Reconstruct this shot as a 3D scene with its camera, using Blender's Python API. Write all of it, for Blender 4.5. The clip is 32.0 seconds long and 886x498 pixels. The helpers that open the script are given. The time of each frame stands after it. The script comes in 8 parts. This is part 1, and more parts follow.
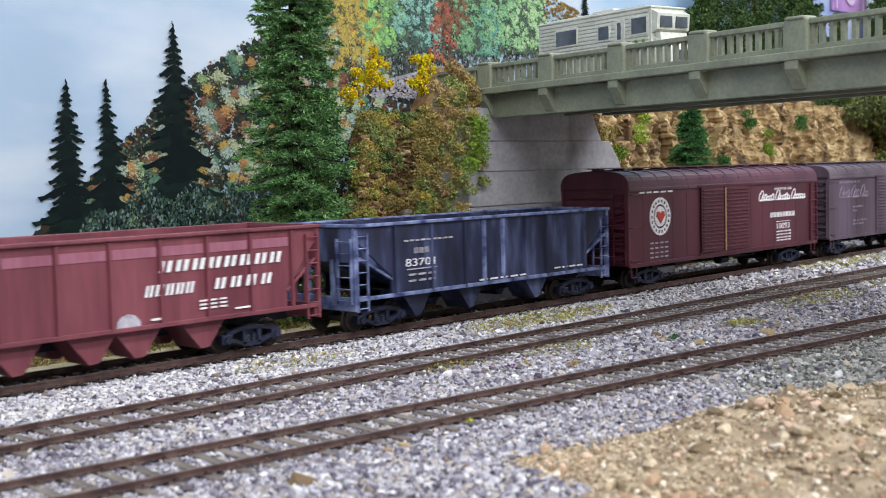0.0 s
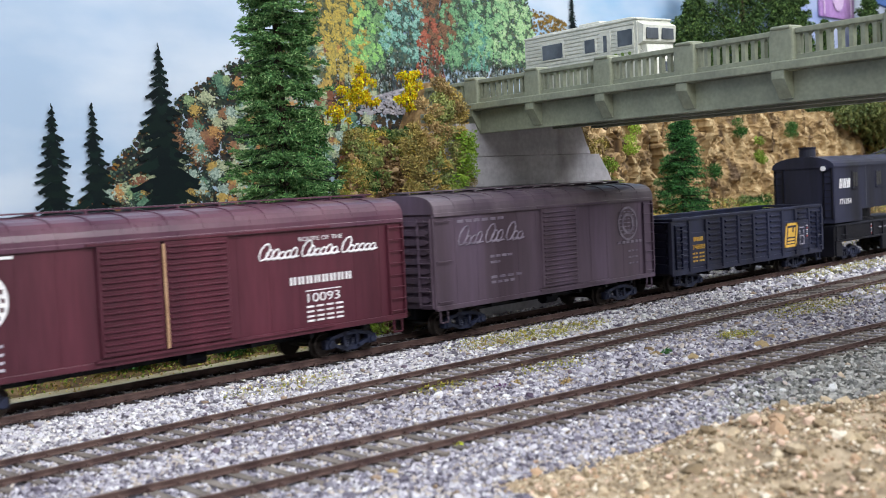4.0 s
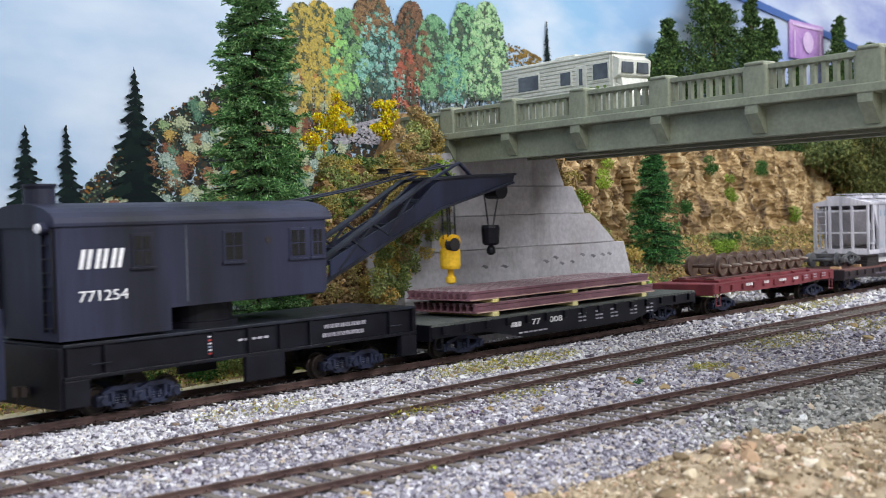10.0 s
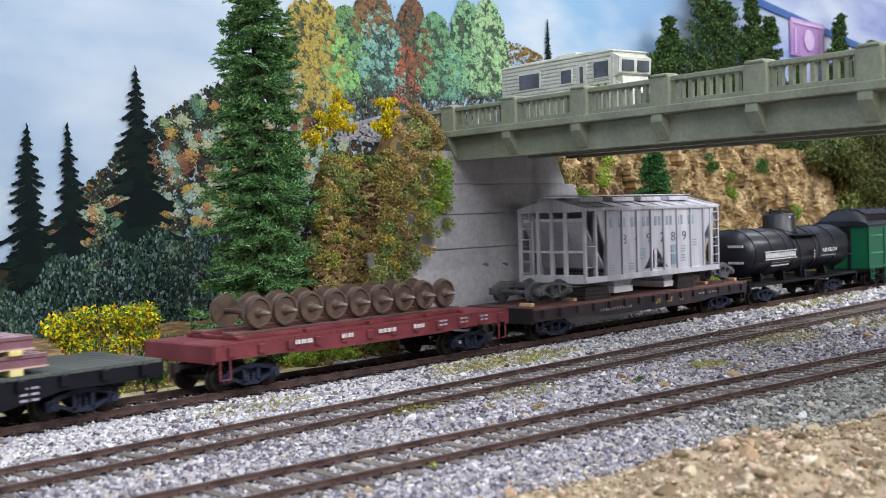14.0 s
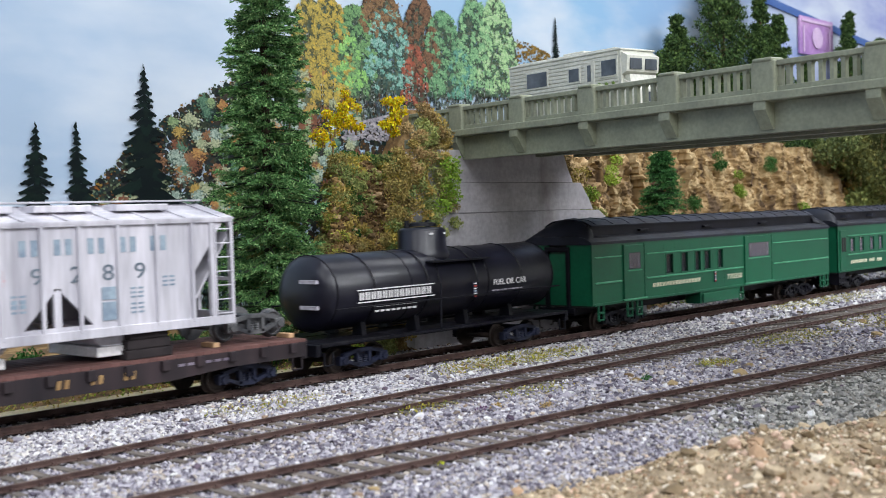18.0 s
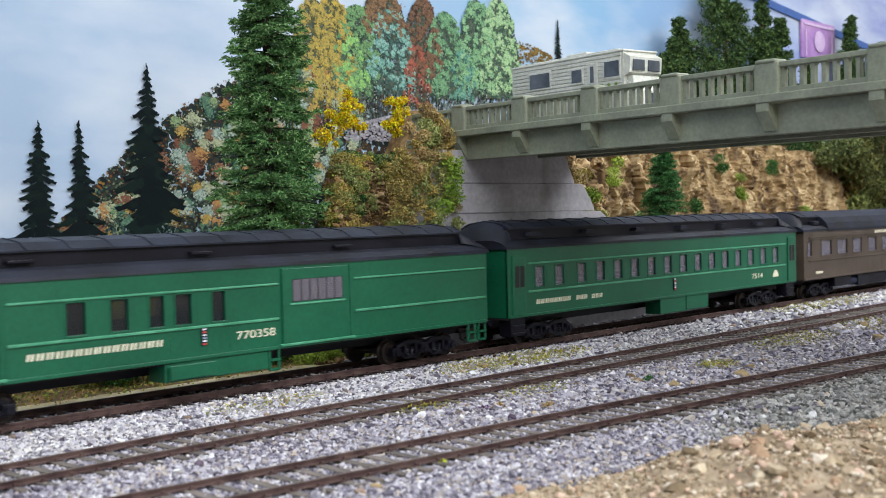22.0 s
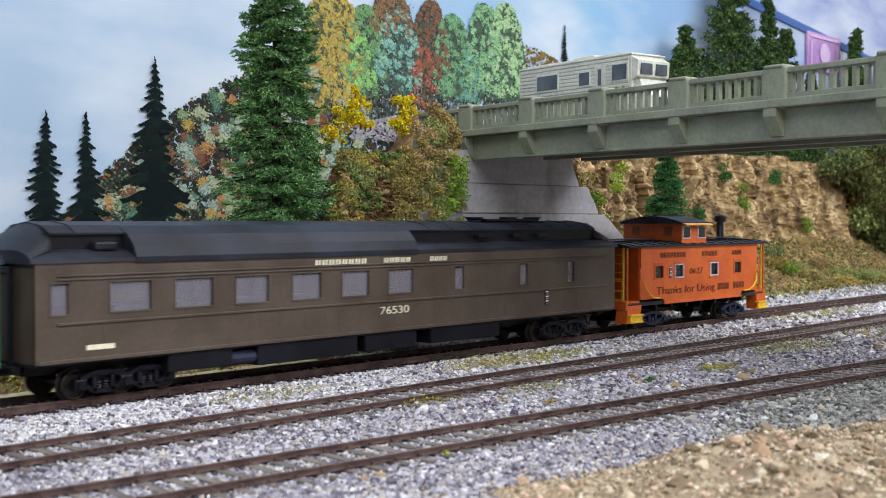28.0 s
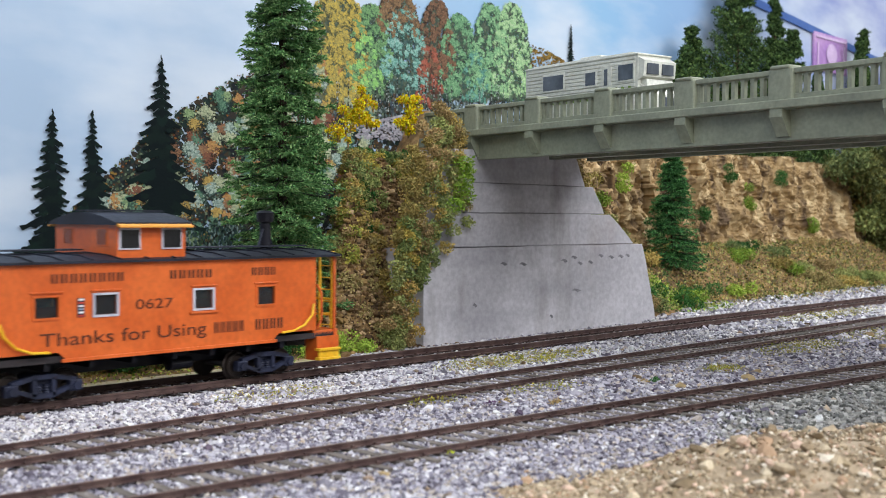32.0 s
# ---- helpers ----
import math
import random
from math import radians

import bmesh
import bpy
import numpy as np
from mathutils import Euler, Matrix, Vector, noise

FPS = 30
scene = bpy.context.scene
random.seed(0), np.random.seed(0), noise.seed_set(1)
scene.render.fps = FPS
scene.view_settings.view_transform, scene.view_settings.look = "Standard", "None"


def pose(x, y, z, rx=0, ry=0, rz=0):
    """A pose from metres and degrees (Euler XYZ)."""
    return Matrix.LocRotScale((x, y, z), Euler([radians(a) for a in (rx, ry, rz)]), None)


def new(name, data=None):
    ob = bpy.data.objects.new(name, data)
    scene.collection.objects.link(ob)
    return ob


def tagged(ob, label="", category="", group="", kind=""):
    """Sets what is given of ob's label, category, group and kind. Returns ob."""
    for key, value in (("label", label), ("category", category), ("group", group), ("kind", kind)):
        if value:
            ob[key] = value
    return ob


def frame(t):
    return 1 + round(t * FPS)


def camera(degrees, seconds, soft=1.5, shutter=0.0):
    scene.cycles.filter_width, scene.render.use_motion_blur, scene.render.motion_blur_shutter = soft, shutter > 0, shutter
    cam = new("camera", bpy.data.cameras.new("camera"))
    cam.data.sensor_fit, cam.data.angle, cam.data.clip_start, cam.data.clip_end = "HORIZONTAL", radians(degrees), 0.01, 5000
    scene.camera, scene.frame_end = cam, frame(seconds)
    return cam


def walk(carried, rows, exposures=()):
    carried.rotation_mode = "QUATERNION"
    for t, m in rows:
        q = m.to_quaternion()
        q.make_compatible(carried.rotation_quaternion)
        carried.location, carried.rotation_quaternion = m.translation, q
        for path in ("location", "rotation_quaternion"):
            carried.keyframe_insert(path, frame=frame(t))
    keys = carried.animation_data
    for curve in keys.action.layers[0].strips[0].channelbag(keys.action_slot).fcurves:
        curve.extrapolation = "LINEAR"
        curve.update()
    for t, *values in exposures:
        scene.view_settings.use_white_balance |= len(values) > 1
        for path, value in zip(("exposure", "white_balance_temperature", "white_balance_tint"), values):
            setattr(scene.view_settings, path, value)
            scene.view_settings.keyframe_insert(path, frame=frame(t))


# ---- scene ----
cam = camera(40.92, 32.0, 0.5, 0.4)
cam.data.dof.use_dof, cam.data.dof.focus_distance, cam.data.dof.aperture_fstop = True, 0.46, 40.0
walk(cam, [
    (0, pose(-0.1766, -0.2369, 0.0560, 86.13, 1.43, -46.97)),
    (0.5, pose(-0.1765, -0.2369, 0.0562, 86.17, 1.56, -46.93)),
    (1, pose(-0.1762, -0.2369, 0.0565, 86.22, 1.66, -46.94)),
    (1.5, pose(-0.1755, -0.2367, 0.0568, 86.29, 1.78, -46.88)),
    (2, pose(-0.1747, -0.2366, 0.0573, 86.31, 2.03, -46.99)),
    (2.5, pose(-0.1739, -0.2366, 0.0576, 86.35, 2.20, -47.00)),
    (3, pose(-0.1733, -0.2364, 0.0577, 86.36, 2.39, -47.06)),
    (3.5, pose(-0.1722, -0.2363, 0.0580, 86.54, 2.71, -47.15)),
    (5.5, pose(-0.1742, -0.2358, 0.0559, 87.22, 2.13, -47.96)),
    (6, pose(-0.1743, -0.2356, 0.0555, 87.41, 1.88, -48.12)),
    (6.5, pose(-0.1743, -0.2355, 0.0554, 87.55, 1.70, -48.20)),
    (7, pose(-0.1744, -0.2355, 0.0554, 87.66, 1.71, -48.27)),
    (7.5, pose(-0.1744, -0.2356, 0.0554, 87.83, 1.68, -48.34)),
    (8, pose(-0.1744, -0.2357, 0.0553, 87.97, 1.65, -48.37)),
    (8.5, pose(-0.1742, -0.2358, 0.0553, 88.12, 1.65, -48.42)),
    (9, pose(-0.1742, -0.2357, 0.0553, 88.23, 1.61, -48.49)),
    (9.5, pose(-0.1743, -0.2357, 0.0553, 88.32, 1.54, -48.61)),
    (10, pose(-0.1744, -0.2357, 0.0554, 88.33, 1.60, -48.67)),
    (10.5, pose(-0.1744, -0.2357, 0.0554, 88.35, 1.51, -48.72)),
    (11, pose(-0.1746, -0.2359, 0.0554, 88.36, 1.53, -48.76)),
    (11.5, pose(-0.1745, -0.2361, 0.0555, 88.35, 1.54, -48.79)),
    (12, pose(-0.1745, -0.2361, 0.0555, 88.34, 1.57, -48.78)),
    (12.5, pose(-0.1746, -0.2360, 0.0555, 88.32, 1.56, -48.77)),
    (13, pose(-0.1748, -0.2359, 0.0554, 88.30, 1.51, -48.74)),
    (13.5, pose(-0.1748, -0.2362, 0.0554, 88.24, 1.54, -48.68)),
    (14, pose(-0.1749, -0.2363, 0.0554, 88.22, 1.58, -48.62)),
    (14.5, pose(-0.1750, -0.2362, 0.0553, 88.21, 1.53, -48.57)),
    (16.5, pose(-0.1750, -0.2364, 0.0555, 88.19, 1.64, -48.33)),
    (17, pose(-0.1750, -0.2365, 0.0556, 88.19, 1.65, -48.26)),
    (17.5, pose(-0.1750, -0.2365, 0.0556, 88.17, 1.68, -48.21)),
    (18, pose(-0.1750, -0.2365, 0.0555, 88.16, 1.64, -48.24)),
    (18.5, pose(-0.1751, -0.2365, 0.0556, 88.19, 1.64, -48.25)),
    (19, pose(-0.1751, -0.2364, 0.0557, 88.19, 1.64, -48.26)),
    (19.5, pose(-0.1750, -0.2363, 0.0557, 88.21, 1.66, -48.26)),
    (20, pose(-0.1751, -0.2365, 0.0556, 88.23, 1.63, -48.22)),
    (20.5, pose(-0.1751, -0.2365, 0.0555, 88.24, 1.64, -48.19)),
    (21, pose(-0.1752, -0.2365, 0.0552, 88.28, 1.57, -48.17)),
    (21.5, pose(-0.1754, -0.2364, 0.0549, 88.24, 1.46, -48.21)),
    (22, pose(-0.1758, -0.2363, 0.0546, 88.27, 1.31, -48.21)),
    (22.5, pose(-0.1759, -0.2363, 0.0544, 88.26, 1.26, -48.20)),
    (23, pose(-0.1760, -0.2362, 0.0545, 88.28, 1.26, -48.19)),
    (23.5, pose(-0.1759, -0.2362, 0.0545, 88.31, 1.22, -48.21)),
    (24, pose(-0.1759, -0.2363, 0.0544, 88.33, 1.25, -48.21)),
    (24.5, pose(-0.1761, -0.2363, 0.0542, 88.35, 1.15, -48.24)),
    (25, pose(-0.1763, -0.2362, 0.0539, 88.36, 1.06, -48.28)),
    (25.5, pose(-0.1767, -0.2364, 0.0537, 88.32, 0.92, -48.29)),
    (27.5, pose(-0.1783, -0.2358, 0.0518, 88.51, -0.07, -48.25)),
    (28, pose(-0.1783, -0.2359, 0.0517, 88.54, -0.08, -48.20)),
    (28.5, pose(-0.1784, -0.2359, 0.0517, 88.60, -0.12, -48.13)),
    (29, pose(-0.1784, -0.2358, 0.0517, 88.59, -0.25, -48.07)),
    (29.5, pose(-0.1785, -0.2359, 0.0518, 88.59, -0.27, -47.97)),
    (30, pose(-0.1785, -0.2359, 0.0517, 88.59, -0.28, -47.93)),
    (30.5, pose(-0.1783, -0.2358, 0.0517, 88.60, -0.28, -47.92)),
    (31, pose(-0.1785, -0.2359, 0.0516, 88.59, -0.34, -47.92)),
    (31.5, pose(-0.1784, -0.2359, 0.0517, 88.56, -0.29, -47.92)),
    (32, pose(-0.1783, -0.2359, 0.0517, 88.52, -0.27, -47.93)),
], [(0.0, 0.13), (2.0, 0.17), (6.0, 0.19), (9.0, 0.27), (10.0, 0.13), (14.0, 0.09), (18.0, 0.07), (32.0, 0.06)])

# ---- light: a club room with ceiling panels ----
world = bpy.data.worlds.new("room_air")
scene.world = world
world.use_nodes = True
world.node_tree.nodes["Background"].inputs[0].default_value = (0.75, 0.85, 1.0, 1)
world.node_tree.nodes["Background"].inputs[1].default_value = 0.35
scene.view_settings.exposure = 0.0
LAMPS = [(-1.5, -1.1, 20), (0.0, -1.25, 20), (1.5, -1.1, 20), (-1.5, 0.0, 7), (0.0, -0.1, 7), (1.5, 0.0, 7), (-1.0, -2.3, 44), (1.0, -2.3, 44)]
for lx, ly, power in LAMPS:
    data = bpy.data.lights.new("ceiling_lamp", "AREA")
    data.shape, data.size, data.size_y, data.energy = "RECTANGLE", 1.2, 0.3, power
    data.color = (0.93, 0.96, 1.0)
    lamp = new("ceiling_lamp", data)
    lamp.matrix_world = pose(lx, ly, 1.27)


# ---- materials ----
def lin(h):
    v = [int(h[n:n + 2], 16) / 255 for n in (0, 2, 4)]
    return (*[c / 12.92 if c < 0.04045 else ((c + 0.055) / 1.055) ** 2.4 for c in v], 1)


def surf(name, a, b=None, scale=150.0, rough=0.7, metal=0.0, bump=0.15, fine=900.0, gloss=0.35, island=0.0, thing=0.0, stretch=(1, 1, 1), third=None):
    """Two colours mottled at one scale, relief and roughness at a finer one; island and thing: how far single pieces differ."""
    m = bpy.data.materials.new(name)
    m.use_nodes = True
    n, link = m.node_tree.nodes, m.node_tree.links.new
    shade = n["Principled BSDF"]
    where = n.new("ShaderNodeTexCoord").outputs["Object"]
    mapping = n.new("ShaderNodeMapping")
    mapping.inputs["Scale"].default_value = stretch
    link(where, mapping.inputs[0])
    big, small = n.new("ShaderNodeTexNoise"), n.new("ShaderNodeTexNoise")
    for tex, s, d in ((big, scale, 4), (small, fine, 3)):
        tex.inputs["Scale"].default_value, tex.inputs["Detail"].default_value = s, d
        link(mapping.outputs[0], tex.inputs["Vector"])
    ramp = n.new("ShaderNodeValToRGB")
    ramp.color_ramp.elements[0].position, ramp.color_ramp.elements[1].position = 0.36, 0.64
    ramp.color_ramp.elements[0].color, ramp.color_ramp.elements[1].color = lin(a), lin(b or a)
    if third:
        e = ramp.color_ramp.elements.new(0.5)
        e.color = lin(third)
    mix = n.new("ShaderNodeMix")
    mix.data_type, mix.blend_type = "RGBA", "MULTIPLY"
    mix.inputs[0].default_value = 0.35
    link(big.outputs["Fac"], ramp.inputs[0])
    link(ramp.outputs[0], mix.inputs[6])
    tone = n.new("ShaderNodeMapRange")
    tone.inputs[1].default_value, tone.inputs[2].default_value, tone.inputs[3].default_value, tone.inputs[4].default_value = 0.3, 0.7, 0.55, 1.25
    link(small.outputs["Fac"], tone.inputs[0])
    link(tone.outputs[0], mix.inputs[7])
    colour = mix.outputs[2]
    for amount, node, socket in ((island, "ShaderNodeNewGeometry", "Random Per Island"), (thing, "ShaderNodeObjectInfo", "Random")):
        if amount:
            vary = n.new("ShaderNodeHueSaturation")
            spread = n.new("ShaderNodeMapRange")
            spread.inputs[3].default_value, spread.inputs[4].default_value = 1 - amount, 1 + amount
            link(n.new(node).outputs[socket], spread.inputs[0])
            link(spread.outputs[0], vary.inputs["Value"])
            link(colour, vary.inputs["Color"])
            colour = vary.outputs[0]
    link(colour, shade.inputs["Base Color"])
    rr = n.new("ShaderNodeMapRange")
    rr.inputs[3].default_value, rr.inputs[4].default_value = max(rough - 0.12, 0.03), min(rough + 0.12, 1)
    link(small.outputs["Fac"], rr.inputs[0])
    link(rr.outputs[0], shade.inputs["Roughness"])
    shade.inputs["Metallic"].default_value = metal
    shade.inputs["Specular IOR Level"].default_value = gloss
    if bump:
        relief = n.new("ShaderNodeBump")
        relief.inputs["Strength"].default_value, relief.inputs["Distance"].default_value = bump, 0.0006
        link(small.outputs["Fac"], relief.inputs["Height"])
        link(relief.outputs[0], shade.inputs["Normal"])
    return m


def glass_mat(name, tint="39424a"):
    m = bpy.data.materials.new(name)
    m.use_nodes = True
    s = m.node_tree.nodes["Principled BSDF"]
    s.inputs["Base Color"].default_value, s.inputs["Roughness"].default_value = lin(tint), 0.08
    s.inputs["Alpha"].default_value, s.inputs["Specular IOR Level"].default_value = 0.45, 0.6
    return m


M = {
    "ballast": surf("grey_ballast", "55525a", "7d7a82", 700, 0.9, bump=0.5, fine=2600, third="66636b", thing=0.0),
    "dirt": surf("sandy_dirt", "80705c", "b4a28a", 120, 0.95, bump=0.9, fine=1500, third="98866e"),
    "rail": surf("rusty_rail", "42302f", "604c47", 200, 0.6, 0.15, fine=1500, bump=0.1),
    "railhead": surf("worn_railhead", "7d6c62", "a09488", 260, 0.35, 0.8, fine=1600, bump=0.05),
    "tie": surf("weathered_tie", "443d39", "6f6761", 260, 0.9, fine=1800, bump=0.4, stretch=(1, 0.15, 1), thing=0.25),
    # main line ties, darker than those of the other two tracks
    "darktie": surf("near_black_tie", "231d1d", "3c3230", 260, 0.85, fine=1800, bump=0.4, stretch=(1, 0.15, 1), thing=0.25),
    "bridge": surf("olive_grey_bridge_paint", "7c8070", "949984", 40, 0.5, fine=700, bump=0.06, gloss=0.4),
    "road": surf("road_asphalt", "4a4a4a", "5c5b59", 90, 0.9, fine=2000, bump=0.3),
    "rock": surf("carved_plaster_rock", "604e3c", "cdb790", 85, 0.95, fine=330, bump=1.0, third="a58a62", stretch=(1, 1, 0.4), island=0.0),
    "earth": surf("leafy_earth", "5c4a33", "9c8058", 120, 0.95, fine=1100, bump=0.9, third="745a38"),
    "sand": surf("pale_sandy_track_edge", "a89a7c", "d0c4a4", 90, 0.95, bump=0.7, fine=1300, third="bcae8c"),
    "wall": surf("white_room_wall", "cfcfca", "d8d8d4", 3, 0.8, fine=90, bump=0.02),
    "floor": surf("room_floor", "55524e", "6b6862", 2, 0.7, fine=40, bump=0.05),
}


SKEW, TALL, WIDE = 0.2236, 0.8945, 1.06
TILT = math.atan(SKEW)


# ---- building helpers; shapes are given in millimetres ----
def thing(name, label="", category="", group="", m=None, kind=""):
    ob = new(name)
    ob.empty_display_size = 0.01
    if m:
        ob.matrix_world = m
    return tagged(ob, label, category, group, kind)


UNIT = [1.0, 1.0, 1.0]    # how long the drawing's unit is along each axis, in millimetres


def finish(bm, name, mat, smooth=False):
    bmesh.ops.recalc_face_normals(bm, faces=bm.faces)
    bmesh.ops.scale(bm, vec=[0.001 * c for c in UNIT], verts=bm.verts)
    me = bpy.data.meshes.new(name)
    bm.to_mesh(me)
    bm.free()
    if smooth:
        for p in me.polygons:
            p.use_smooth = True
    me.materials.append(mat)
    return me


def part(name, bm, mat, parent, label="", at=None, smooth=False):
    me = bm if isinstance(bm, bpy.types.Mesh) else finish(bm, name, mat, smooth)
    ob = new(name, me)
    ob.parent = parent
    if at:
        ob.location = [c * k * 0.001 for c, k in zip(at, UNIT)]
    return tagged(ob, label)


def single(name, bm, mat, label, category, group="", kind="", smooth=False, m=None):
    ob = new(name, finish(bm, name, mat, smooth))
    if m:
        ob.matrix_world = m
    return tagged(ob, label, category, group, kind)


def box(bm, x0, x1, y0, y1, z0, z1, bevel=0.0):
    r = bmesh.ops.create_cube(bm, size=1.0)
    for v in r["verts"]:
        v.co = ((x0 + x1) / 2 + v.co.x * (x1 - x0), (y0 + y1) / 2 + v.co.y * (y1 - y0), (z0 + z1) / 2 + v.co.z * (z1 - z0))
    if bevel:
        edges = list({e for v in r["verts"] for e in v.link_edges})
        bmesh.ops.bevel(bm, geom=edges, offset=bevel, segments=2, affect="EDGES", profile=0.5)
    return bm


def prism(bm, outline, axis, a, b):
    """An outline swept straight along an axis. The outline's two numbers run along the other two axes, in order."""
    def place(u, v, w):
        return {"x": (w, u, v), "y": (u, w, v), "z": (u, v, w)}[axis]
    lo = [bm.verts.new(place(u, v, a)) for u, v in outline]
    hi = [bm.verts.new(place(u, v, b)) for u, v in outline]
    k = len(outline)
    for i in range(k):
        bm.faces.new((lo[i], lo[(i + 1) % k], hi[(i + 1) % k], hi[i]))
    bm.faces.new(lo[::-1])
    bm.faces.new(hi)
    return bm


def rod(bm, p, q, r, seg=8):
    """A round bar from p to q."""
    p, q = Vector(p), Vector(q)
    m = Matrix.Translation((p + q) / 2) @ (q - p).to_track_quat("Z", "Y").to_matrix().to_4x4()
    bmesh.ops.create_cone(bm, cap_ends=True, segments=seg, radius1=r, radius2=r, depth=(q - p).length, matrix=m)
    return bm


def wire(bm, pts, r, seg=6):
    for p, q in zip(pts, pts[1:]):
        rod(bm, p, q, r, seg)
    return bm


def turned(bm, profile, centre, axis, seg=24):
    """A turned shape: profile of (along, radius) about an axis through centre."""
    rings = []
    for s, r in profile:
        ring = []
        for i in range(seg):
            a = 2 * math.pi * i / seg
            u, v = r * math.cos(a), r * math.sin(a)
            c = {"x": (s, u, v), "y": (u, s, v), "z": (u, v, s)}[axis]
            ring.append(bm.verts.new(Vector(centre) + Vector(c)))
        rings.append(ring)
    for a, b in zip(rings, rings[1:]):
        for i in range(seg):
            bm.faces.new((a[i], a[(i + 1) % seg], b[(i + 1) % seg], b[i]))
    bm.faces.new(rings[0][::-1])
    bm.faces.new(rings[-1])
    return bm


def B():
    return bmesh.new()


def lay(x, y, z):
    """From the plan, whose second axis runs along the skew bridge and whose heights are drawn enlarged, to millimetres."""
    return x + SKEW * y, y, z * TALL


def cloud(name, verts, faces, mat, parent=None, plan=False):
    """A mesh from arrays in millimetres, for what has very many small pieces."""
    me = bpy.data.meshes.new(name)
    v = np.array(verts, dtype=float)
    if plan:
        v = np.stack(lay(v[:, 0], v[:, 1], v[:, 2]), -1)
    me.from_pydata((v * 0.001).tolist(), [], np.asarray(faces).tolist())
    me.materials.append(mat)
    ob = new(name, me)
    if parent:
        ob.parent = parent
    return ob


def scatter(base_v, base_f, places, sizes, rng, flat=1.0, lean=True):
    """Copies of a small shape at places, each turned and sized on its own."""
    n, k = len(places), len(base_v)
    q = rng.normal(size=(n, 4))
    if not lean:
        q[:, 1:3] *= 0.12
    q /= np.linalg.norm(q, axis=1)[:, None]
    w, x, y, z = q.T
    r = np.stack([1 - 2 * (y * y + z * z), 2 * (x * y - z * w), 2 * (x * z + y * w), 2 * (x * y + z * w), 1 - 2 * (x * x + z * z), 2 * (y * z - x * w),
                  2 * (x * z - y * w), 2 * (y * z + x * w), 1 - 2 * (x * x + y * y)], -1).reshape(n, 3, 3)
    shape = base_v[None] * (1 + rng.uniform(-0.3, 0.3, (n, k, 1))) * rng.uniform(0.65, 1.3, (n, 1, 3))
    v = np.einsum("nij,nkj->nki", r, shape) * np.asarray(sizes)[:, None, None]
    v[..., 2] *= flat
    v += np.asarray(places)[:, None]
    f = base_f[None] + (np.arange(n) * k)[:, None, None]
    return v.reshape(-1, 3), f.reshape(-1, base_f.shape[1])


G = (1 + 5 ** 0.5) / 2
STONE_V = np.array([(-1, G, 0), (1, G, 0), (-1, -G, 0), (1, -G, 0), (0, -1, G), (0, 1, G), (0, -1, -G), (0, 1, -G), (G, 0, -1), (G, 0, 1), (-G, 0, -1), (-G, 0, 1)]) * 0.27
STONE_F = np.array([(0, 11, 5), (0, 5, 1), (0, 1, 7), (0, 7, 10), (0, 10, 11), (1, 5, 9), (5, 11, 4), (11, 10, 2), (10, 7, 6), (7, 1, 8), (3, 9, 4), (3, 4, 2), (3, 2, 6), (3, 6, 8), (3, 8, 9), (4, 9, 5), (2, 4, 11), (6, 2, 10), (8, 6, 7), (9, 8, 1)])
PEBBLE_V = np.array([(x, y, z) for x in (-1, 1) for y in (-1, 1) for z in (-1, 1)]) * 0.31
PEBBLE_F = np.array([(0, 1, 3, 2), (4, 6, 7, 5), (0, 4, 5, 1), (2, 3, 7, 6), (0, 2, 6, 4), (1, 5, 7, 3)])
LEAF_V = np.array([(0, 0, 0), (0.5, 0.32, 0.1), (1, 0, 0.02), (0.5, -0.32, 0.1)])
LEAF_F = np.array([(0, 1, 2, 3)])

# ---- the plan, millimetres: x along the tracks, y away from the camera, z up from the railheads ----
GAUGE = 17.4
T1, T2 = 76.6, 8.7
BACK = 288.0


def t3(x):
    return -43.7 - 0.1074 * x


def noise2(x, y, s, seed=0.0):
    return noise.noise(Vector((x / s, y / s, seed)))


def ramp(v, a, b):
    s = min(max((v - a) / (b - a), 0), 1)
    return s * s * (3 - 2 * s)


def cliff_line(x):
    return float(np.interp(x, [284, 300, 330, 380, 430, 500, 800, 1000], [112, 116, 128, 160, 190, 204, 222, 232]))


def ground_z(x, y):
    """The ground's height: roadbed, dirt in front, banks behind."""
    z = -2.5 - 0.7 * ramp(y, 56, 63) + 0.35 * noise2(x, y, 30) + 0.35 * noise2(x, y, 7, 51) * ramp(56 - y, 0, 8)
    # shallow shoulder in front of the third track, then a dirt bank
    edge = -85 - 0.2 * (x - 20) + 9 * noise2(x, y, 40, 3)
    if x > -40:
        bank = ramp(edge - y, 0, 16) * ramp(x, 20, 70)
        z += bank * (4.5 + 3.0 * noise2(x, y, 22, 5) + 2.2 * noise2(x, y, 8, 7) + 0.9 * noise2(x, y, 3, 8))
    # bank behind the train, high beside the abutment
    foot = 108 + 6 * noise2(x, y, 40, 9)
    lean = 0.72 * max(y - 112, 0)
    high = ramp(x, 104 + lean, 128 + lean) * (1 - ramp(x, 197 + lean, 205 + lean))
    z += (84 + 0.1 * lean) * high * ramp(y, foot, foot + 40) + (1 - ramp(x, 196, 205)) * 4 * ramp(y, foot, foot + 30)
    # slope up to the cliff beyond the bridge
    if x > 270:
        top = cliff_line(x)
        z += ramp(x, 284, 310) * 40 * ramp(y, max(top - 56, 109), max(top, 117) + 4)
    z += 2.5 * noise2(x, y, 18, 13) * ramp(y, 108, 125)
    return z


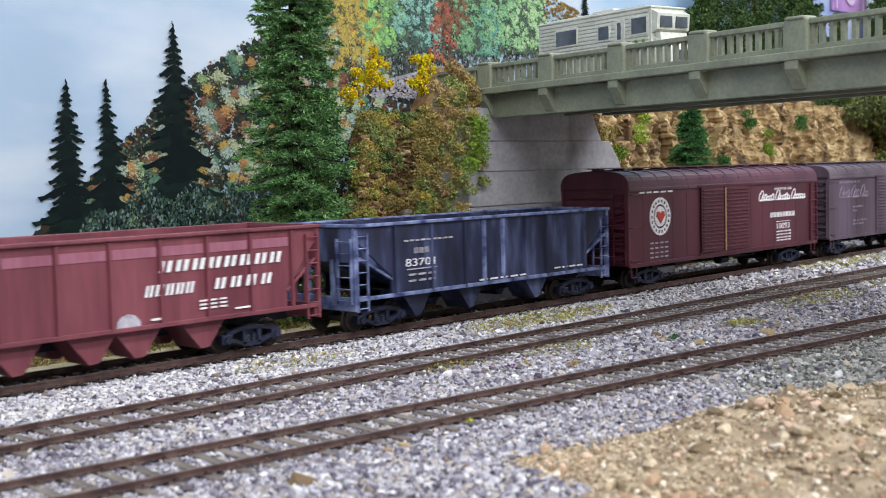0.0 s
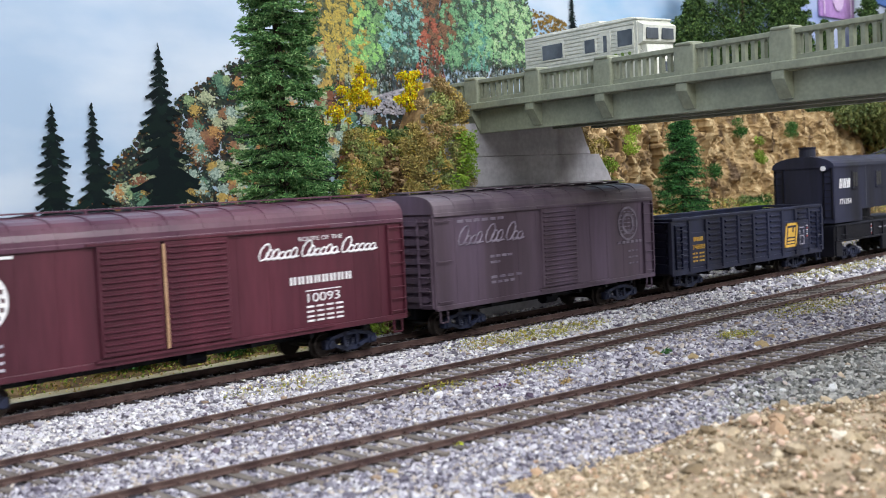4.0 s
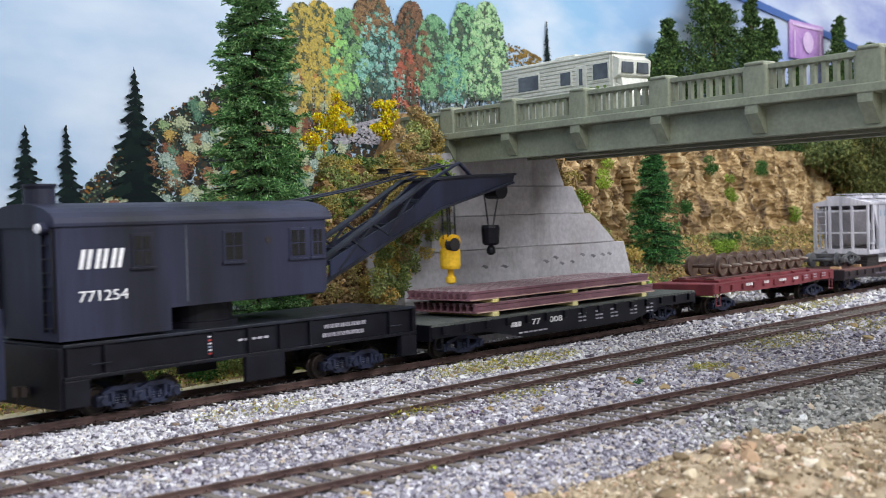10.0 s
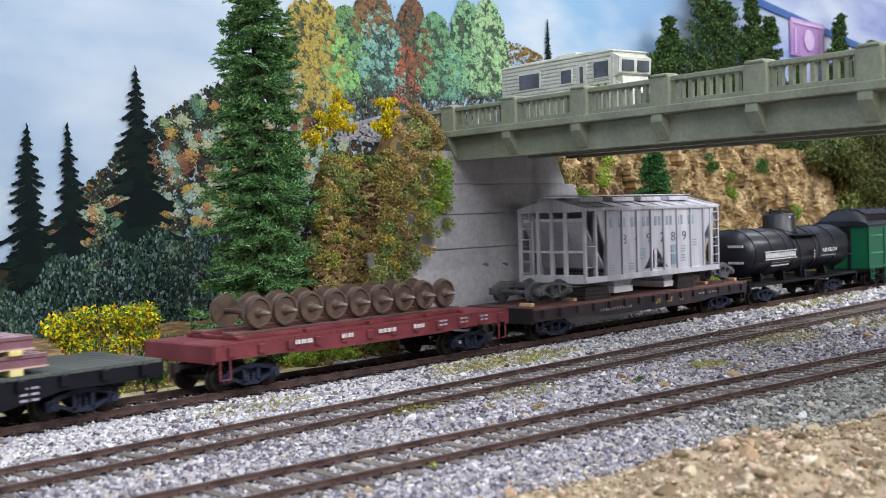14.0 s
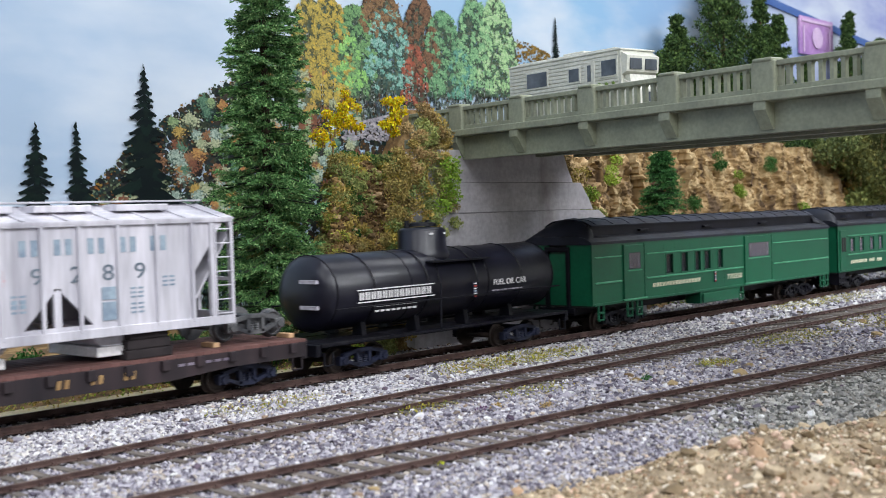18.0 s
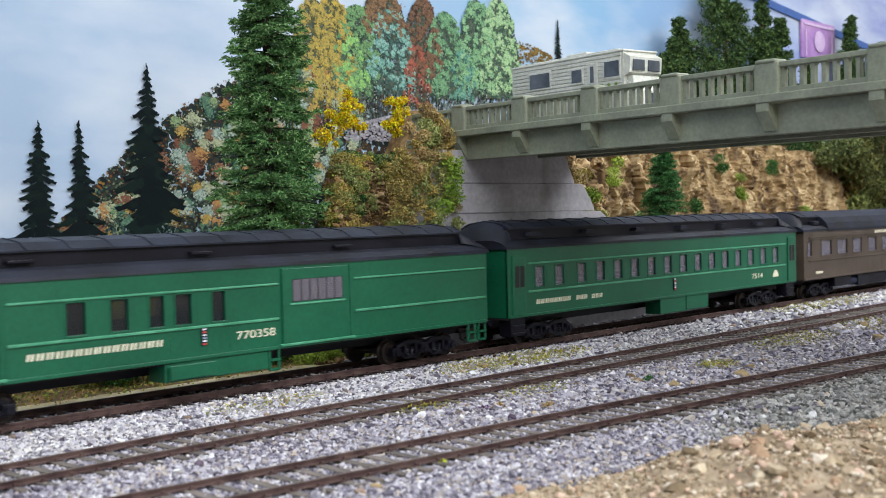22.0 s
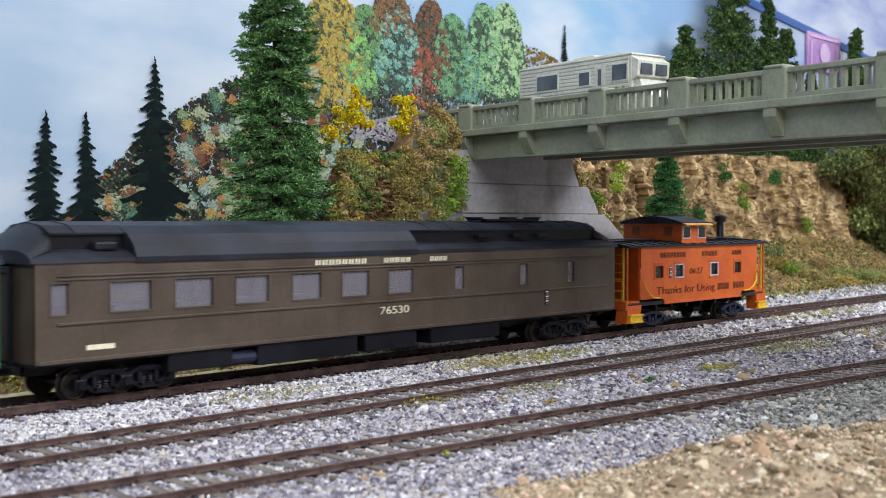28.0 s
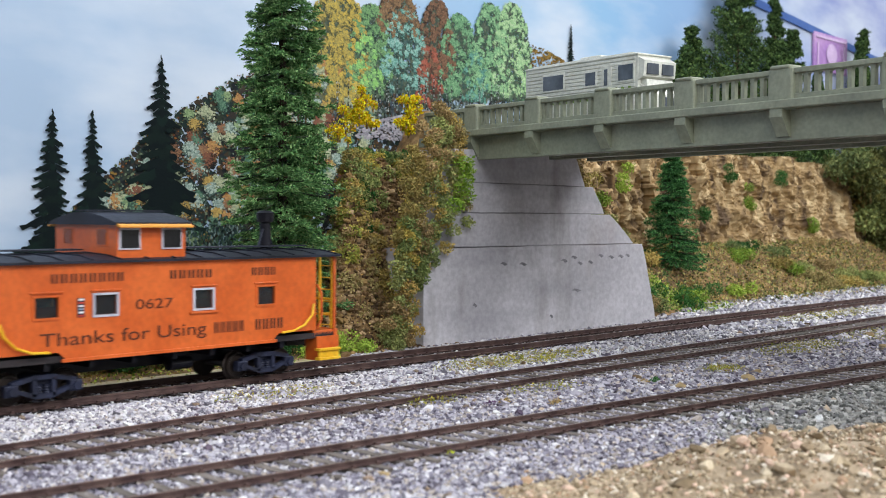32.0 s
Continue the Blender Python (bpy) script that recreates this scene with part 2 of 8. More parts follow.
# ---- room ----
def room():
    bm = box(B(), -3600, 3600, -3400, 2200, -1230, -1200)
    single("floor", bm, M["floor"], "dark grey club room floor", "floor", kind="structure")
    for n, (x0, x1, y0, y1) in enumerate(((-3700, -3600, -3400, 2200), (3600, 3700, -3400, 2200), (-3600, 3600, -3500, -3400), (-3600, 3600, 2200, 2300))):
        single("wall_" + ("west", "east", "south", "north")[n], box(B(), x0, x1, y0, y1, -1200, 1300), M["wall"], "plain off-white room wall", "wall", kind="structure")
    single("ceiling", box(B(), -3700, 3700, -3500, 2300, 1300, 1340), M["wall"], "plain white room ceiling", "ceiling", kind="structure")
    for lx, ly, power in LAMPS:
        t = thing("ceiling_light", "white ceiling light panel with a glowing diffuser", "ceiling light", "ceiling lights of the room", pose(lx, ly, 1.3))
        bm = B()
        for s in (-1, 1):
            box(bm, -620, 620, s * 160 - 8, s * 160 + 8, -28, -1, 2)
            box(bm, s * 612 - 8, s * 612 + 8, -152, 152, -28, -1, 2)
        part("frame", bm, M["wall"], t)


# ---- backdrop: a flat painted board ----
def sky_paint():
    m = surf("painted_sky", "a9c2dc", "d6e2ee", 5, 0.75, fine=60, bump=0.05, gloss=0.2)
    n, link = m.node_tree.nodes, m.node_tree.links.new
    shade = n["Principled BSDF"]
    coord = n.new("ShaderNodeTexCoord").outputs["Object"]
    sep = n.new("ShaderNodeSeparateXYZ")
    link(coord, sep.inputs[0])
    mapping = n.new("ShaderNodeMapping")
    mapping.inputs["Scale"].default_value = (1, 1, 2.6)
    link(coord, mapping.inputs[0])
    puff = n.new("ShaderNodeTexNoise")
    puff.inputs["Scale"].default_value, puff.inputs["Detail"].default_value = 9.0, 7
    link(mapping.outputs[0], puff.inputs["Vector"])
    along = n.new("ShaderNodeMapRange")
    along.inputs[1].default_value, along.inputs[2].default_value = 0.15, 0.95
    link(sep.outputs[0], along.inputs[0])
    blue = n.new("ShaderNodeValToRGB")
    blue.color_ramp.elements[0].color, blue.color_ramp.elements[1].color = lin("a2b7d0"), lin("8a94c4")
    e = blue.color_ramp.elements.new(0.45)
    e.color = lin("8ab2d4")
    link(along.outputs[0], blue.inputs[0])
    cover = n.new("ShaderNodeMapRange")
    cover.inputs[1].default_value, cover.inputs[2].default_value, cover.inputs[4].default_value = 0.42, 0.68, 0.8
    link(puff.outputs["Fac"], cover.inputs[0])
    mix = n.new("ShaderNodeMix")
    mix.data_type = "RGBA"
    link(cover.outputs[0], mix.inputs[0])
    link(blue.outputs[0], mix.inputs[6])
    mix.inputs[7].default_value = lin("c9d2de")
    link(mix.outputs[2], shade.inputs["Base Color"])
    return m


def dab_paint(name, colours, gain=1.0):
    """Brush dabs: each dab takes one of the colours."""
    m = bpy.data.materials.new(name)
    m.use_nodes = True
    n, link = m.node_tree.nodes, m.node_tree.links.new
    r = n.new("ShaderNodeValToRGB")
    r.color_ramp.interpolation = "CONSTANT"
    while len(r.color_ramp.elements) < len(colours):
        r.color_ramp.elements.new(0.5)
    for k, c in enumerate(colours):
        r.color_ramp.elements[k].position = k / len(colours)
        r.color_ramp.elements[k].color = (*[min(v * gain, 0.85) for v in lin(c)[:3]], 1)
    link(n.new("ShaderNodeNewGeometry").outputs["Random Per Island"], r.inputs[0])
    shade = n["Principled BSDF"]
    grain = n.new("ShaderNodeTexNoise")
    grain.inputs["Scale"].default_value = 900
    link(n.new("ShaderNodeTexCoord").outputs["Object"], grain.inputs["Vector"])
    mix = n.new("ShaderNodeMix")
    mix.data_type, mix.blend_type = "RGBA", "MULTIPLY"
    mix.inputs[0].default_value = 0.45
    link(r.outputs[0], mix.inputs[6])
    link(grain.outputs["Fac"], mix.inputs[7])
    link(mix.outputs[2], shade.inputs["Base Color"])
    shade.inputs["Roughness"].default_value, shade.inputs["Specular IOR Level"].default_value = 0.75, 0.1
    return m


def dabs(name, spots, sizes, mat, parent, rng, tall=1.0, depth=0.3, label=""):
    """Flat paint dabs on the board at (x, z), layered by hair's breadths."""
    n, k = len(spots), 7
    a = np.linspace(0, 2 * np.pi, k, endpoint=False)[None] + rng.uniform(0, 6, (n, 1))
    rad = rng.uniform(0.45, 1.0, (n, k)) * np.asarray(sizes)[:, None]
    v = np.empty((n, k, 3))
    v[..., 0] = np.asarray(spots)[:, :1] + rad * np.cos(a)
    v[..., 2] = np.asarray(spots)[:, 1:] + rad * np.sin(a) * tall
    v[..., 1] = BACK - depth - np.linspace(0, 0.15, n)[:, None]
    f = np.arange(n * k).reshape(n, k)
    return tagged(cloud(name, v.reshape(-1, 3), f, mat, parent), label)


def conifer_silhouette(name, x, tip, base, half, mat, parent, rng, depth=1.25):
    """A painted fir: a thin spire and drooping, ragged boughs to both sides of a stem, with sky between their ends."""
    h = tip - base
    shapes = []
    z = base
    while z < tip - 0.02 * h:
        s = (z - base) / h
        step = (0.026 + 0.022 * (1 - s)) * h * rng.uniform(0.8, 1.2)
        for side in (-1, 1):
            w = half * (1 - s) ** 0.95 * rng.uniform(0.45, 1.1) + 0.5
            t = step * rng.uniform(0.45, 0.72)
            drop = w * rng.uniform(0.2, 0.42)
            shapes.append([(0, z + t), (side * w * 0.45, z + t * 0.55 - drop * 0.25), (side * w * 0.8, z + t * 0.25 - drop * 0.8), (side * w, z - drop * 0.82), (side * w * 0.9, z - drop * 1.2 - t * 0.2),
                           (side * w * 0.66, z - drop * 0.8 - t * 0.35), (side * w * 0.5, z - drop * 0.75 - t * 0.9), (side * w * 0.22, z - drop * 0.2 - t * 0.75), (0, z - t)])
            if w > 4:
                u = rng.uniform(0.3, 0.7) * w * side
                shapes.append([(u + 0.5 * t * math.cos(a) * 1.6, z - drop * 0.6 + 0.5 * t * math.sin(a)) for a in np.linspace(0, 5.6, 9)])
        if s < 0.86:
            c = half * (1 - s) ** 1.1 * rng.uniform(0.2, 0.46)
            shapes.append([(c * math.cos(a) * rng.uniform(0.7, 1.1), z + step * 0.9 * math.sin(a)) for a in np.linspace(0, 5.6, 9)])
        z += step
    for k in range(9):
        z = tip - (k + 1) * 0.012 * h
        dx = 0.35 * math.sin(k * 2.1 + x)
        shapes.append([(dx + (0.35 + 0.07 * k) * math.cos(a), z + 0.011 * h * math.sin(a)) for a in np.linspace(0, 5.6, 9)])
    v = np.array([[(x + a, 0, b) for a, b in q] for q in shapes])
    v[..., 1] = BACK - depth - np.linspace(0, 0.15, len(shapes))[:, None]
    return cloud(name, v.reshape(-1, 3), np.arange(v.shape[0] * 9).reshape(-1, 9), mat, parent)


def backdrop():
    rng = np.random.default_rng(3)
    board_at = Matrix.LocRotScale((SKEW * BACK * 0.001, 0, 0), None, (1, 1, TALL))
    bm = box(B(), -2900, 2900, BACK, BACK + 12, -60, 620)
    board = single("backdrop", bm, sky_paint(), "flat board painted with a pale blue cloudy sky and autumn hills", "backdrop", kind="structure", m=board_at)
    # hillside of autumn dabs
    ridge_x = [20, 45, 70, 90, 112, 135, 169, 227, 300]
    ridge_z = [20, 42, 66, 86, 108, 126, 146, 168, 168]

    def ridge(x):
        return float(np.interp(x, ridge_x, ridge_z))

    def area(x0, x1, z0, n, top=ridge, over=0.0):
        x = rng.uniform(x0, x1, n)
        lid = np.array([top(v) for v in x]) - over
        return np.stack([x, z0 + (lid - z0) * rng.uniform(0, 1, n) ** 0.9], -1)

    under = dab_paint("hillside_underpaint", ["24292c", "2f3638", "3c3834", "2a3a38", "3a4438", "463c30"])
    autumn = dab_paint("hillside_autumn_dabs", ["56624a", "84582f", "46584c", "76866c", "92743c", "364238", "684630", "8c9a88", "4c6256", "2e3634"])
    s = area(0, 300, -20, 9000, ridge, 3.0)
    dabs("painted_hillside", s, rng.uniform(1.8, 3.6, len(s)), under, board, rng, 1.0, 0.1, "dark painted undergrowth of a hillside")
    s = area(60, 290, 30, 3600)
    dabs("painted_autumn_scrub", s, rng.uniform(0.4, 1.3, len(s)), autumn, board, rng, 0.9, 0.55, "autumn coloured painted scrub")
    # each shrub colour in a lit, a middle and a shaded tone
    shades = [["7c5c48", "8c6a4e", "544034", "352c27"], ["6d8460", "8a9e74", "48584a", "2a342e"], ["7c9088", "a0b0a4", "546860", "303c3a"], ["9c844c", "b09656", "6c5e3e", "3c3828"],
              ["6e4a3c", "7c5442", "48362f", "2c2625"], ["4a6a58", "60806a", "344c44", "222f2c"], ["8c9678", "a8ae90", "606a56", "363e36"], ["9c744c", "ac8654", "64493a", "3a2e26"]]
    shades = [[dab_paint("shrub_light_shade_dabs", t[k:k + 2] + t[k:k + 1], 1.28) for k in (0, 1, 2)] for t in shades]
    for k in range(300):
        cx = rng.uniform(62, 275)
        cz = ridge(cx) - 4 - rng.uniform(0, 1) ** 0.8 * 84
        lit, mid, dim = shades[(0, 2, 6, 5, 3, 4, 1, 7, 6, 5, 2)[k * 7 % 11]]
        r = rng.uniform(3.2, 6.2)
        # painted light and shade: dim dabs low, lit dabs high on each shrub
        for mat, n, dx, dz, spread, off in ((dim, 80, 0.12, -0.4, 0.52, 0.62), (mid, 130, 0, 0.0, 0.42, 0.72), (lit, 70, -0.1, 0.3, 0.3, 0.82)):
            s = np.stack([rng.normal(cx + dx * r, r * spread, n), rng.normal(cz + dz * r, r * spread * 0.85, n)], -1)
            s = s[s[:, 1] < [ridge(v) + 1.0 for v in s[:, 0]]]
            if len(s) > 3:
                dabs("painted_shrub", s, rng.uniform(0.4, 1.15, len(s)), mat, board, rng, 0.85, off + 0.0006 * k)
    s = area(10, 190, -15, 9000, lambda v: min(ridge(v) * 0.62, 54) + 5 * math.sin(v * 0.21))
    dabs("painted_brush", s, rng.uniform(0.4, 1.15, len(s)), dab_paint("frosted_brush", ["405654", "5c7470", "2e4240", "24363a", "3f5648", "7c908e", "2a3a34", "3f5a42", "1f2c2e"]), board, rng, 1.6, 1.5, "frosty blue-green painted brush")
    # dark firs
    dark = dab_paint("dark_fir_paint", ["0f1b1d", "13211f", "0e191c", "152623"])
    for x, tip, base, half in ((56, 116, 5, 30), (77.5, 117, 5, 27), (118, 152, 10, 40)):
        conifer_silhouette("painted_fir", x, tip, base, half, dark, board, rng)
    conifer_silhouette("painted_fir", 477, 219, 180, 7, dark, board, rng)
    # crowns of the painted wood: columns of leaf clumps over dark gaps, trunks below
    trunk = dab_paint("painted_trunks", ["2a2c28", "3c3a34", "1d2220", "8f9c9a", "b9c4c4"])
    n = 3000
    s = np.stack([rng.uniform(228, 424, n), rng.uniform(126, 168, n)], -1)
    dabs("painted_forest_shade", s, rng.uniform(0.5, 1.3, n), dab_paint("forest_shade", ["3a4644", "4c5a58", "2c3634", "64736f", "7f8f8c", "46505a", "5c4c40"]), board, rng, 2.6, 0.5)
    greys = ["4c584c", "414c44", "5a6656"]
    wood = [(236, 204, 136, 23, ["8c7e46", "9c8c4a", "78744a", "a8944a"], ["54543a", "464834", "646040"]), (250, 207, 134, 22, ["908044", "a08e48", "7c7848", "b09846"], ["56563a", "474a36", "666240"]),
            (270, 205, 140, 23, ["5a7c56", "6e9064", "4c6c4c", "668a5c"], ["34483c", "2d4036", "405648"]), (265, 182, 142, 16, ["74a25c", "88b26c", "669258"], ["405a44", "4a6650"]),
            (299, 206, 146, 25, ["5c8a80", "749c92", "86a69e", "4e7a70"], ["384f4c", "304440", "465e5a"]), (294, 217, 186, 22, ["705a44", "7c644a", "624e3e"], ["463b32", "524538"]),
            (330, 217, 160, 21, ["68503f", "745a48", "5a4438"], ["3e332d", "483c34"]), (323, 182, 138, 14, ["864e40", "92584a", "764438"], ["4e342e", "583c34"]), (352, 210, 146, 23, ["5c8462", "749a74", "4e7458"], ["33493f", "3e5648"]),
            (368, 182, 146, 17, ["508072", "669286", "446e64"], ["304844", "3a5650"]), (384, 223, 150, 23, ["6c946e", "84aa80", "5c8462"], ["3c564a", "334a3f"]), (408, 227, 150, 26, ["82a678", "96b688", "749870", "a0b492"], ["48644f", "54705a", "3e5646"])]
    for step, (x, top, foot, half, lit, dim) in enumerate(wood):
        mats = (dab_paint("crown_gaps", greys + dim, 1.3), dab_paint("crown_shade", dim + lit[:2], 1.45), dab_paint("crown_lit_dabs", lit, 1.6))
        h = top - foot

        def wide(v):
            return half * np.sqrt(np.clip(1 - v ** 3.0, 0, 1)) * (0.78 + 0.22 * np.clip(v * 3, 0, 1)) * (1 - 0.18 * v)

        layers = [[], [], []]
        v = rng.uniform(0, 1, int(24 * h))
        layers[0].append(np.stack([x + rng.uniform(-1, 1, len(v)) * wide(v) * 0.95, foot + v * h * 0.98], -1))
        for k in range(int(half * h / 13)):
            v = rng.uniform(0.03, 0.97)
            cx, cz, r = x + rng.uniform(-0.95, 0.95) * float(wide(np.float64(v))), foot + v * h, rng.uniform(1.5, 3.0)
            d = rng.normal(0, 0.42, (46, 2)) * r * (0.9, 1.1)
            # painted light: a clump's upper dabs take the lit paint, lower ones the shade
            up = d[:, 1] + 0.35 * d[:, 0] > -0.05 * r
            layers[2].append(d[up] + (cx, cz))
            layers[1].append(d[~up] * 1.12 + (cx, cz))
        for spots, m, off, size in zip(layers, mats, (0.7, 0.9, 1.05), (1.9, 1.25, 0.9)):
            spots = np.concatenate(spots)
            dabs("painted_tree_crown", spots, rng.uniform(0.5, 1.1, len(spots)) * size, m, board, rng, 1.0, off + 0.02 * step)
    for k in range(34):
        x = rng.uniform(232, 418)
        n = 26
        s = np.stack([x + np.cumsum(rng.normal(0, 0.12, n)), np.linspace(126 + 0.1 * (x - 236), 146 + 0.1 * (x - 236) + rng.uniform(-4, 8), n)], -1)
        dabs("painted_trunk", s, np.full(n, rng.uniform(0.35, 0.65)), trunk, board, rng, 1.8, 1.35)
    # painted road and far hill
    n = 900
    s = np.stack([rng.uniform(256, 335, n), rng.uniform(112, 137, n)], -1)
    s[:, 1] = np.minimum(s[:, 1], 120 + (s[:, 0] - 256) * 0.24)
    dabs("painted_road", s, rng.uniform(1.0, 2.4, n), dab_paint("grey_road_dabs", ["a5a3ab", "b7b4ba", "9a98a2", "8c8a94"]), board, rng, 0.5, 1.3, "grey painted road")
    n = 500
    s = np.stack([rng.uniform(425, 470, n), rng.uniform(160, 196, n)], -1)
    s[:, 1] = np.minimum(s[:, 1], 200 - (s[:, 0] - 425) * 0.28)
    dabs("painted_far_hill", s, rng.uniform(1, 2.2, n), dab_paint("brown_hill_dabs", ["7a6238", "93783f", "5f5230"]), board, rng, 0.8, 0.4)
    # purple poster and blue stripe
    bm = box(B(), 884, 962, BACK - 3, BACK - 1, 226, 268)
    sign = single("poster", bm, surf("purple_poster", "a07ab8", "c8a2d0", 30, 0.6, fine=200, bump=0.05, third="b48cc4"), "small purple poster with a pale arched emblem", "poster", m=board_at)
    pale = surf("poster_pale_print", "c4a8d0", "d4bcdc", 60, 0.6)
    bm = B()
    box(bm, 888, 958, BACK - 4, BACK - 3.2, 262, 265)
    for s in (-1, 1):
        box(bm, 923 + s * 31 - 1.5, 923 + s * 31 + 1.5, BACK - 4, BACK - 3.2, 228, 258)
    part("border", bm, pale, sign)
    bm = turned(B(), [(-0.8, 12), (0, 12)], (923, BACK - 3.4, 246), "y", 20)
    part("emblem", bm, pale, sign)
    bm = B()
    prism(bm, [(640, 298), (640, 290), (1180, 236), (1180, 244)], "y", BACK - 2, BACK - 0.6)
    part("painted_stripe", bm, surf("blue_stripe", "3d5c9a", "4a6aa8", 20, 0.6), board, "slanting dark blue painted stripe")


# ---- ground and track ----
def ground():
    xs = np.unique(np.concatenate([np.arange(-2900, -200, 60.0), np.arange(-200, 1000, 5.0), np.arange(1000, 2901, 60.0)]))
    ys = np.unique(np.concatenate([np.arange(-460, -170, 20.0), np.arange(-170, 288, 4.5), [287.9]]))
    v = [(x, y, ground_z(x, y)) for y in ys for x in xs]
    w = len(xs)
    f = [(j * w + i, j * w + i + 1, (j + 1) * w + i + 1, (j + 1) * w + i) for j in range(len(ys) - 1) for i in range(w - 1)]
    ob = cloud("ground", v, f, M["ballast"], plan=True)
    tagged(ob, "model railway ground of grey gravel, sandy dirt and leafy banks", "ground", kind="structure")
    me = ob.data
    me.materials.append(M["dirt"])
    me.materials.append(M["earth"])
    me.materials.append(M["sand"])
    for p in me.polygons:
        c = p.center * 1000
        c.x -= SKEW * c.y
        p.use_smooth = True
        if c.y < -83 - 0.2 * (c.x - 20) + 9 * noise2(c.x, c.y, 40, 3) and c.x > 15:
            p.material_index = 1
        elif c.y > 108 + 3 * noise2(c.x, c.y, 20, 2):
            p.material_index = 2
        elif c.y > 93 + 2 * noise2(c.x, c.y, 12, 4) and c.x < 160:
            p.material_index = 3
    single("layout_table", box(B(), -2900, 2900, -460, BACK + 14, -90, -62), surf("plywood", "8a6a44", "a98a60", 8, 0.7, fine=60), "plywood layout table under the scenery", "table")


def track(name, centre, label, gauge=GAUGE, ties_from=-130, ties_to=640, pitch=6.6, tall=1.5 * TALL, wood="tie"):
    """A track: two rails, ties, spike heads. centre(x) gives the middle line, tall is the rail's height."""
    x0, x1 = -2880.0, 2880.0
    slope = (centre(100) - centre(0)) / 100
    turn = math.degrees(math.atan(slope))
    t = thing(name, label, "railway track", "tracks", pose(0, centre(0) * 0.001, 0, 0, 0, turn))
    prof = [(-0.85, -1.0), (0.85, -1.0), (0.85, -0.88), (0.2, -0.78), (0.2, -0.36), (0.42, -0.28), (0.42, -0.05), (0.32, 0.0), (-0.32, 0.0), (-0.42, -0.05), (-0.42, -0.28), (-0.2, -0.36), (-0.2, -0.78), (-0.85, -0.88)]
    for s in (-1, 1):
        rail = part("rail", prism(B(), [(s * gauge / 2 + u, v * tall) for u, v in prof], "x", x0, x1), M["rail"], t)
        part("railhead", box(B(), x0, x1, s * gauge / 2 - 0.27, s * gauge / 2 + 0.27, -0.04, 0.03), M["railhead"], rail)
    tie = finish(box(B(), -1.25, 1.25, -14.6, 14.6, -tall - 2.2, -tall + 0.03, 0.18), "tie", M[wood])
    rng = random.Random(name + wood)
    x = ties_from
    while x < ties_to:
        o = part("tie", tie, None, t, at=(x + rng.uniform(-0.5, 0.5), rng.uniform(-0.5, 0.5), rng.uniform(-0.12, 0.0)))
        o.rotation_euler.z = rng.uniform(-0.03, 0.03)
        x += pitch
    bm = B()
    for a, b in ((x0, ties_from), (ties_to, x1)):
        x = a
        while x < b:
            box(bm, x - 1.25, x + 1.25, -14.6, 14.6, -tall - 2.2, -tall + 0.03)
            x += 15.2
    tagged(part("far_ties", bm, M[wood], t), kind="stuff")
    bm = B()
    x = ties_from
    while x < ties_to:
        for s in (-1, 1):
            for d in (-1.25, 1.25):
                y = s * gauge / 2 + d
                box(bm, x - 0.8, x + 0.8, y - 0.5, y + 0.5, -tall, -tall + 0.22)
                box(bm, x - 0.35, x + 0.35, y - 0.35, y + 0.3, -tall + 0.1, -tall + 0.7)
        x += pitch
    tagged(part("spike_detail", bm, M["rail"], t), kind="stuff")
    return t


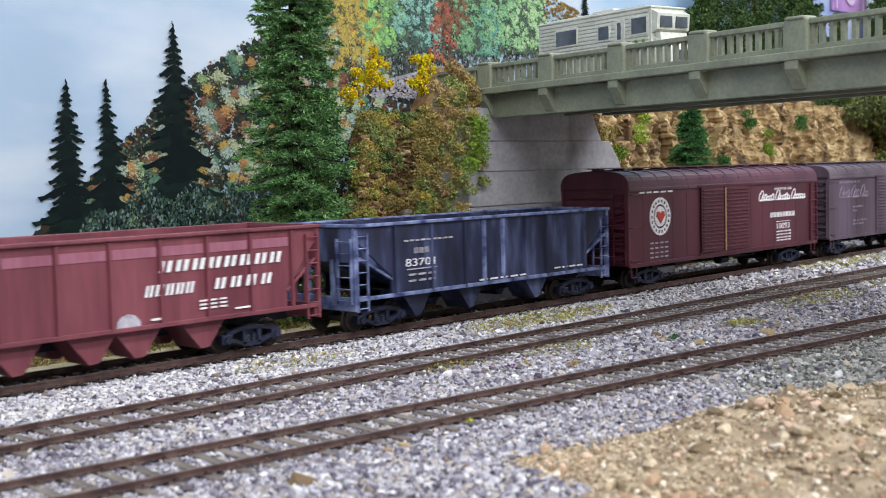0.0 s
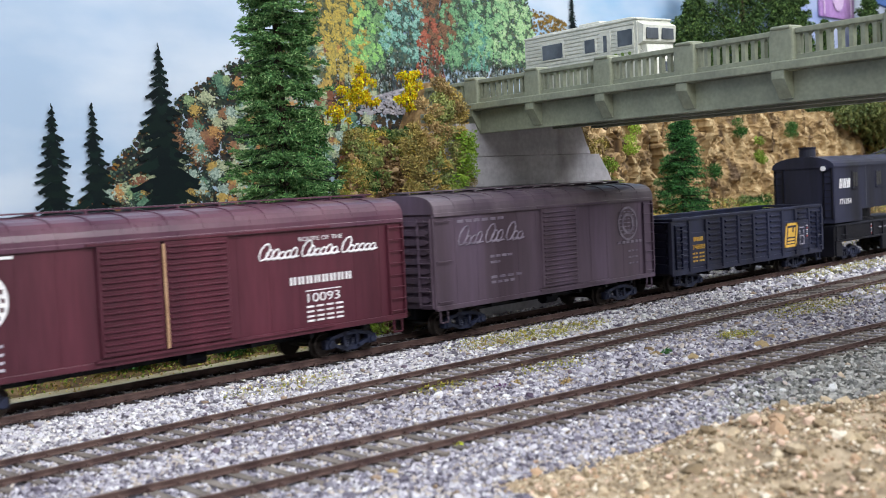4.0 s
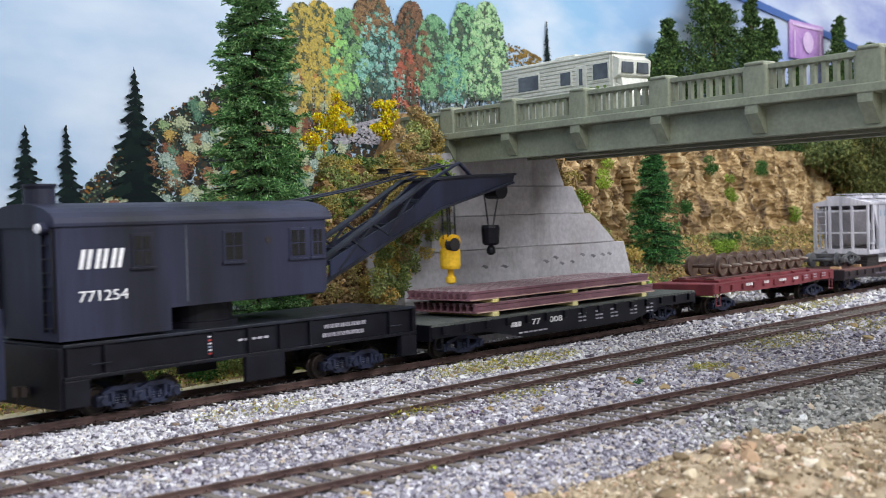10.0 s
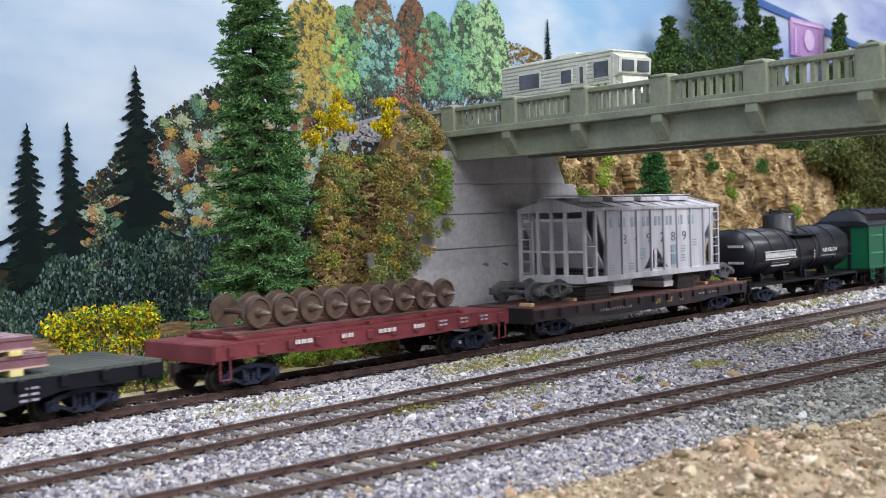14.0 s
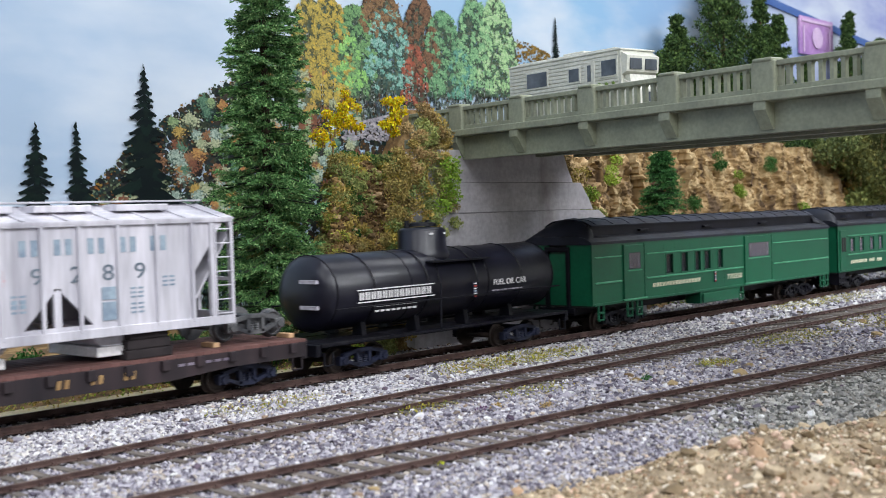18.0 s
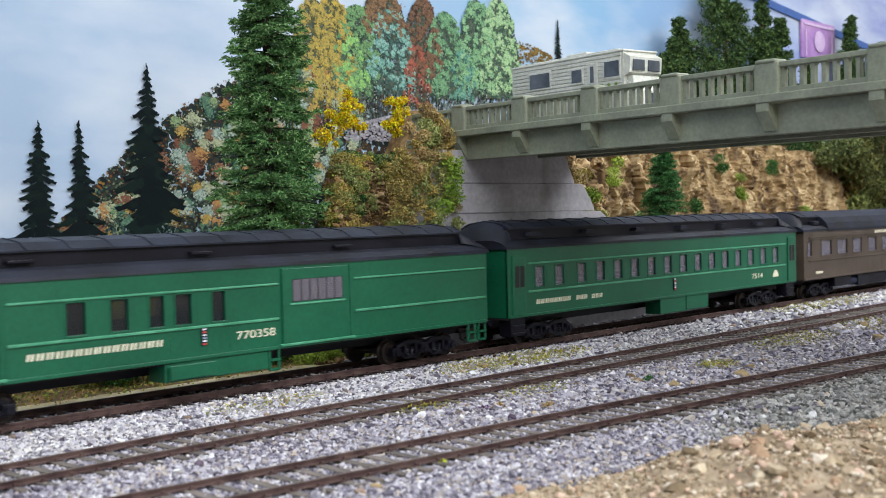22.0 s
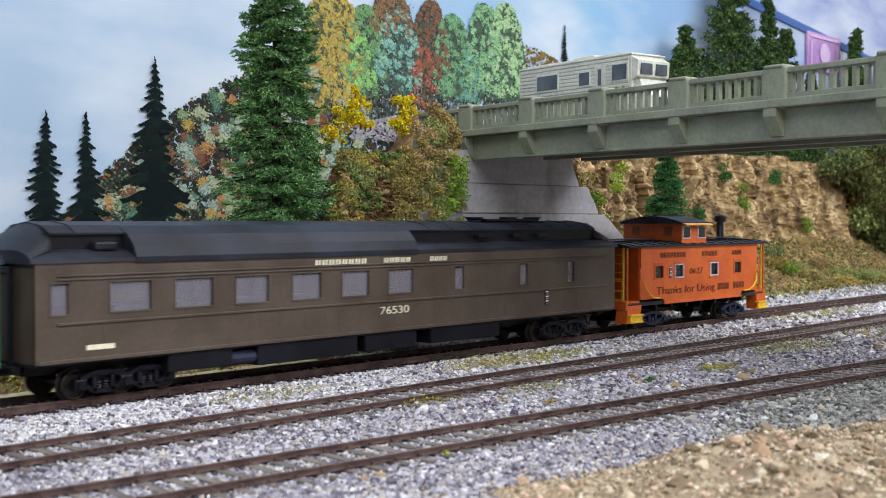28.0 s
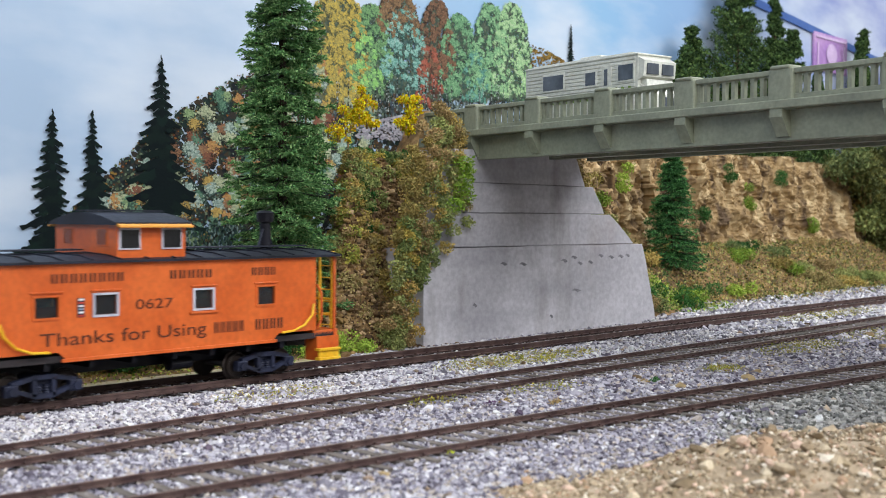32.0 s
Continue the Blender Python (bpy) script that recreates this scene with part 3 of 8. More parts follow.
def ballast():
    rng = np.random.default_rng(11)
    spots, sizes = [], []

    def strip(x0, x1, step, y0, y1, size, rough=1.4):
        nx, ny = int((x1 - x0) / step), int((y1 - y0) / step)
        g = np.stack(np.meshgrid(np.arange(nx), np.arange(ny)), -1).reshape(-1, 2) * step + (x0, y0) + rng.uniform(-0.6, 0.6, (nx * ny, 2)) * step
        spots.append(g)
        sizes.append(rng.uniform(0.6, 1.4, len(g)) ** rough * size)

    strip(-90, 120, 0.84, -112, 94, 1.12)
    strip(-90, 120, 4.6, -112, 60, 1.75)
    strip(120, 330, 1.12, -112, 116, 1.4)
    strip(120, 330, 7.0, -112, 60, 2.2)
    strip(330, 900, 2.3, -130, 150, 2.5)
    p, s = np.concatenate(spots), np.concatenate(sizes)
    lines = ((lambda x: T1 + 0 * x, 2.35), (lambda x: T2 + 0 * x, 1.5), (t3, 1.5))
    for centre, tall in lines:
        d = np.abs(p[:, 1] - centre(p[:, 0]))
        keep = (np.abs(d - GAUGE / 2) > 0.95 + 0.3 * s) & ((d > 14.5) | (s < 2.2))
        if tall > 2:
            keep &= (d > 12.0) | (rng.uniform(0, 1, len(d)) < 0.8)
        p, s = p[keep], s[keep]
    z = np.array([ground_z(x, y) for x, y in p]) + 0.16 * s
    for centre, tall in lines:
        d = np.abs(p[:, 1] - centre(p[:, 0]))
        s = np.where(d < 14.5, np.minimum(s, 1.5), s)
        z = np.where(d < 14.5, -tall - 0.5 - 0.25 * s + 0.3 * rng.uniform(-1, 1, len(p)), z)
    dirt = ((p[:, 1] < -86 - 0.2 * (p[:, 0] - 20)) & (p[:, 0] > 20)) | ((z > -1.2) & (p[:, 1] > 95))
    p, s, z = p[~dirt], s[~dirt], z[~dirt]
    grey = (p[:, 1] < t3(p[:, 0]) - 11) & (p[:, 0] + 14 * np.sin(p[:, 1] * 0.11) + rng.normal(0, 16, len(p)) > 118)
    pale = (p[:, 1] > 24) & ~grey & (rng.uniform(0, 1, len(p)) < 0.8)
    for mask, tone, label in ((pale, ["d2d0d6", "b9b7be", "9b98a2", "e4e2e6", "c2bdbd", "86838d", "aeacb6", "d8d4d0", "6a6770", "c6c4cc"], "fine pale grey crushed stone between the tracks"),
                              (~pale & ~grey, ["a6a2ae", "bdb9c4", "d2cfd6", "85818e", "b0a6a0", "c8c4ce", "655f6c", "e8e6ea", "9a96a4", "c9beb4", "b4b0bc", "787280"], "loose lavender-grey and white crushed stone ballast"),
                              (grey, ["8c8c8a", "a3a29e", "74746f", "bcbab4", "5c5c5a", "94908a", "a8a6a4", "cac8c4"], "darker neutral grey gravel beside the dirt")):
        v, f = scatter(PEBBLE_V, PEBBLE_F, np.c_[p[mask], z[mask]], s[mask] * 1.06, rng, 0.85)
        ob = cloud("ballast_stones", v, f, dab_paint("ballast_stones", tone, 1.12 if label.startswith("fine") else 0.91), plan=True)
        tagged(ob, label, "gravel", kind="stuff")
    # larger stones and tan, purple and brown lumps lying on top
    for tone, n, lump, label in ((["c9b6a0", "a58f7c", "bcaea6", "8a7a6c"], 220, 1.0, "scattered tan stones on the ballast"), (["6f6270", "584c5c", "7c6e7c", "6c6470"], 150, 1.0, "scattered purplish stones on the ballast"),
                                 (["e6e4ea", "d4d2da", "f0eef2"], 160, 1.15, "scattered white stones on the ballast"), (["9a8464", "7c6850", "b09a74"], 26, 2.0, "crumbling brown lumps on the ballast")):
        q = np.stack([rng.uniform(-40, 420, n), rng.uniform(-100, 60, n)], -1)
        away = np.ones(n, dtype=bool)
        for centre, tall in lines:
            away &= np.abs(q[:, 1] - centre(q[:, 0])) > 17
        away &= ~((q[:, 1] < -84 - 0.2 * (q[:, 0] - 20)) & (q[:, 0] > 10))
        q = q[away]
        v, f = scatter(STONE_V, STONE_F, np.c_[q, np.array([ground_z(x, y) for x, y in q]) + 0.7], np.minimum(1.4 + rng.exponential(0.5, len(q)), 2.8) * lump, rng, 0.8)
        ob = cloud("loose_stones", v, f, dab_paint("loose_stone_paint", tone), plan=True)
        tagged(ob, label, "gravel", kind="stuff")
    # clods of sandy dirt
    n = 46000
    p = np.stack([rng.uniform(16, 330, n), rng.uniform(-190, -80, n)], -1)
    p = p[p[:, 1] < -84 - 0.2 * (p[:, 0] - 20) + 8 * rng.uniform(-1, 1, n)]
    s = np.where(rng.uniform(0, 1, len(p)) < 0.007, rng.uniform(2.2, 4.6, len(p)), np.minimum(0.35 + rng.exponential(0.34, len(p)), 2.2))
    z = np.array([ground_z(x, y) for x, y in p])
    v, f = scatter(STONE_V, STONE_F, np.c_[p, z + s * 0.1], s, rng, 0.8)
    ob = cloud("dirt_rubble", v, f, dab_paint("dirt_clods", ["a4927a", "b8a68c", "8e7c64", "c8b89e", "a88c72", "9a8a70", "ccb09c", "7c6c56", "d6cab8", "b2a086"], 1.25), plan=True)
    tagged(ob, "sandy tan dirt clods and pebbles", "dirt", kind="stuff")


# ---- bridge, abutment, camper ----
def stained_concrete():
    """Cast concrete with blotches, rain streaks and a rusty tinge under the bridge."""
    m = surf("stained_cast_concrete", "aeabb0", "cdcacf", 14, 0.85, fine=420, bump=0.2, third="bdbabf", gloss=0.2)
    n, link = m.node_tree.nodes, m.node_tree.links.new
    shade = n["Principled BSDF"]
    colour = shade.inputs["Base Color"].links[0].from_socket
    where = n.new("ShaderNodeTexCoord").outputs["Object"]
    for stretch, scale, lo, hi, tint, most in (((1, 1, 0.16), 55, 0.55, 0.75, "6e645e", 0.55), ((0.35, 1, 1.6), 26, 0.52, 0.72, "77757c", 0.5), ((1, 1, 0.5), 20, 0.6, 0.78, "8a7462", 0.45)):
        mapping = n.new("ShaderNodeMapping")
        mapping.inputs["Scale"].default_value = stretch
        link(where, mapping.inputs[0])
        tex = n.new("ShaderNodeTexNoise")
        tex.inputs["Scale"].default_value, tex.inputs["Detail"].default_value = scale, 5
        link(mapping.outputs[0], tex.inputs["Vector"])
        fac = n.new("ShaderNodeMapRange")
        fac.inputs[1].default_value, fac.inputs[2].default_value, fac.inputs[4].default_value = lo, hi, most
        link(tex.outputs["Fac"], fac.inputs[0])
        mix = n.new("ShaderNodeMix")
        mix.data_type = "RGBA"
        link(fac.outputs[0], mix.inputs[0])
        link(colour, mix.inputs[6])
        mix.inputs[7].default_value = lin(tint)
        colour = mix.outputs[2]
    link(colour, shade.inputs["Base Color"])
    return m


def abutment():
    t = thing("bridge_abutment", "grey cast concrete bridge abutment with stepped courses", "abutment", m=Matrix.LocRotScale((SKEW * 0.104, 0, 0), None, (1, 1, TALL)))
    mat = stained_concrete()
    rng = random.Random(4)
    rows = [(-5, 43.6, 163, 331, 345, 103.8), (43.6, 60.5, 182, 303, 325, 105.2), (60.5, 75.5, 184, 289, 299, 105.9), (75.5, 92, 186, 276, 284, 107.2)]
    for z0, z1, x0, x1, xb, y in rows:
        # the front edge of each course wanders a little, as poured concrete does
        edge = [(x1 - (x1 - x0) * k / 14, z1 - 0.1 + rng.uniform(-0.25, 0.2)) for k in range(15)]
        bm = prism(B(), [(x0, z0 + 0.1), (xb, z0 + 0.1)] + [(xb + (x1 - xb) * f + rng.uniform(-0.9, 0.9), z0 + (z1 - z0) * f) for f in (0.2, 0.4, 0.6, 0.8)] + edge, "y", y, 128)
        rim = [e for e in bm.edges if all(abs(v.co.y - y) < 0.01 for v in e.verts)]
        bmesh.ops.bevel(bm, geom=rim, offset=0.45, segments=2, affect="EDGES", profile=0.5)
        part("concrete_course", bm, mat, t)
    part("concrete_core", prism(B(), [(188, -5), (326, -5), (296, 50), (276, 91), (188, 91)], "y", 108.5, 127), mat, t)
    chip = surf("dark_concrete_chip", "6c6a6e", "8a888c", 200, 0.9)
    for x, z, w in ((216, 35, 5), (230, 34.4, 6), (262, 35.4, 5.5), (270, 37, 5), (275, 33.6, 4.4), (284, 34, 4), (293, 37.4, 4.6), (302, 36.4, 5.4), (311, 36.6, 5), (317, 37, 4.2), (272, 19, 8), (196, 15, 3), (252, 6, 3)):
        bm = B()
        prism(bm, [(x - w * 0.5, z), (x - w * 0.1, z - 0.25), (x + w * 0.15, z - 1.1), (x + w * 0.5, z - 0.4), (x + w * 0.2, z + 0.5), (x - w * 0.15, z + 1.0)], "y", 103.55, 104.2)
        part("spalled_chip", bm, chip, t)


def balustrade_panel(a, b):
    """Panel with arched openings between posts, along y, in the plane x = 0 to 2.2."""
    bm = B()
    box(bm, -0.4, 2.6, a, b, 101.4, 103.6, 0.2)
    box(bm, -0.5, 2.7, a, b, 110.9, 112.9, 0.3)
    n = 8
    step = (b - a) / n
    for i in range(n + 1):
        y = a + i * step
        w = 0.78 if 0 < i < n else 1.6
        box(bm, 0.2, 2.0, y - w, y + w, 103.5, 111.0, 0.15)
        if i < n:
            for s in (0, 1):
                yy = y + w if s == 0 else y + step - 0.78
                d = 1 if s == 0 else -1
                half = (step - 1.56) / 2
                arc = [(yy + d * half * (1 - math.cos(math.radians(q))), 109.6 + half * math.sin(math.radians(q))) for q in (0, 22, 45, 67, 90)]
                prism(bm, [(yy, 111.0)] + arc + [(yy + d * half, 111.0)], "x", 0.3, 1.9)
    return bm


def skewed(local, x, z, wide=1.0):
    """Where a thing along the bridge stands: its local x lies at x on the plan's base line."""
    c, n = math.cos(TILT), math.sin(TILT)
    return Matrix.LocRotScale(((x - local * c * c) * 0.001, local * c * n * 0.001, z * TALL * 0.001), Euler((0, 0, -TILT)), (c * wide, 1 / c, TALL))


def bridge():
    x0, x1 = 198.0, 292.0
    t = thing("road_bridge", "olive grey concrete road bridge with arched balustrades over the tracks", "bridge", m=skewed(198, 198, 0))
    y0, y1 = -330.0, 114.0
    part("deck", box(B(), x0 + 3, x1 - 3, y0, y1 + 40, 95.5, 100.2, 0.4), M["bridge"], t)
    part("road_surface", box(B(), x0 + 14, x1 - 14, y0, y1 + 46, 100.2, 100.9), M["road"], t)
    part("soffit", box(B(), x0 + 3, x1 - 3, y0, y1, 93.0, 95.6, 0.3), M["bridge"], t)
    for x in (x0 + 22, x0 + 46, x0 + 70):
        part("inner_girder", box(B(), x - 2.5, x + 2.5, y0, y1 - 8, 88.4, 93.1, 0.3), M["bridge"], t)
    panel = None
    posts = [108.0 - 41.3 * k for k in range(11)]
    for side, x, flip in ((0, x0, 1), (1, x1, -1)):
        part("kerb_band", box(B(), min(x - flip * 2.6, x + flip * 9), max(x - flip * 2.6, x + flip * 9), y0, y1, 98.4, 101.6, 0.4), M["bridge"], t)
        part("fascia_girder", box(B(), min(x + flip * 2.4, x + flip * 5), max(x + flip * 2.4, x + flip * 5), y0, y1, 86.9 if flip > 0 else 91.0, 98.4, 0.3), M["bridge"], t)
        for k, y in enumerate(posts):
            post = part("post", box(B(), -1.6, 4.4, -4.7, 4.7, 98.0, 113.2, 0.7), M["bridge"], t, at=(x - (0 if flip > 0 else 3), y, 0))
            part("post_cap", box(B(), -2.0, 4.8, -3.9, 3.9, 112.7, 114.2, 0.6), M["bridge"], post)
            bm = prism(B(), [(-2.2, 98.5), (3.0, 98.5), (3.0, 88.4), (1.6, 88.4), (-2.2, 95.4)] if flip > 0 else [(2.2, 98.5), (-3.0, 98.5), (-3.0, 91.5), (-1.6, 91.5), (2.2, 95.4)], "y", -2.5, 2.5)
            bmesh.ops.translate(bm, vec=(0, 1.0, 0), verts=bm.verts)
            part("bracket", bm, M["bridge"], t, at=(x, y, 0))
            if k:
                if panel is None:
                    panel = finish(balustrade_panel(-16.1, 16.1), "balustrade", M["bridge"])
                part("balustrade", panel, None, t, at=(x - (0 if flip > 0 else 2.2), y + 20.65, 0))
        part("balustrade", panel, None, t, at=(x - (0 if flip > 0 else 2.2), 128.6, 0))


def camper():
    white = surf("camper_white_plastic", "c4c5ba", "d4d4ca", 60, 0.35, fine=500, bump=0.03, gloss=0.5)
    dark = surf("camper_window", "3a4048", "565c64", 90, 0.15, fine=300, bump=0.0, gloss=0.6)
    green = surf("camper_green_stripe", "5f7a34", "728c44", 90, 0.4)
    black = surf("camper_tyre", "17171a", "222226", 200, 0.7)
    t = thing("camper_van", "white motorhome with ribbed sides parked on the bridge", "camper", m=skewed(0, 225, 100.9, 0.76))
    body = part("body", prism(B(), [(98, 5), (98, 31.5), (96.5, 32.4), (30, 32.4), (28.6, 31), (28.6, 5.5)], "x", 0.4, 25.6), white, t)
    bm = B()
    for k in range(13):
        z = 8.5 + k * 1.75
        for a, b in ((30, 97),):
            box(bm, -0.05, 0.5, a, b, z, z + 1.25, 0.12)
            box(bm, 25.5, 26.05, a, b, z, z + 1.25, 0.12)
    part("siding", bm, white, body)
    bm = B()
    box(bm, 2, 24, 33, 94, 32.3, 33.2, 0.3)
    part("roof_panel", bm, white, t)
    part("roof_vent", box(B(), 7, 16, 55, 68, 33.1, 35, 0.6), white, t)
    part("roof_edge", box(B(), -0.2, 26.2, 28.2, 98.3, 31.3, 32.2, 0.3), white, t)
    part("cab_over_front", prism(B(), [(28.7, 30.6), (28.7, 20), (25.8, 21.5), (25.2, 28.5)], "x", 0.8, 25.2), white, t)
    for y0, y1, z0, z1 in ((72.5, 85.5, 20, 27), (52.5, 58.5, 20, 26), (30.8, 39, 20.5, 27.5), (45.3, 47.3, 19, 26.5)):
        w = part("window_frame", box(B(), -0.35, 0.3, y0 - 0.9, y1 + 0.9, z0 - 0.9, z1 + 0.9, 0.2), white, t)
        part("pane", box(B(), -0.5, 0.2, y0, y1, z0, z1), dark, w)
    d = part("door", box(B(), -0.3, 0.3, 43.2, 49.4, 7, 28, 0.2), white, t)
    part("handle", box(B(), -0.8, -0.3, 48, 48.9, 16, 16.6), dark, d)
    for a, b in ((3, 11.5), (14.5, 23)):
        part("front_window", box(B(), a, b, 24.9, 25.9, 22.4, 27.4, 0.2), dark, t)
    part("hood", prism(B(), [(28.8, 5), (28.8, 18.5), (22.5, 14.5), (21, 13), (21, 5)], "x", 1.8, 24.2), white, t)
    part("grille", box(B(), 6, 20, 20.6, 21.2, 7.5, 12, 0.2), dark, t)
    part("windscreen", prism(B(), [(28.5, 20.2), (28.7, 18.8), (25, 16.2), (25.6, 20.2)], "x", 3, 23), white, t)
    part("stripe", box(B(), -0.2, 0.3, 40, 97, 12.6, 13.8), green, t)
    bm = B()
    prism(bm, [(41.5, 17.6), (40, 17.6), (38.5, 12.8), (40, 12.8)], "x", -0.25, 0.3)
    prism(bm, [(37.6, 17.6), (36.2, 17.6), (34.7, 12.8), (36.2, 12.8)], "x", -0.25, 0.3)
    prism(bm, [(33.6, 17.6), (32.2, 17.6), (31, 12.8), (32.4, 12.8)], "x", -0.25, 0.3)
    part("emblem", bm, green, t)
    for x in (3.5, 22.5):
        for y in (36, 80):
            w = part("wheel", turned(B(), [(-2, 3.6), (-1.5, 4.1), (1.5, 4.1), (2, 3.6)], (x, y, 4.1), "x", 18), black, t)
            part("hub", turned(B(), [(-2.3, 1.6), (2.3, 1.6)], (x, y, 4.1), "x", 12), white, w)


# ---- plants ----
def leaf_mat(name, colours):
    m = dab_paint(name, colours, 1.42)
    s = m.node_tree.nodes["Principled BSDF"]
    s.inputs["Roughness"].default_value = 0.8
    return m


def spruce(x, y, z0, height, radius, bare=0.06, needles=60, seed=1, level=1.0, tone=("4c7448", "638c54", "3a5c38", "80a668", "54804c", "98b67c", "2e4b2e", "5c844e"), label="tall dark green model spruce tree"):
    rng = np.random.default_rng(seed)
    (x, y, z0), height, radius = lay(x, y, z0), height * TALL, radius * TALL
    t = thing("spruce_tree", label, "tree", "model spruces", pose(x * 0.001, y * 0.001, z0 * 0.001))
    bm = turned(B(), [(-3, height * 0.012), (height * 0.5, height * 0.007), (height * 0.98, height * 0.002)], (0, 0, 0), "z", 9)
    part("trunk", bm, surf("spruce_bark", "241d16", "3a2e22", 200, 0.95, bump=0.6), t)
    spots, ways, lens, bars = [], [], [], []
    z = height * bare
    while z < height * 0.985:
        s = z / height
        reach = radius * ((1 - s) ** 0.9) + 1.5
        for k in range(rng.integers(10, 14)):
            a = rng.uniform(0, 2 * np.pi)
            r = reach * rng.uniform(0.6, 1.15)
            zz = z + rng.uniform(-0.012, 0.012) * height
            out = np.array([np.cos(a), np.sin(a), 0])
            side = np.array([-out[1], out[0], 0])
            droop = rng.uniform(0.25, 0.6)

            def along(u):
                c = out * u[:, None] * r
                c[:, 2] = zz - droop * r * u + 0.3 * r * u ** 2.4
                return c

            # side twigs fan forward from the bough, each a finger of needles
            m = max(int(5 + 0.55 * r), 5)
            u0 = rng.uniform(0.18, 0.95, m)
            sgn = rng.choice((-1.0, 1.0), m)
            tl = (0.38 * r * (1.05 - u0) + 2.2) * rng.uniform(0.6, 1.2, m)
            turn = rng.uniform(0.35, 1.0, m) * sgn
            n = int(needles * 0.5)
            f = rng.uniform(0, 1, (m, n))
            tw = out[None] * np.cos(turn)[:, None] + side[None] * np.sin(turn)[:, None]
            tw[:, 2] = rng.uniform(-0.45, 0.1, m)
            at = along(u0)[:, None] + tw[:, None] * (tl[:, None] * f)[..., None]
            spots.append(at.reshape(-1, 3))
            ways.append((tw[:, None] * rng.uniform(0.7, 1.2, (m, n, 1)) + rng.normal(0, 0.38, (m, n, 3)) + np.array([0, 0, 0.1])).reshape(-1, 3))
            lens.append(rng.uniform(0.6, 1.2, m * n) * 1.45)
            n = int(needles * (0.5 + 1.4 * r / radius))
            u = rng.uniform(0.03, 1, n)
            spots.append(along(u))
            ways.append(out[None] * rng.uniform(0.4, 1.1, (n, 1)) + rng.normal(0, 0.6, (n, 3)))
            lens.append(rng.uniform(0.6, 1.2, n) * 1.75)
            bars.append((r, zz, out, droop))
        z += height * rng.uniform(0.016, 0.024) * level * (0.45 + 0.55 * (1 - s))
    p, w, l = np.concatenate(spots), np.concatenate(ways), np.concatenate(lens)
    w /= np.linalg.norm(w, axis=1)[:, None]
    flat = np.cross(w, rng.normal(size=w.shape))
    flat /= np.linalg.norm(flat, axis=1)[:, None]
    q = l[:, None] * 0.15
    v = np.stack([p, p + w * l[:, None] * 0.5 + flat * q, p + w * l[:, None], p + w * l[:, None] * 0.5 - flat * q], 1)
    cloud("needles", v.reshape(-1, 3), np.arange(len(p) * 4).reshape(-1, 4), leaf_mat("spruce_needles", list(tone)), t)
    bm = B()
    for r, z, out, droop in bars[::2]:
        tip = Vector(out * r * 0.8)
        tip.z = z - droop * r * 0.8 + 0.2 * r
        rod(bm, (0, 0, z), tip, 0.35, 4)
    tagged(part("branchwork", bm, surf("spruce_twig", "1f2a1a", "34402a", 200, 0.95), t), kind="stuff")
    return t


def bush(name, spots, size, tone, label, category="bush", stems=True, group="", seed=0, many=400, leaf=1.7, fine=0.6):
    """A clump: leaves on several lobes, stems beneath."""
    rng = np.random.default_rng(seed)
    rgb = np.array([[int(h[k:k + 2], 16) for k in (0, 2, 4)] for h in tone], dtype=float)
    if category != "bush" or "flower" not in name:
        own = rgb[rng.integers(0, len(rgb))] * 0.55 + rgb.mean(0) * 0.45
        rgb = rgb * 0.4 + own * 0.6
    tone = ["%02x%02x%02x" % tuple(int(c) for c in row) for row in rgb]
    spots = [(*lay(*s[:3]), *s[3:]) for s in spots]
    size, leaf = size * TALL, leaf * 0.95
    x, y, z = np.mean([s[:3] for s in spots], axis=0)
    t = thing(name, label, category, group, pose(x * 0.001, y * 0.001, z * 0.001))
    many, leaf = int(many / fine ** 1.7), leaf * fine
    p, n = [], max(many // len(spots), 10)
    for s in spots:
        r = size * (s[3] if len(s) > 3 else 1)
        d = rng.normal(size=(n, 3))
        d /= np.linalg.norm(d, axis=1)[:, None]
        p.append(np.array(s[:3]) - (x, y, z) + d * r * rng.uniform(0.35, 1.05, (n, 1)) ** 0.6 * (1, 1, 0.8))
    p = np.concatenate(p)
    v, f = scatter(LEAF_V, LEAF_F, p, rng.uniform(0.6, 1.4, len(p)) * leaf, rng)
    cloud("foliage", v, f, leaf_mat(name + "_leaves", list(tone)), t)
    if stems:
        bm = B()
        for s in spots:
            c = Vector(s[:3]) - Vector((x, y, z))
            rod(bm, c - Vector((0, 0, size * 1.1)), c, 0.4, 5)
            rod(bm, c - Vector((0, 0, size * 0.8)), c + Vector((size * 0.5, 0, size * 0.4)), 0.25, 4)
        part("stem", bm, M["earth"], t)
    return t


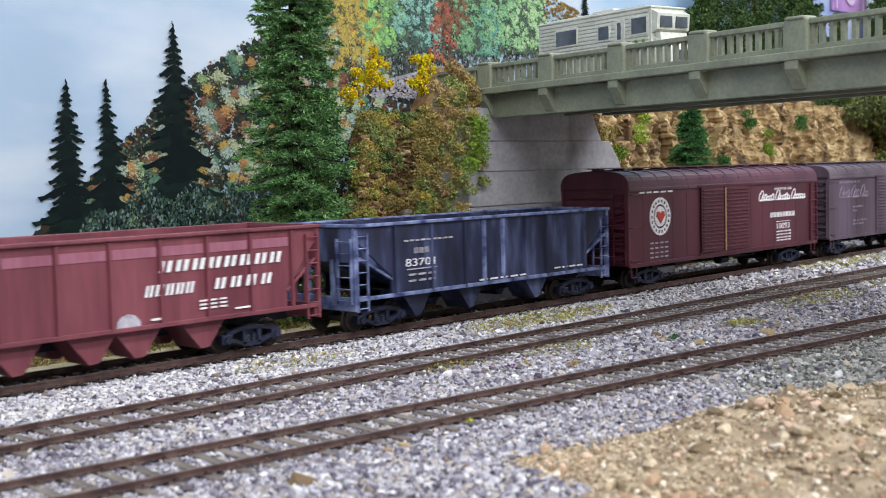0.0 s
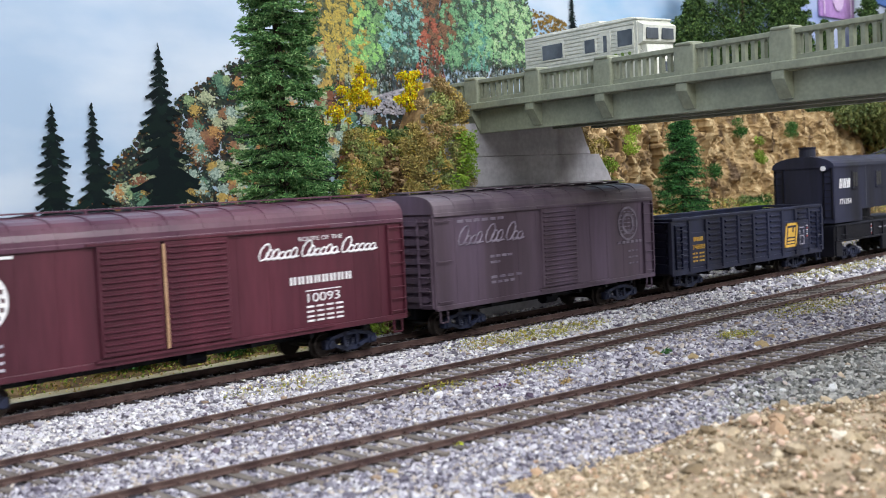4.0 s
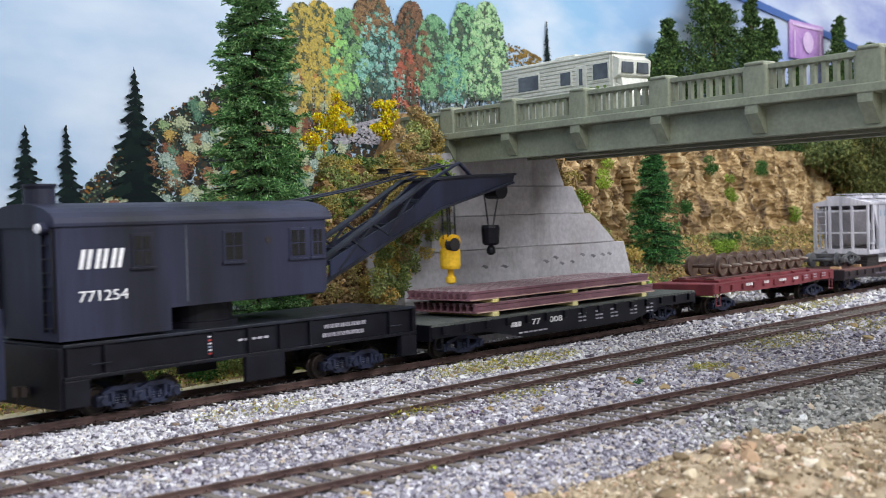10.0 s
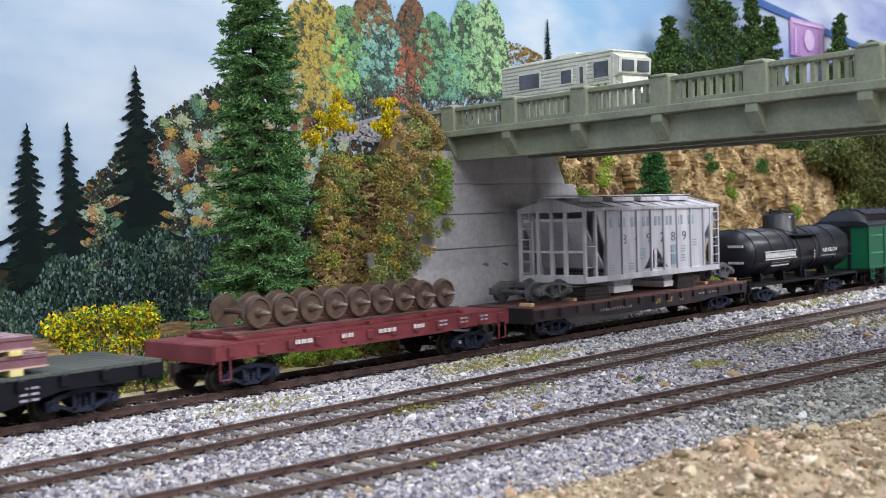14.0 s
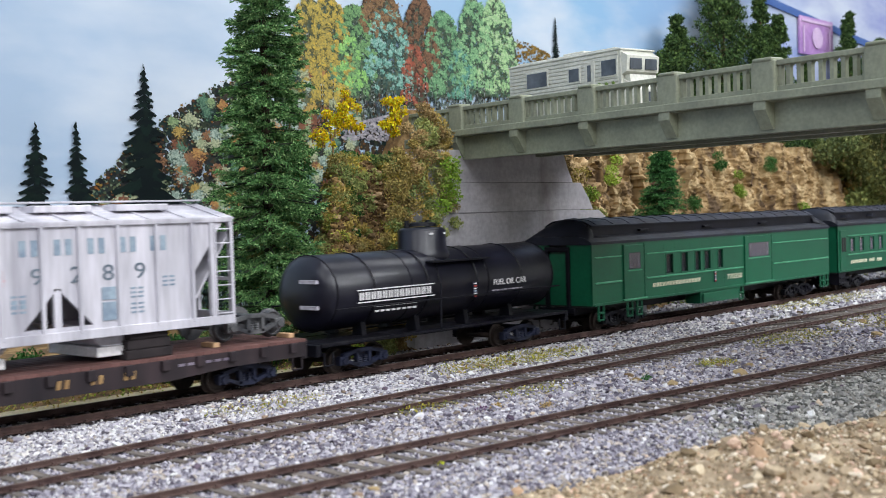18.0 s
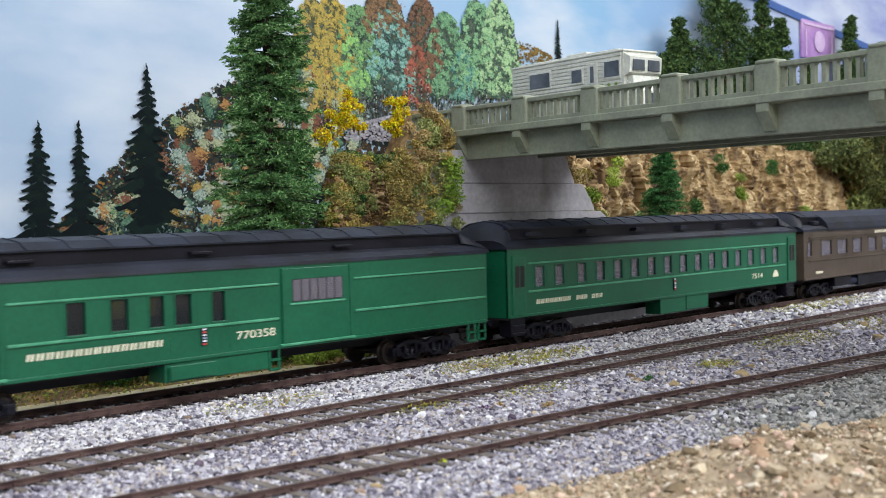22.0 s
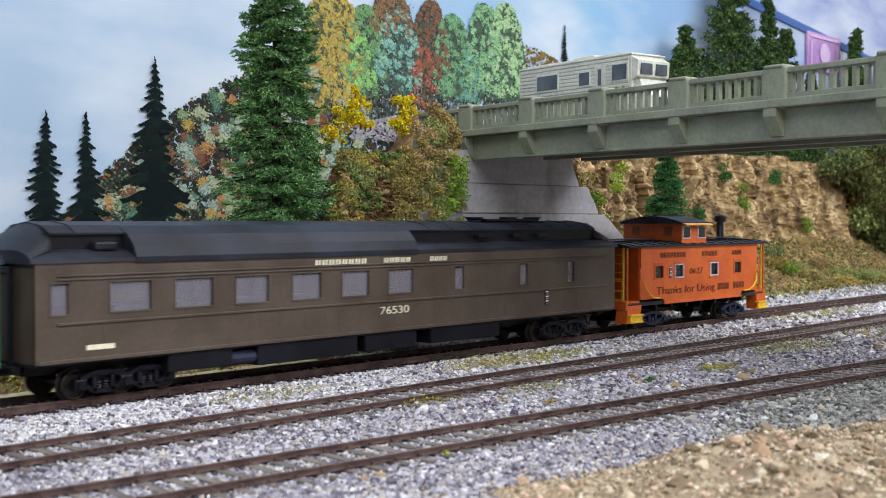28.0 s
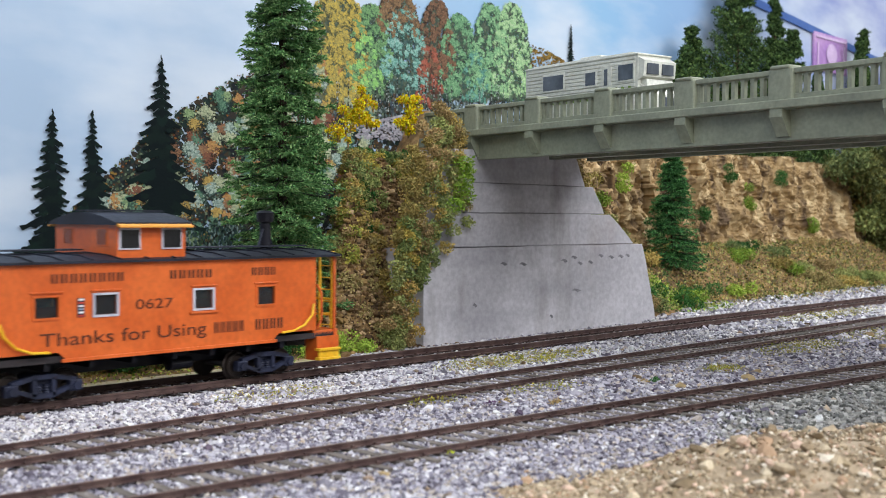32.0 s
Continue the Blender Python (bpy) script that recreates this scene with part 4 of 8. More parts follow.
def cliff():
    """A carved rock face, fluted and cracked, with a ragged top."""
    xs, vs = np.arange(284, 960, 1.5), np.linspace(0, 1, 80)
    pts = []
    for v in vs:
        for x in xs:
            lid = 116 + 7 * noise2(x, 0, 50, 21) - 40 * ramp(x, 850, 950) - 18 * (1 - ramp(x, 290, 330))
            z = -4 + v * (lid + 4)
            col = math.floor((x + 7 * noise2(x, z, 26, 41) + 3 * noise2(x, z, 9, 42)) / 8.0)
            row = math.floor((z + 12 * noise2(col * 7.3, 0, 1, 43) + 3 * noise2(x, z, 12, 44)) / 13.0)
            block = 6 * noise2(col * 3.7 + 0.3, row * 5.1 + 0.4, 1, 45) + 10 * noise2(col * 1.9 + 0.3, 0.5, 1, 46)
            flute = block + 13 * noise2(x, z * 0.25, 24, 23) + 6 * noise2(x * 0.6, z, 14, 29) + 5 * abs(noise2(x, z * 0.6, 5, 33)) + 3.4 * noise2(x, z * 0.8, 2.6, 35) + 1.6 * noise2(x, z, 1.3, 36)
            pts.append((x + 2 * noise2(x, z, 12, 31), cliff_line(x) + 16 * v + flute, z))
    w = len(xs)
    top = len(pts)
    pts += [(x, 287, pts[(len(vs) - 1) * w + i][2] + 2) for i, x in enumerate(xs)]
    f = [(j * w + i, j * w + i + 1, (j + 1) * w + i + 1, (j + 1) * w + i) for j in range(len(vs)) for i in range(w - 1)]
    ob = cloud("cliff", pts, f, M["rock"], plan=True)
    tagged(ob, "tan carved rock cliff with vertical cracks", "cliff", kind="structure")


def leaves_on_ground(name, x0, x1, y0, y1, n, tone, label, category, leaf=1.2, lift=0.3, seed=1, spread=None, lie=True):
    rng = np.random.default_rng(seed)
    x, y = rng.uniform(x0, x1, n), rng.uniform(y0, y1, n)
    d = ((x - (x0 + x1) / 2) / (x1 - x0) * 2) ** 2 + ((y - (y0 + y1) / 2) / (y1 - y0) * 2) ** 2
    keep = d < rng.uniform(0.3, 1.1, n)
    x, y = x[keep], y[keep]
    z = np.array([ground_z(a, b) for a, b in zip(x, y)]) + lift + rng.exponential(0.5, len(x))
    v, f = scatter(LEAF_V, LEAF_F, np.c_[x, y, z], rng.uniform(0.5, 1.4, len(x)) * leaf, rng)
    return tagged(cloud(name, v, f, leaf_mat(name + "_leaves", list(tone)), plan=True), label, category, kind="stuff")


OCHRE = ("aa9652", "c0a660", "8c7c42", "d2bc74", "6c603a", "98944e", "b48e50", "5a563a")
OLIVE = ("7c8c50", "96a05e", "627442", "b0b26e", "4e603e", "a09c60", "424e36")
LIME = ("7f9a38", "9cb446", "648630", "b0c458", "526c2a")
GOLD = ("dcae10", "eac61c", "be920a", "f0d034", "cca40c", "8a8420")
DEEP = ("2c5026", "3c6632", "20401f", "4c7a3c", "345a34")
RUST = ("9c8056", "b09468", "806a46", "c6aa7a", "908e5a", "6a5c40")
MIXED = ("8c9c48", "c0a24c", "5c7036", "d0b458", "48582e", "a88a48")
SHADE = ("454c2a", "555a30", "343c24", "68683a", "3c4630", "7a6e3c")
BLOOM = GOLD + ("3c6632", "4c7a3c", "62803a", "2c5026")


def hill_plants():
    rng = np.random.default_rng(8)

    def on_hill(k, x0, x1, y0, y1):
        out = []
        for _ in range(k):
            x, y = rng.uniform(x0, x1), rng.uniform(y0, y1)
            out.append((x, y, ground_z(x, y) + rng.uniform(0, 3), rng.uniform(0.6, 1.3)))
        return out

    g = "bushes on the bank"
    # many small clumps, each of one tint, with bare soil showing between them low down
    for k in range(64):
        y = rng.uniform(112, 160)
        x = rng.uniform(134, 188) + 0.72 * (y - 112)
        if k > 44:
            y = rng.uniform(128, 162)
            x = rng.uniform(106, 140) + 0.72 * (y - 112)
        elif y < 132 and x < 158 + 0.72 * (y - 112) and k % 3:
            continue
        tone = (OCHRE, OLIVE, MIXED, RUST, OLIVE, DEEP, OCHRE, MIXED, OLIVE)[k % 9]
        bush("bush", on_hill(6, x - 7, x + 7, y - 5, y + 5), 4.0, tone, "dense autumn bush of small olive and ochre leaves", group=g, seed=20 + k, many=620, leaf=1.9)
    # vines that hang over the abutment's edge
    for k, (x, z0, z1, tone) in enumerate(((147, 0, 46, OLIVE), (156, 26, 52, OLIVE), (150, 34, 56, MIXED), (153, 6, 50, OCHRE), (150, 24, 58, OLIVE), (159, 40, 70, RUST), (166, 38, 80, OLIVE), (173, 44, 92, OCHRE), (180, 52, 100, OLIVE), (185, 64, 108, RUST), (188, 84, 112, OCHRE), (182, 88, 113, RUST), (178, 80, 108, OLIVE), (148, 2, 30, RUST), (162, 58, 96, OCHRE), (172, 74, 106, RUST), (154, 50, 84, OCHRE))):
        spots = [(x + rng.normal(0, 3.5), 101 + rng.uniform(-2, 4) + 0.2 * max(z - 60, 0), z, rng.uniform(0.6, 1.1)) for z in np.arange(z0, z1, 4.0)]
        bush("vine", spots, 4.3, tone, "trailing leafy vine hanging over the concrete", "vine", stems=False, group="vines", seed=50 + k, many=1150, leaf=1.9)
    bush("vine", [(186 + rng.normal(0, 2), 101.5, z, 1) for z in np.arange(64, 86, 4)], 5.2, LIME, "bright green vine on the concrete edge", "vine", stems=False, group="vines", seed=61, many=900, leaf=1.9)
    for k, (x, y, z) in enumerate(((190, 146, 112), (184, 142, 107), (194, 150, 116), (162, 150, 108), (156, 147, 112), (166, 154, 115), (148, 146, 104), (142, 140, 99))):
        bush("flowering_bush", [(x + rng.normal(0, 3.4), y + rng.normal(0, 3), z + rng.normal(0, 3.4), rng.uniform(0.5, 1.1)) for _ in range(7)], 3.2, GOLD, "bright yellow flowering bush on the bank", group="yellow bushes", seed=70 + k, many=420 if k < 6 else 200, leaf=2.0)
    for k, (x, y, z) in enumerate(((128, 152, 80), (122, 150, 64), (132, 158, 92), (118, 150, 46))):
        bush("bush", [(x + rng.normal(0, 5), y + rng.normal(0, 4), z + rng.normal(0, 6), 1) for _ in range(8)], 6.5, OLIVE if k % 2 else DEEP, "dark green bush behind the spruce", group=g, seed=380 + k, many=1200, leaf=1.9)
    # foot of the bank
    for k, (x, y, tone) in enumerate(((112, 112, LIME), (122, 110, LIME), (146, 107, OLIVE), (100, 122, DEEP), (86, 130, DEEP), (72, 150, DEEP), (95, 160, OLIVE), (80, 116, OLIVE), (62, 118, DEEP), (66, 132, DEEP), (48, 124, OLIVE), (30, 120, DEEP), (8, 122, OLIVE), (-10, 132, DEEP), (-30, 124, OLIVE), (4, 148, DEEP), (56, 146, DEEP))):
        bush("bush", [(x + rng.normal(0, 6), y + rng.normal(0, 3), ground_z(x, y) + rng.uniform(1, 7), 1) for _ in range(6)], 5.5, tone, "low green bush at the foot of the bank", group=g, seed=90 + k, many=1000, leaf=1.8)
    for k, x in enumerate((16, 28, 40, 50)):
        bush("flowering_bush", [(x + rng.normal(0, 4), 138 + rng.normal(0, 3), 11 + rng.uniform(0, 14), 0.9) for _ in range(8)], 5.4, BLOOM, "yellow flowering bush beside the track", group="yellow bushes", seed=110 + k, many=900, leaf=2.2)
    n = 7000
    p = np.stack([rng.uniform(108, 190, n), rng.uniform(104, 150, n)], -1)
    z = np.array([ground_z(a, b) for a, b in p])
    size = 0.7 + rng.exponential(0.9, n)
    v, f = scatter(STONE_V, STONE_F, np.c_[p, z + 0.2], np.minimum(size, 4.4), rng, 0.8)
    tagged(cloud("bank_rubble", v, f, dab_paint("bank_rubble", ["8a7252", "6a543a", "a48a66", "5a4632", "7c6244", "b89c78", "94784e", "4c3c2c"], 1.1), plan=True), "brown stones and soil on the bank", "rubble", kind="stuff")
    leaves_on_ground("leaf_litter", -120, 190, 101, 165, 14000, OCHRE + LIME, "yellow and olive leaf litter behind the track", "leaf litter", 1.2, seed=4)
    leaves_on_ground("leaf_litter", 124, 178, 108, 158, 5000, RUST + OCHRE, "brown leaf litter on the bank", "leaf litter", 1.1, seed=5)


def right_plants():
    rng = np.random.default_rng(9)
    g = "bushes below the cliff"
    for k, (x, y, z, tone) in enumerate(((292, 113, 78, OCHRE), (300, 114, 66, LIME), (310, 116, 58, OLIVE), (322, 118, 46, OLIVE), (336, 122, 34, RUST), (345, 118, 18, OCHRE), (286, 116, 88, RUST), (352, 120, 8, RUST))):
        bush("bush", [(x + rng.normal(0, 3), y + rng.normal(0, 3), z + rng.normal(0, 5), rng.uniform(0.7, 1.2)) for _ in range(6)], 5.5, tone, "scrubby bush beside the abutment", group=g, seed=130 + k, many=1000, leaf=1.9)
    for k in range(24):
        x = rng.uniform(365, 800)
        y = cliff_line(x) - rng.uniform(4, 52)
        tone = (OLIVE, LIME, OCHRE, OLIVE, DEEP, RUST)[k % 6]
        bush("bush", [(x + rng.normal(0, 9), y + rng.normal(0, 5), ground_z(x, y) + rng.uniform(0, 5), 1) for _ in range(6)], 6.0, tone, "low scrub on the grassy slope below the cliff", group=g, seed=160 + k, many=700, leaf=2.4)
    for k, (x, z) in enumerate(((430, 86), (560, 60), (640, 74), (700, 96), (770, 50), (600, 96))):
        y = cliff_line(x) + 4
        bush("bush", [(x + rng.normal(0, 3), y, z + rng.normal(0, 6), 1) for _ in range(4)], 5.0, DEEP if k % 2 else LIME, "green tuft growing on the cliff", group=g, seed=190 + k, many=420, leaf=2.2, stems=False)
    leaves_on_ground("slope_grass", 340, 1060, 118, 234, 62000, OLIVE + SHADE + RUST + OCHRE[:3], "mossy olive and yellow grass on the slope", "grass", 1.9, seed=6)
    leaves_on_ground("slope_grass", 350, 480, 112, 160, 12000, LIME + OLIVE, "yellow-green grass at the slope's foot", "grass", 1.7, seed=7)
    for k, (x, y, z, tone) in enumerate(((860, 214, 96, DEEP), (890, 216, 70, DEEP), (930, 220, 92, OLIVE), (905, 205, 44, OCHRE), (960, 222, 60, DEEP), (840, 222, 108, DEEP), (990, 226, 90, DEEP), (945, 205, 30, OLIVE), (900, 232, 112, DEEP), (1030, 230, 60, DEEP), (1040, 232, 110, DEEP), (970, 226, 120, DEEP), (1010, 215, 30, OLIVE), (1080, 236, 85, DEEP), (880, 238, 84, DEEP), (915, 232, 66, OLIVE), (948, 236, 78, DEEP))):
        bush("bush", [(x + rng.normal(0, 12), y + rng.normal(0, 6), z + rng.normal(0, 11), rng.uniform(0.8, 1.3)) for _ in range(9)], 15, OCHRE if k % 5 == 4 else (OLIVE if k % 4 == 1 else SHADE), "tall dark green shrubbery at the cliff's end", "bush", group="shrubbery", seed=210 + k, many=2200, leaf=4.4, fine=0.8)


def pine(x, y, z0, height, radius, seed):
    """A full pine: stem, limbs and irregular clumps."""
    rng = np.random.default_rng(seed)
    (x, y, z0), height, radius = lay(x, y, z0), height * TALL, radius * TALL
    t = thing("pine_tree", "full dark green model pine behind the bridge", "tree", "pines behind the bridge", pose(x * 0.001, y * 0.001, z0 * 0.001))
    part("trunk", turned(B(), [(-4, 3.2), (height * 0.5, 2.2), (height * 0.95, 0.6)], (0, 0, 0), "z", 9), surf("pine_bark", "3a2c20", "54402c", 200, 0.95, bump=0.6), t)
    spots = []
    bm = B()
    s = 0.06
    while s < 1:
        for k in range(rng.integers(4, 7)):
            r = radius * (1 - s) ** 0.8 * rng.uniform(0.6, 1.15) + 2
            a = rng.uniform(0, 6.28)
            c = np.array([r * np.cos(a), r * np.sin(a) * 0.18, s * height + rng.normal(0, 2)])
            rod(bm, (0, 0, max(c[2] - r * 0.3, 0)), tuple(c), 0.6, 4)
            for u in (0.35, 0.65, 0.95):
                n = 150
                d = rng.normal(size=(n, 3))
                d /= np.linalg.norm(d, axis=1)[:, None]
                at = c * (u, u, 1) - (0, 0, (1 - u) * r * 0.25)
                spots.append(at + d * rng.uniform(0.2, 1, (n, 1)) ** 0.5 * (3.5 + 0.17 * radius * (1 - s)) * (1.3, 0.6, 0.6))
        s += rng.uniform(0.035, 0.06)
    p = np.concatenate(spots)
    v, f = scatter(LEAF_V, LEAF_F, p, rng.uniform(1.4, 3.0, len(p)), rng)
    cloud("foliage", v, f, leaf_mat("pine_foliage", ["2c4028", "405832", "526c3c", "22321f", "647c46", "364c2c"]), t)
    tagged(part("branchwork", bm, surf("pine_limb", "3a2c20", "54402c", 200, 0.95), t), kind="stuff")


def moss():
    m = ("8a8a34", "a09a40", "6f7a2c", "b0a850", "8f7a30")
    for k, (x0, x1, y0, y1, n) in enumerate(((115, 215, 28, 56, 1500), (380, 520, 34, 62, 1500), (250, 330, -30, -4, 700), (330, 420, -40, 0, 900), (196, 220, -36, -20, 260), (60, 90, -12, 2, 120), (20, 70, 30, 52, 260), (100, 140, -20, -4, 160))):
        leaves_on_ground("moss_patch", x0, x1, y0, y1, n * 3, m, "thin yellow-green moss on the gravel", "moss", 0.75, 1.1, 300 + k)
    bush("grass_tuft", [(34, -58, -2.4), (35.2, -57.4, -2.2)], 1.3, ("b4c22c", "c8d23c", "98a824"), "tiny yellow-green grass tuft on the gravel", "grass tuft", stems=False, seed=330, many=60, leaf=1.1)
    for k, (x, y) in enumerate(((158, -26), (163, -27), (92, -20), (86, -19), (104, -31))):
        bush("weed", [(x, y, -2.2), (x + 2, y + 1, -2)], 1.8, (RUST, DEEP, OCHRE, ("5a3a5c", "6d4a6a", "4a304c"), RUST)[k], "small dry weed on the gravel", "weed", stems=False, seed=340 + k, many=90, leaf=1.3)


# ---- train ----
CARS, WHEELS, MESHES = [], [], {}
AHEAD = SKEW * (T1 - 17)
SPEED = 78.7
V = (1, 1, 0.12)
M.update({
    "maroon": surf("maroon_hopper_paint", "62303a", "7c434c", 60, 0.5, fine=700, bump=0.05, stretch=V, third="6e3842"),
    "maroon_pale": surf("faded_maroon_paint", "8a5262", "9a6274", 90, 0.5, fine=700, bump=0.05, stretch=V),
    "slate": surf("weathered_slate_black_paint", "1a1c2e", "525a7c", 120, 0.55, fine=800, bump=0.08, stretch=(1, 1, 0.22), third="282c46"),
    "chalk": surf("chalky_edge_paint", "2f3660", "8490b8", 160, 0.7, fine=900, bump=0.1),
    "boxred": surf("oxide_boxcar_paint", "45202b", "562935", 50, 0.38, fine=700, bump=0.04, stretch=V),
    "dusty": surf("dusty_brown_boxcar_paint", "42343e", "5e4e60", 40, 0.6, fine=600, bump=0.05, stretch=V, third="524450"),
    "ink": surf("blue_black_car_paint", "141626", "262a40", 70, 0.42, fine=800, bump=0.06, stretch=V, gloss=0.3),
    "black": surf("satin_black_paint", "0b0b12", "15151e", 80, 0.45, fine=700, bump=0.04, gloss=0.22),
    "tankblack": surf("glossy_tank_black", "0e0e18", "181826", 50, 0.34, fine=500, bump=0.02, gloss=0.5),
    "gun": surf("grey_black_roof", "17181f", "252834", 60, 0.5, fine=600, bump=0.05, gloss=0.25),
    "green": surf("pullman_green_gloss_paint", "0e5138", "135c40", 30, 0.35, fine=600, bump=0.02, gloss=0.5),
    "brown": surf("olive_brown_coach_paint", "453a31", "544940", 50, 0.45, fine=600, bump=0.03),
    "orange": surf("orange_caboose_paint", "bd531b", "cc6127", 60, 0.4, fine=600, bump=0.03, gloss=0.45),
    "yellow": surf("yellow_safety_paint", "d8a41c", "e8bc34", 100, 0.45, fine=800, bump=0.03),
    "white": surf("lettering_white", "d8d6d8", "e6e4e6", 200, 0.6, bump=0.0),
    "dimwhite": surf("faded_lettering", "8f8a96", "b4b0ba", 300, 0.7, bump=0.0),
    "pinkwash": surf("faded_pink_lettering", "b8939c", "c8a8ae", 200, 0.7, bump=0.0),
    "numberblue": surf("grey_blue_lettering", "5c6672", "707c88", 200, 0.7, bump=0.0),
    "umber": surf("grimy_brown_flatcar_paint", "1e181e", "382c30", 80, 0.6, fine=700, bump=0.08, stretch=V, third="2a2226"),
    "fadedgold": surf("faded_gold_lettering", "8a6c48", "a8885c", 200, 0.7, bump=0.0),
    "ghost": surf("rubbed_off_lettering", "675d6c", "857c8a", 300, 0.7, bump=0.0),
    "boxroof": surf("glossy_oxide_roof_paint", "48283a", "5c3a48", 50, 0.32, fine=700, bump=0.04, stretch=V, gloss=0.5),
    "dustyroof": surf("dusty_purple_roof_paint", "463a46", "62565f", 60, 0.4, fine=600, bump=0.05, stretch=V, gloss=0.45),
    "gold": surf("lettering_gold", "bd9236", "cfa54a", 200, 0.6, bump=0.0),
    "cream": surf("lettering_cream", "d9d3b8", "e6e0c8", 200, 0.6, bump=0.0),
    "red": surf("emblem_red", "b03a30", "c2483c", 200, 0.6, bump=0.0),
    "darkline": surf("dark_brown_lettering", "4a2212", "5a2c18", 200, 0.6, bump=0.0),
    "blueprint": surf("slate_blue_lettering", "7a8a9c", "94a4b2", 200, 0.7, bump=0.0),
    "chalkgrey": surf("weathered_pale_grey_paint", "a6a4ae", "cecbd4", 90, 0.6, fine=700, bump=0.05, stretch=V, third="bcbac3"),
    "deckwood": surf("oiled_deck_planks", "4c3634", "6a4a46", 90, 0.85, fine=700, bump=0.2, stretch=(1, 0.2, 1), thing=0.15),
    "deckgrey": surf("grey_deck_planks", "3d403f", "525552", 90, 0.85, fine=700, bump=0.2, stretch=(1, 0.2, 1), thing=0.12),
    "redflat": surf("oxide_red_flatcar_paint", "642a30", "7c3a40", 80, 0.55, fine=700, bump=0.06),
    "railsteel": surf("brown_rail_load", "74505a", "8c6670", 60, 0.45, 0.2, fine=600, bump=0.04),
    "softwood": surf("pale_wood_spacer", "cfc07a", "e0d49a", 120, 0.8, fine=600, bump=0.1),
    "palewood": surf("raw_wood_chock", "b08a68", "c4a07c", 120, 0.85, fine=600, bump=0.1),
    "truck": surf("grimy_blue_black_truck", "101222", "242a42", 160, 0.6, fine=900, bump=0.1),
    "wheel": surf("dark_steel_wheel", "2a2422", "443a36", 120, 0.5, 0.4, fine=900, bump=0.05),
    "crane": surf("dusty_black_crane_paint", "191a24", "2a2c40", 60, 0.55, fine=700, bump=0.05, stretch=V, gloss=0.25),
    "cranegrey": surf("grey_crane_trim", "3c4048", "565b63", 90, 0.5, fine=700, bump=0.05),
    "nightpane": surf("dark_window_pane", "0d0d10", "16161a", 90, 0.2, bump=0.0, gloss=0.5),
    # highlight on the coaches' belts and sills, painted as a paler green
    "greenedge": surf("green_edge_highlight", "3a8563", "549a78", 120, 0.4, fine=700, bump=0.02),
    "visor": surf("pale_orange_visor", "d8923a", "e4a350", 100, 0.45, fine=800, bump=0.03),
    "steelgrey": surf("grey_steel_truck", "3e3f44", "6a6a6c", 120, 0.5, 0.3, fine=900, bump=0.08),
    "rustwheel": surf("rusty_spare_wheel", "463834", "705c50", 120, 0.55, 0.3, fine=900, bump=0.08),
    "tread": surf("bright_steel_tread", "8c8078", "a89c90", 200, 0.4, 0.8, bump=0.03),
    "inside": surf("dark_car_interior", "242022", "322c2e", 90, 0.9, bump=0.0),
    "seat": surf("grey_seat_plastic", "4a4c56", "5c5e68", 100, 0.6, bump=0.0),
    "rail_yellow": surf("brass_sheave", "9a7a3a", "b8964c", 200, 0.35, 0.8, bump=0.0),
})
# the lilac-grey base colour stands in for reflections on the coach panes
M["glass"] = glass_mat("window_glass_reflection_tone", "86828e")
M["darkglass"] = glass_mat("dark_window_glass", "2c3034")


def rounded(make, *a):
    """Builds with equal units along and up, so that wheels come out round."""
    UNIT[0] = TALL
    out = make(*a)
    UNIT[0] = 1.0
    return out


def shared(key, make, mat, smooth=False):
    if key not in MESHES:
        MESHES[key] = finish(make(), key, mat, smooth)
    return MESHES[key]


def wheelset_mesh(mat, key, gauge=15.2):
    def make():
        bm = B()
        for s in (-1, 1):
            y = s * gauge / 2
            turned(bm, [(y - s * 0.4, 5.35), (y + s * 0.15, 5.35), (y + s * 0.35, 4.8), (y + s * 1.9, 4.65), (y + s * 2.0, 4.2), (y + s * 1.5, 3.7), (y + s * 1.45, 1.9), (y + s * 2.0, 1.5), (y + s * 2.3, 0.9)], (0, 0, 0), "y", 24)
        rod(bm, (0, -11.6, 0), (0, 11.6, 0), 0.75, 10)
        rod(bm, (0, -6.8, 0), (0, 6.8, 0), 1.15, 10)
        return bm
    return rounded(shared, key, make, mat)


